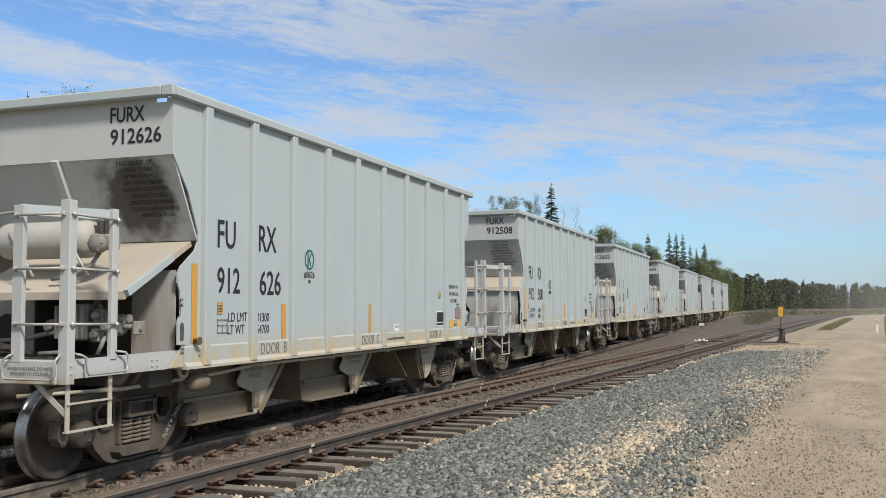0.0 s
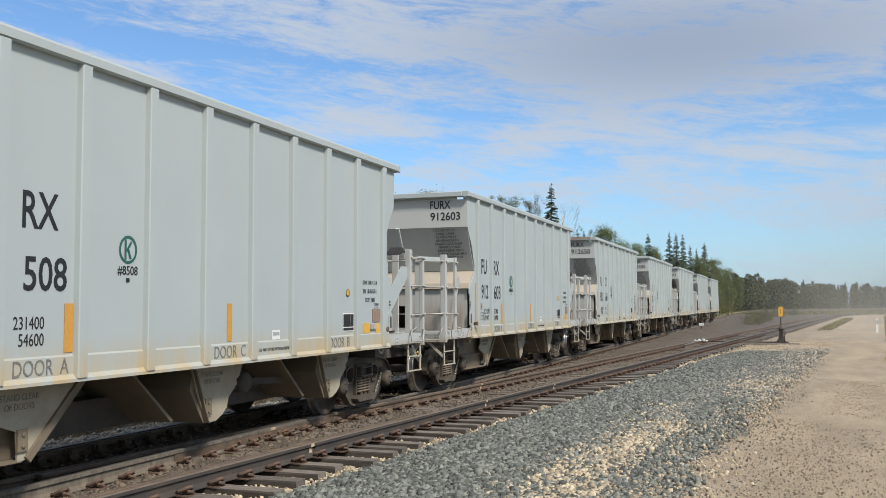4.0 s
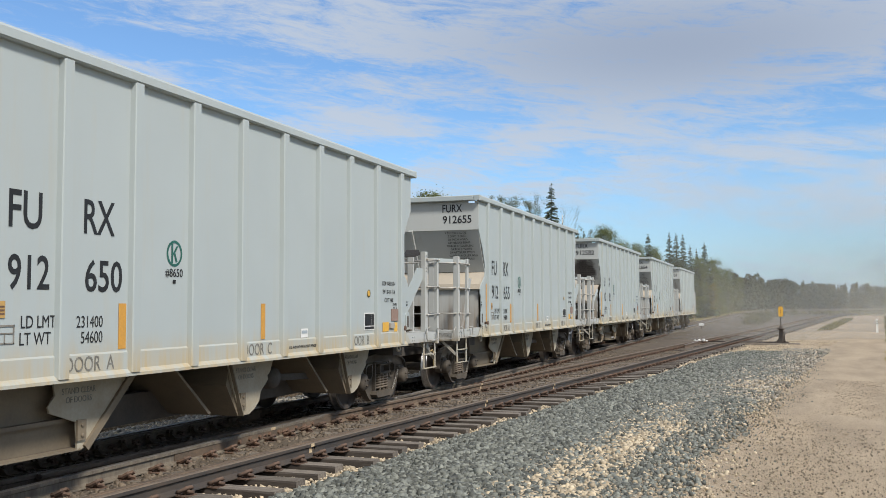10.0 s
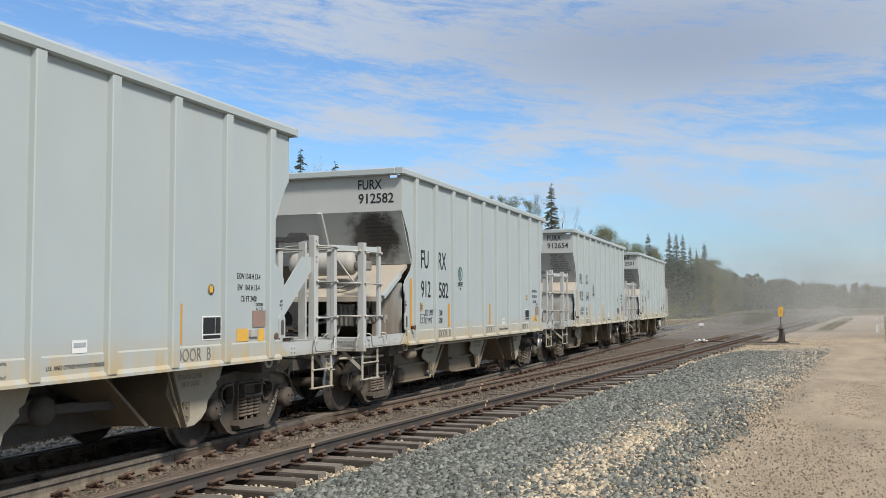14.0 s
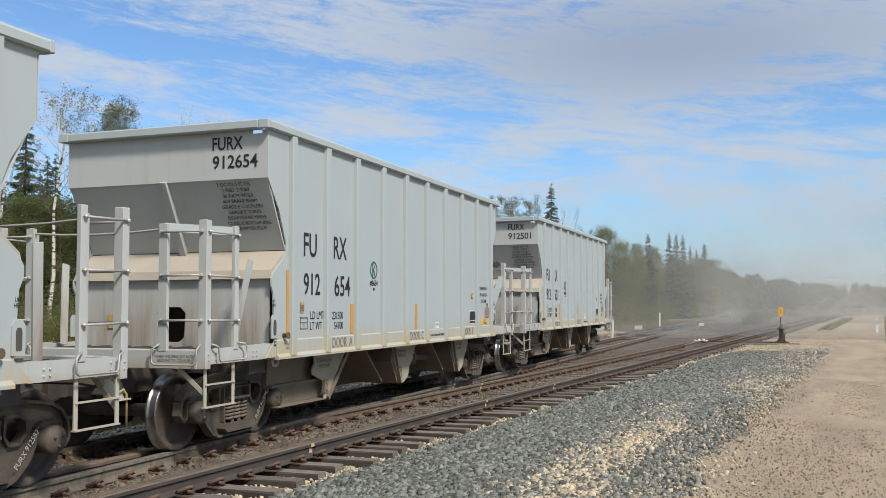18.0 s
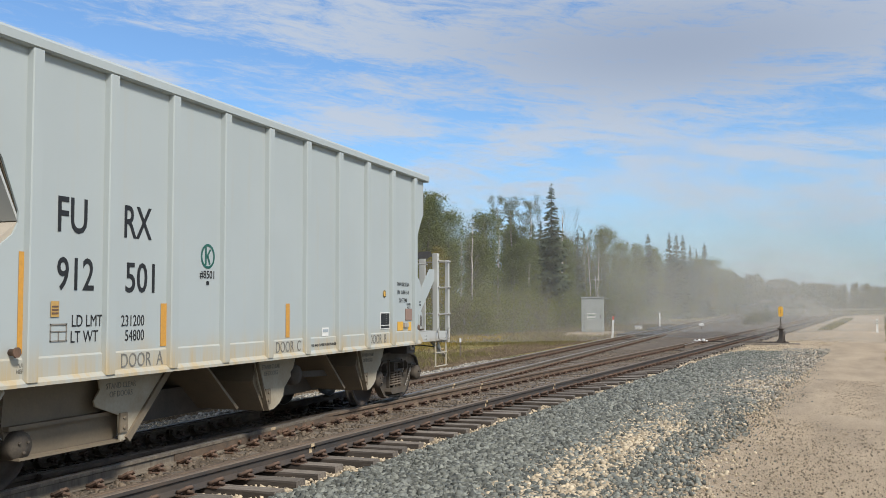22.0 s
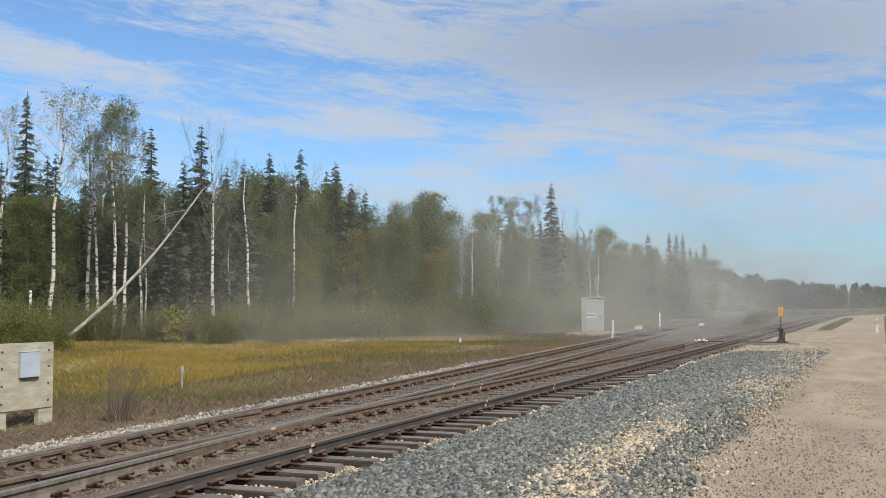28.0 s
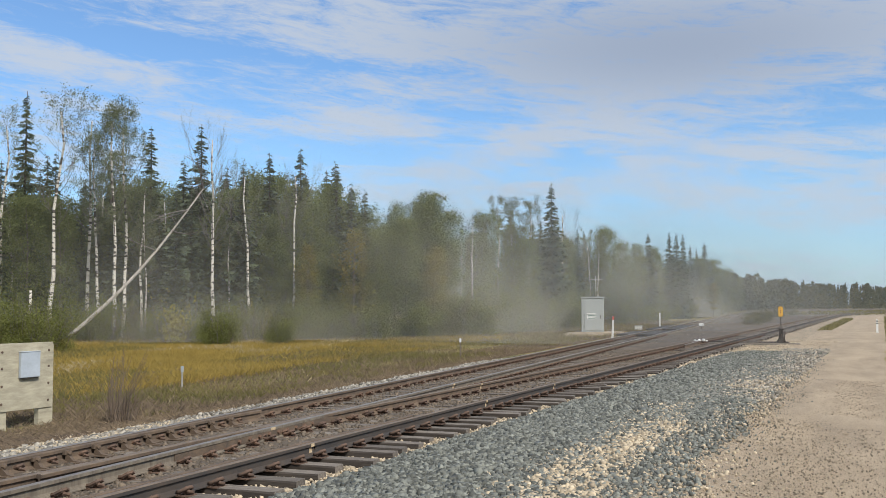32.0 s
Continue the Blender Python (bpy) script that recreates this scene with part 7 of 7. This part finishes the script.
        part("trunk", c, BIRCH_BARK, t)

    # far woods, nobody could count them
    nrng = np.random.default_rng(31)
    cent, size = [], []
    for k in range(900):
        if k < 150:
            y = 290 + r.uniform(0, 230)
            x = -14.5 - r.uniform(0, 30)
            h = r.uniform(9, 12.5)
        else:
            a = radians(r.uniform(-4.5, 24))
            d = r.uniform(430, 560) - 190 * max(0.0, 1 - (math.degrees(a) + 4.5) / 8)
            x, y, h = d * math.sin(a), d * math.cos(a), r.uniform(7.0, 10.0) + 2.0 * max(0.0, 1 - a / radians(12))
        n = 240
        t = nrng.random(n) ** 0.8
        pointed = r.random() < 0.45
        rad = h * (0.16 * (1.02 - t) if pointed else 0.17 * np.sin(np.pi * np.clip(t, 0.12, 0.97) ** 0.8) + 0.05)
        an = nrng.uniform(0, 2 * np.pi, n)
        rr = rad * np.sqrt(nrng.random(n))
        cent.append(np.stack([x + rr * np.cos(an), y + rr * np.sin(an), -0.3 + t * h], -1))
        size.append(np.full(n, 0.42 if not pointed else 0.36))
    me = leaf_quads(np.concatenate(cent), np.concatenate(size), nrng, mat("distant_mixed_foliage", (0.088, 0.108, 0.068), 0.85, var=(0.12, 0.118, 0.06), scale=0.05, fine=0.4, island=0.3, translucent=0.2, spec=0.1))
    tagged(new("far_woods", me), "distant mixed forest along the horizon", "forest", kind="stuff")


forest()


# ---- grass ----
def grass(name, label, n, area, hmin, hmax, w, m, seed, patch=None, lean=0.35, near=1.0):
    rng = np.random.default_rng(seed)
    y = area[2] + (area[3] - area[2]) * rng.random(n * 3) ** near
    x = np.array([area[0](q) for q in y]) + (np.array([area[1](q) for q in y]) - np.array([area[0](q) for q in y])) * rng.random(n * 3)
    if patch:
        keep = np.array([patch(a, b) for a, b in zip(x, y)]) > rng.random(len(x))
        x, y = x[keep], y[keep]
    x, y = x[:n], y[:n]
    n = len(x)
    z = np.array([height(a, b) for a, b in zip(x, y)])
    h = rng.uniform(hmin, hmax, n)
    a = rng.uniform(0, np.pi, n)
    ww = w * rng.uniform(0.6, 1.4, n) * (1 + y / 45)
    dx, dy = np.cos(a) * ww, np.sin(a) * ww
    lx, ly = rng.normal(size=n) * lean * h, rng.normal(size=n) * lean * h
    v = np.stack([np.stack([x - dx, y - dy, z - 0.02], -1), np.stack([x + dx, y + dy, z - 0.02], -1), np.stack([x + lx * 0.5 + dx * 0.4, y + ly * 0.5 + dy * 0.4, z + h * 0.65], -1), np.stack([x + lx, y + ly, z + h], -1)], 1)
    f = np.arange(n * 4).reshape(n, 4)
    tagged(new(name, raw_mesh(v.reshape(-1, 3), f, m)), label, "grass", kind="stuff")


GOLD = mat("golden_dry_grass", (0.41, 0.295, 0.08), 0.85, var=(0.29, 0.22, 0.065), scale=0.3, fine=3, island=0.25, translucent=0.4, spec=0.2)
SEDGE = mat("green_sedge", (0.165, 0.16, 0.06), 0.85, var=(0.23, 0.19, 0.075), scale=0.3, fine=3, island=0.25, translucent=0.4, spec=0.2)
DRY = mat("dead_brown_weeds", (0.215, 0.162, 0.10), 0.9, var=(0.14, 0.105, 0.08), scale=0.6, fine=4, island=0.4, translucent=0.15)
STRAW = mat("pale_straw", (0.42, 0.35, 0.20), 0.85, var=(0.32, 0.25, 0.13), scale=0.6, fine=4, island=0.35, translucent=0.2)


def meadow():
    far = lambda y: -8.0 - y * 0.93
    patch_g = lambda x, y: 0.10 + 2.4 * max(0, wob(x * 0.6, y, 0.24, 2) + 0.14)
    patch_s = lambda x, y: 0.06 + 2.4 * max(0, -wob(x * 0.6, y, 0.24, 2) + 0.02)
    grass("golden_grass", "golden autumn meadow grass", 170000, (far, lambda y: -15.0 - 0.04 * y, 18, 66), 0.08, 0.30, 0.0026, GOLD, 3, patch_g, 0.4, 1.2)
    grass("green_grass", "green sedge among the golden grass", 70000, (far, lambda y: -12.0, 18, 72), 0.08, 0.26, 0.0026, SEDGE, 4, patch_s, 0.4, 1.2)
    grass("dry_grass", "dry brown grass along the railway bank", 70000, (lambda y: -12.4 - y * 0.045, lambda y: -10.7, 11, 75), 0.03, 0.11, 0.0026, DRY, 5, None, 0.9, 1.4)
    grass("green_grass", "low green grass beside the railway bank", 22000, (lambda y: -14.6 - y * 0.16, lambda y: -11.9, 16, 40), 0.04, 0.16, 0.0026, SEDGE, 14, lambda x, y: 0.15 + 2.0 * max(0, wob(x, y, 0.3, 8)), 0.5, 1.2)
    grass("dry_grass", "brown dry grass between bank and meadow", 18000, (lambda y: -15.5 - y * 0.16, lambda y: -11.6, 15, 46), 0.05, 0.22, 0.0024, DRY, 17, lambda x, y: 0.4 + max(0, -wob(x, y, 0.3, 8)), 0.5, 1.2)
    grass("dry_grass", "flat dead weeds round the board", 20000, (lambda y: -17.5, lambda y: -11.3, 9, 19.5), 0.03, 0.11, 0.003, DRY, 15, None, 0.9)
    grass("straw_grass", "pale straw tufts in the meadow", 5000, (lambda y: -20 - y * 0.22, lambda y: -17 - y * 0.13, 19, 60), 0.12, 0.36, 0.0035, STRAW, 16, lambda x, y: max(0.0, 3.0 * wob(x, y, 0.35, 6) - 0.2), 0.6, 1.3)
    grass("straw_grass", "pale straw stalks on the railway bank", 900, (lambda y: -16 - y * 0.06, lambda y: -11.0, 18, 75), 0.06, 0.24, 0.0022, STRAW, 6, None, 0.3, 1.3)
    grass("bank_grass", "green and brown grass under the forest edge", 16000, (lambda y: -24, lambda y: -10.6, 55, 130), 0.1, 0.34, 0.005, DRY, 7, None, 0.4)
    grass("bank_grass", "green grass between track and forest", 14000, (lambda y: -22, lambda y: -11.0, 50, 120), 0.1, 0.3, 0.005, SEDGE, 8, None, 0.4)
    grass("road_verge_grass", "low green weeds on the far road verge", 2600, (lambda y: road_edge(y) + 3.0, lambda y: road_edge(y) + 13, 40, 150), 0.12, 0.45, 0.02, SEDGE, 9)
    grass("road_verge_grass", "low weeds between siding and road", 1400, (lambda y: siding_x(y) + 2.9, lambda y: siding_x(y) + 3.9, 75, 130), 0.10, 0.30, 0.02, SEDGE, 10)
    grass("far_field_grass", "pale yellow-green field before the far woods", 6000, (lambda y: siding_x(y) - 22, lambda y: siding_x(y) + 60, 180, 400), 0.2, 0.6, 0.05, SEDGE, 12)
    # dead weed clump by the board, with bent stalks
    rng = random.Random(21)
    t = thing("weed_clump", "tall dead brown weed stalks by the track", "weed", (-12.0, 15.1, -0.5))
    dead = mat("dead_stalks", (0.22, 0.165, 0.12), 0.9, var=(0.15, 0.11, 0.085), scale=2)
    for j in range(85):
        a = rng.uniform(0, 6.28)
        r0, hh, ln = rng.uniform(0, 0.22), rng.uniform(0.4, 1.55) * rng.uniform(0.7, 1.0), rng.uniform(0.0, 0.45)
        x, y = math.cos(a) * r0 + rng.uniform(-0.16, 0.16), math.sin(a) * r0 + rng.uniform(0, 0.2)
        c = bmesh.new()
        tube(c, [(x, y, 0), (x + math.cos(a) * ln * 0.3, y + math.sin(a) * ln * 0.3, hh * 0.5), (x + math.cos(a) * ln + 0.14 * hh, y + math.sin(a) * ln, hh)], 0.008, 3, 0.003, caps=False)
        part("stalk", c, dead, t, "", None, False)


meadow()
# ---- blown dust ----
def dust_material(name, seed, strength, rx, rz):
    """thin suspended dust: see-through, thinning out towards the edges of its own billow and with height"""
    m = bpy.data.materials.new(name)
    m.use_nodes = True
    nt = m.node_tree
    nt.nodes.clear()
    N, L = nt.nodes.new, nt.links.new

    def mth(op, a, b=None):
        n = N("ShaderNodeMath")
        n.operation = op
        for k, v in enumerate((a, b)):
            if isinstance(v, (int, float)):
                n.inputs[k].default_value = v
            elif v is not None:
                L(v, n.inputs[k])
        return n.outputs[0]

    out = N("ShaderNodeOutputMaterial")
    tc = N("ShaderNodeTexCoord")
    sep = N("ShaderNodeSeparateXYZ")
    L(tc.outputs["Object"], sep.inputs[0])
    mp = N("ShaderNodeMapping")
    mp.inputs["Location"].default_value = (seed * 3.3, seed * 1.7, 0)
    mp.inputs["Scale"].default_value = (0.09, 0.09, 0.16)
    L(tc.outputs["Object"], mp.inputs[0])
    nz = N("ShaderNodeTexNoise")
    nz.inputs["Scale"].default_value = 1.0
    nz.inputs["Detail"].default_value = 5
    nz.inputs["Roughness"].default_value = 0.5
    L(mp.outputs[0], nz.inputs["Vector"])
    u = mth("DIVIDE", sep.outputs[0], rx)
    v = mth("DIVIDE", sep.outputs[2], rz)
    g = mth("POWER", 2.718, mth("MULTIPLY", -1.0, mth("ADD", mth("MULTIPLY", u, u), mth("MULTIPLY", v, v))))
    r = N("ShaderNodeMapRange")
    r.interpolation_type = "SMOOTHSTEP"
    r.inputs["From Min"].default_value = 0.28
    r.inputs["From Max"].default_value = 0.68
    r.inputs["To Min"].default_value = 0.5
    L(nz.outputs[0], r.inputs[0])
    a = mth("MAXIMUM", mth("SUBTRACT", mth("MULTIPLY", mth("MULTIPLY", g, r.outputs[0]), strength), 0.012), 0.0)
    d = N("ShaderNodeBsdfDiffuse")
    d.inputs[0].default_value = (0.63, 0.62, 0.58, 1)
    t = N("ShaderNodeBsdfTranslucent")
    t.inputs[0].default_value = (0.63, 0.62, 0.58, 1)
    ad = N("ShaderNodeMixShader")
    L(d.outputs[0], ad.inputs[1])
    L(t.outputs[0], ad.inputs[2])
    tr = N("ShaderNodeBsdfTransparent")
    ms = N("ShaderNodeMixShader")
    L(a, ms.inputs[0])
    L(tr.outputs[0], ms.inputs[1])
    L(ad.outputs[0], ms.inputs[2])
    L(ms.outputs[0], out.inputs[0])
    return m


PUFFS = []


def dust():
    # width and height of the billow, thickness of the dust, and its drift: (t, x, y)
    plans = ((29, 11.5, 0.50, ((0, 51.0, 165), (9, 33.7, 165), (13, 21.8, 165), (19, 2.0, 162.15), (25, -8.4, 161.25), (32, -20.5, 160.2))),
             (21, 9.5, 0.45, ((0, 35.1, 105), (9, 22.5, 105), (13, 14.2, 105), (19, 1.2, 102.15), (25, -8.7, 101.25), (32, -22.0, 100.2))),
             (20, 9.5, 0.33, ((0, 27.5, 74), (9, 16.8, 74), (13, 10.3, 74), (19, 1.0, 71.15), (25, -8.5, 70.25), (28, -14.0, 70), (32, -23.0, 69.2))),
             (19, 8.5, 0.30, ((0, 22.5, 56), (9, 13.3, 56), (13, 7.9, 56), (19, 0.7, 53.15), (25, -7.0, 50.5), (28, -12.0, 49), (32, -20.0, 48))),
             (32, 11.0, 0.10, ((0, 90.0, 44), (13, 62.0, 44), (19, 46.0, 44), (25, 12.0, 43.5), (28, -14.0, 43), (32, -24.0, 43))))
    for k, (rx, rz, strength, rows) in enumerate(plans):
        rng = random.Random(k)
        # a billowing curtain, bulged along its run
        nx, nz_ = 40, 10
        v, f = [], []
        ph = rng.uniform(0, 6)
        for j in range(nz_ + 1):
            for i in range(nx + 1):
                x = rx * 2.3 * (2 * i / nx - 1)
                z = rz * 2.2 * j / nz_
                y = 3.0 * math.sin(x * 0.13 + ph) + 1.5 * math.sin(x * 0.31 + z * 0.5 + ph * 2) + 0.25 * z
                v.append((x, y, z))
        for j in range(nz_):
            for i in range(nx):
                q = j * (nx + 1) + i
                f.append((q, q + 1, q + nx + 2, q + nx + 1))
        me = raw_mesh(v, f, dust_material("airborne_dust", k + 1, strength, rx, rz), True)
        ob = tagged(new("dust_cloud", me), "thin tan road dust drifting over the tracks", "dust", kind="stuff")
        PUFFS.append((ob, rows))


dust()
# ---- motion ----
def motions():
    times = [0.0, 4.0, 8.0, 12.0, 16.0, 20.0, 24.0, 28.0, 32.0]
    for car, i, turned in CARS:
        walk(car, [(t, pose(TRACK_X, U0 + i * PITCH_CAR + travel(t), 0, 0, 0, 180 if turned else 0)) for t in times])
        for o in car.children:
            if o.name.startswith("wheelset"):
                y, s = o.location.y, -1 if turned else 1
                rows = []
                for k in range(246):
                    t = min(32.0, k * 32.0 / 245)
                    rows.append((t, pose(0, y, 0.457, math.degrees(-s * travel(t) / 0.457))))
                walk(o, rows)
    for ob, rows in PUFFS:
        walk(ob, [(t, pose(x, y, -0.3)) for t, x, y in rows])


motions()
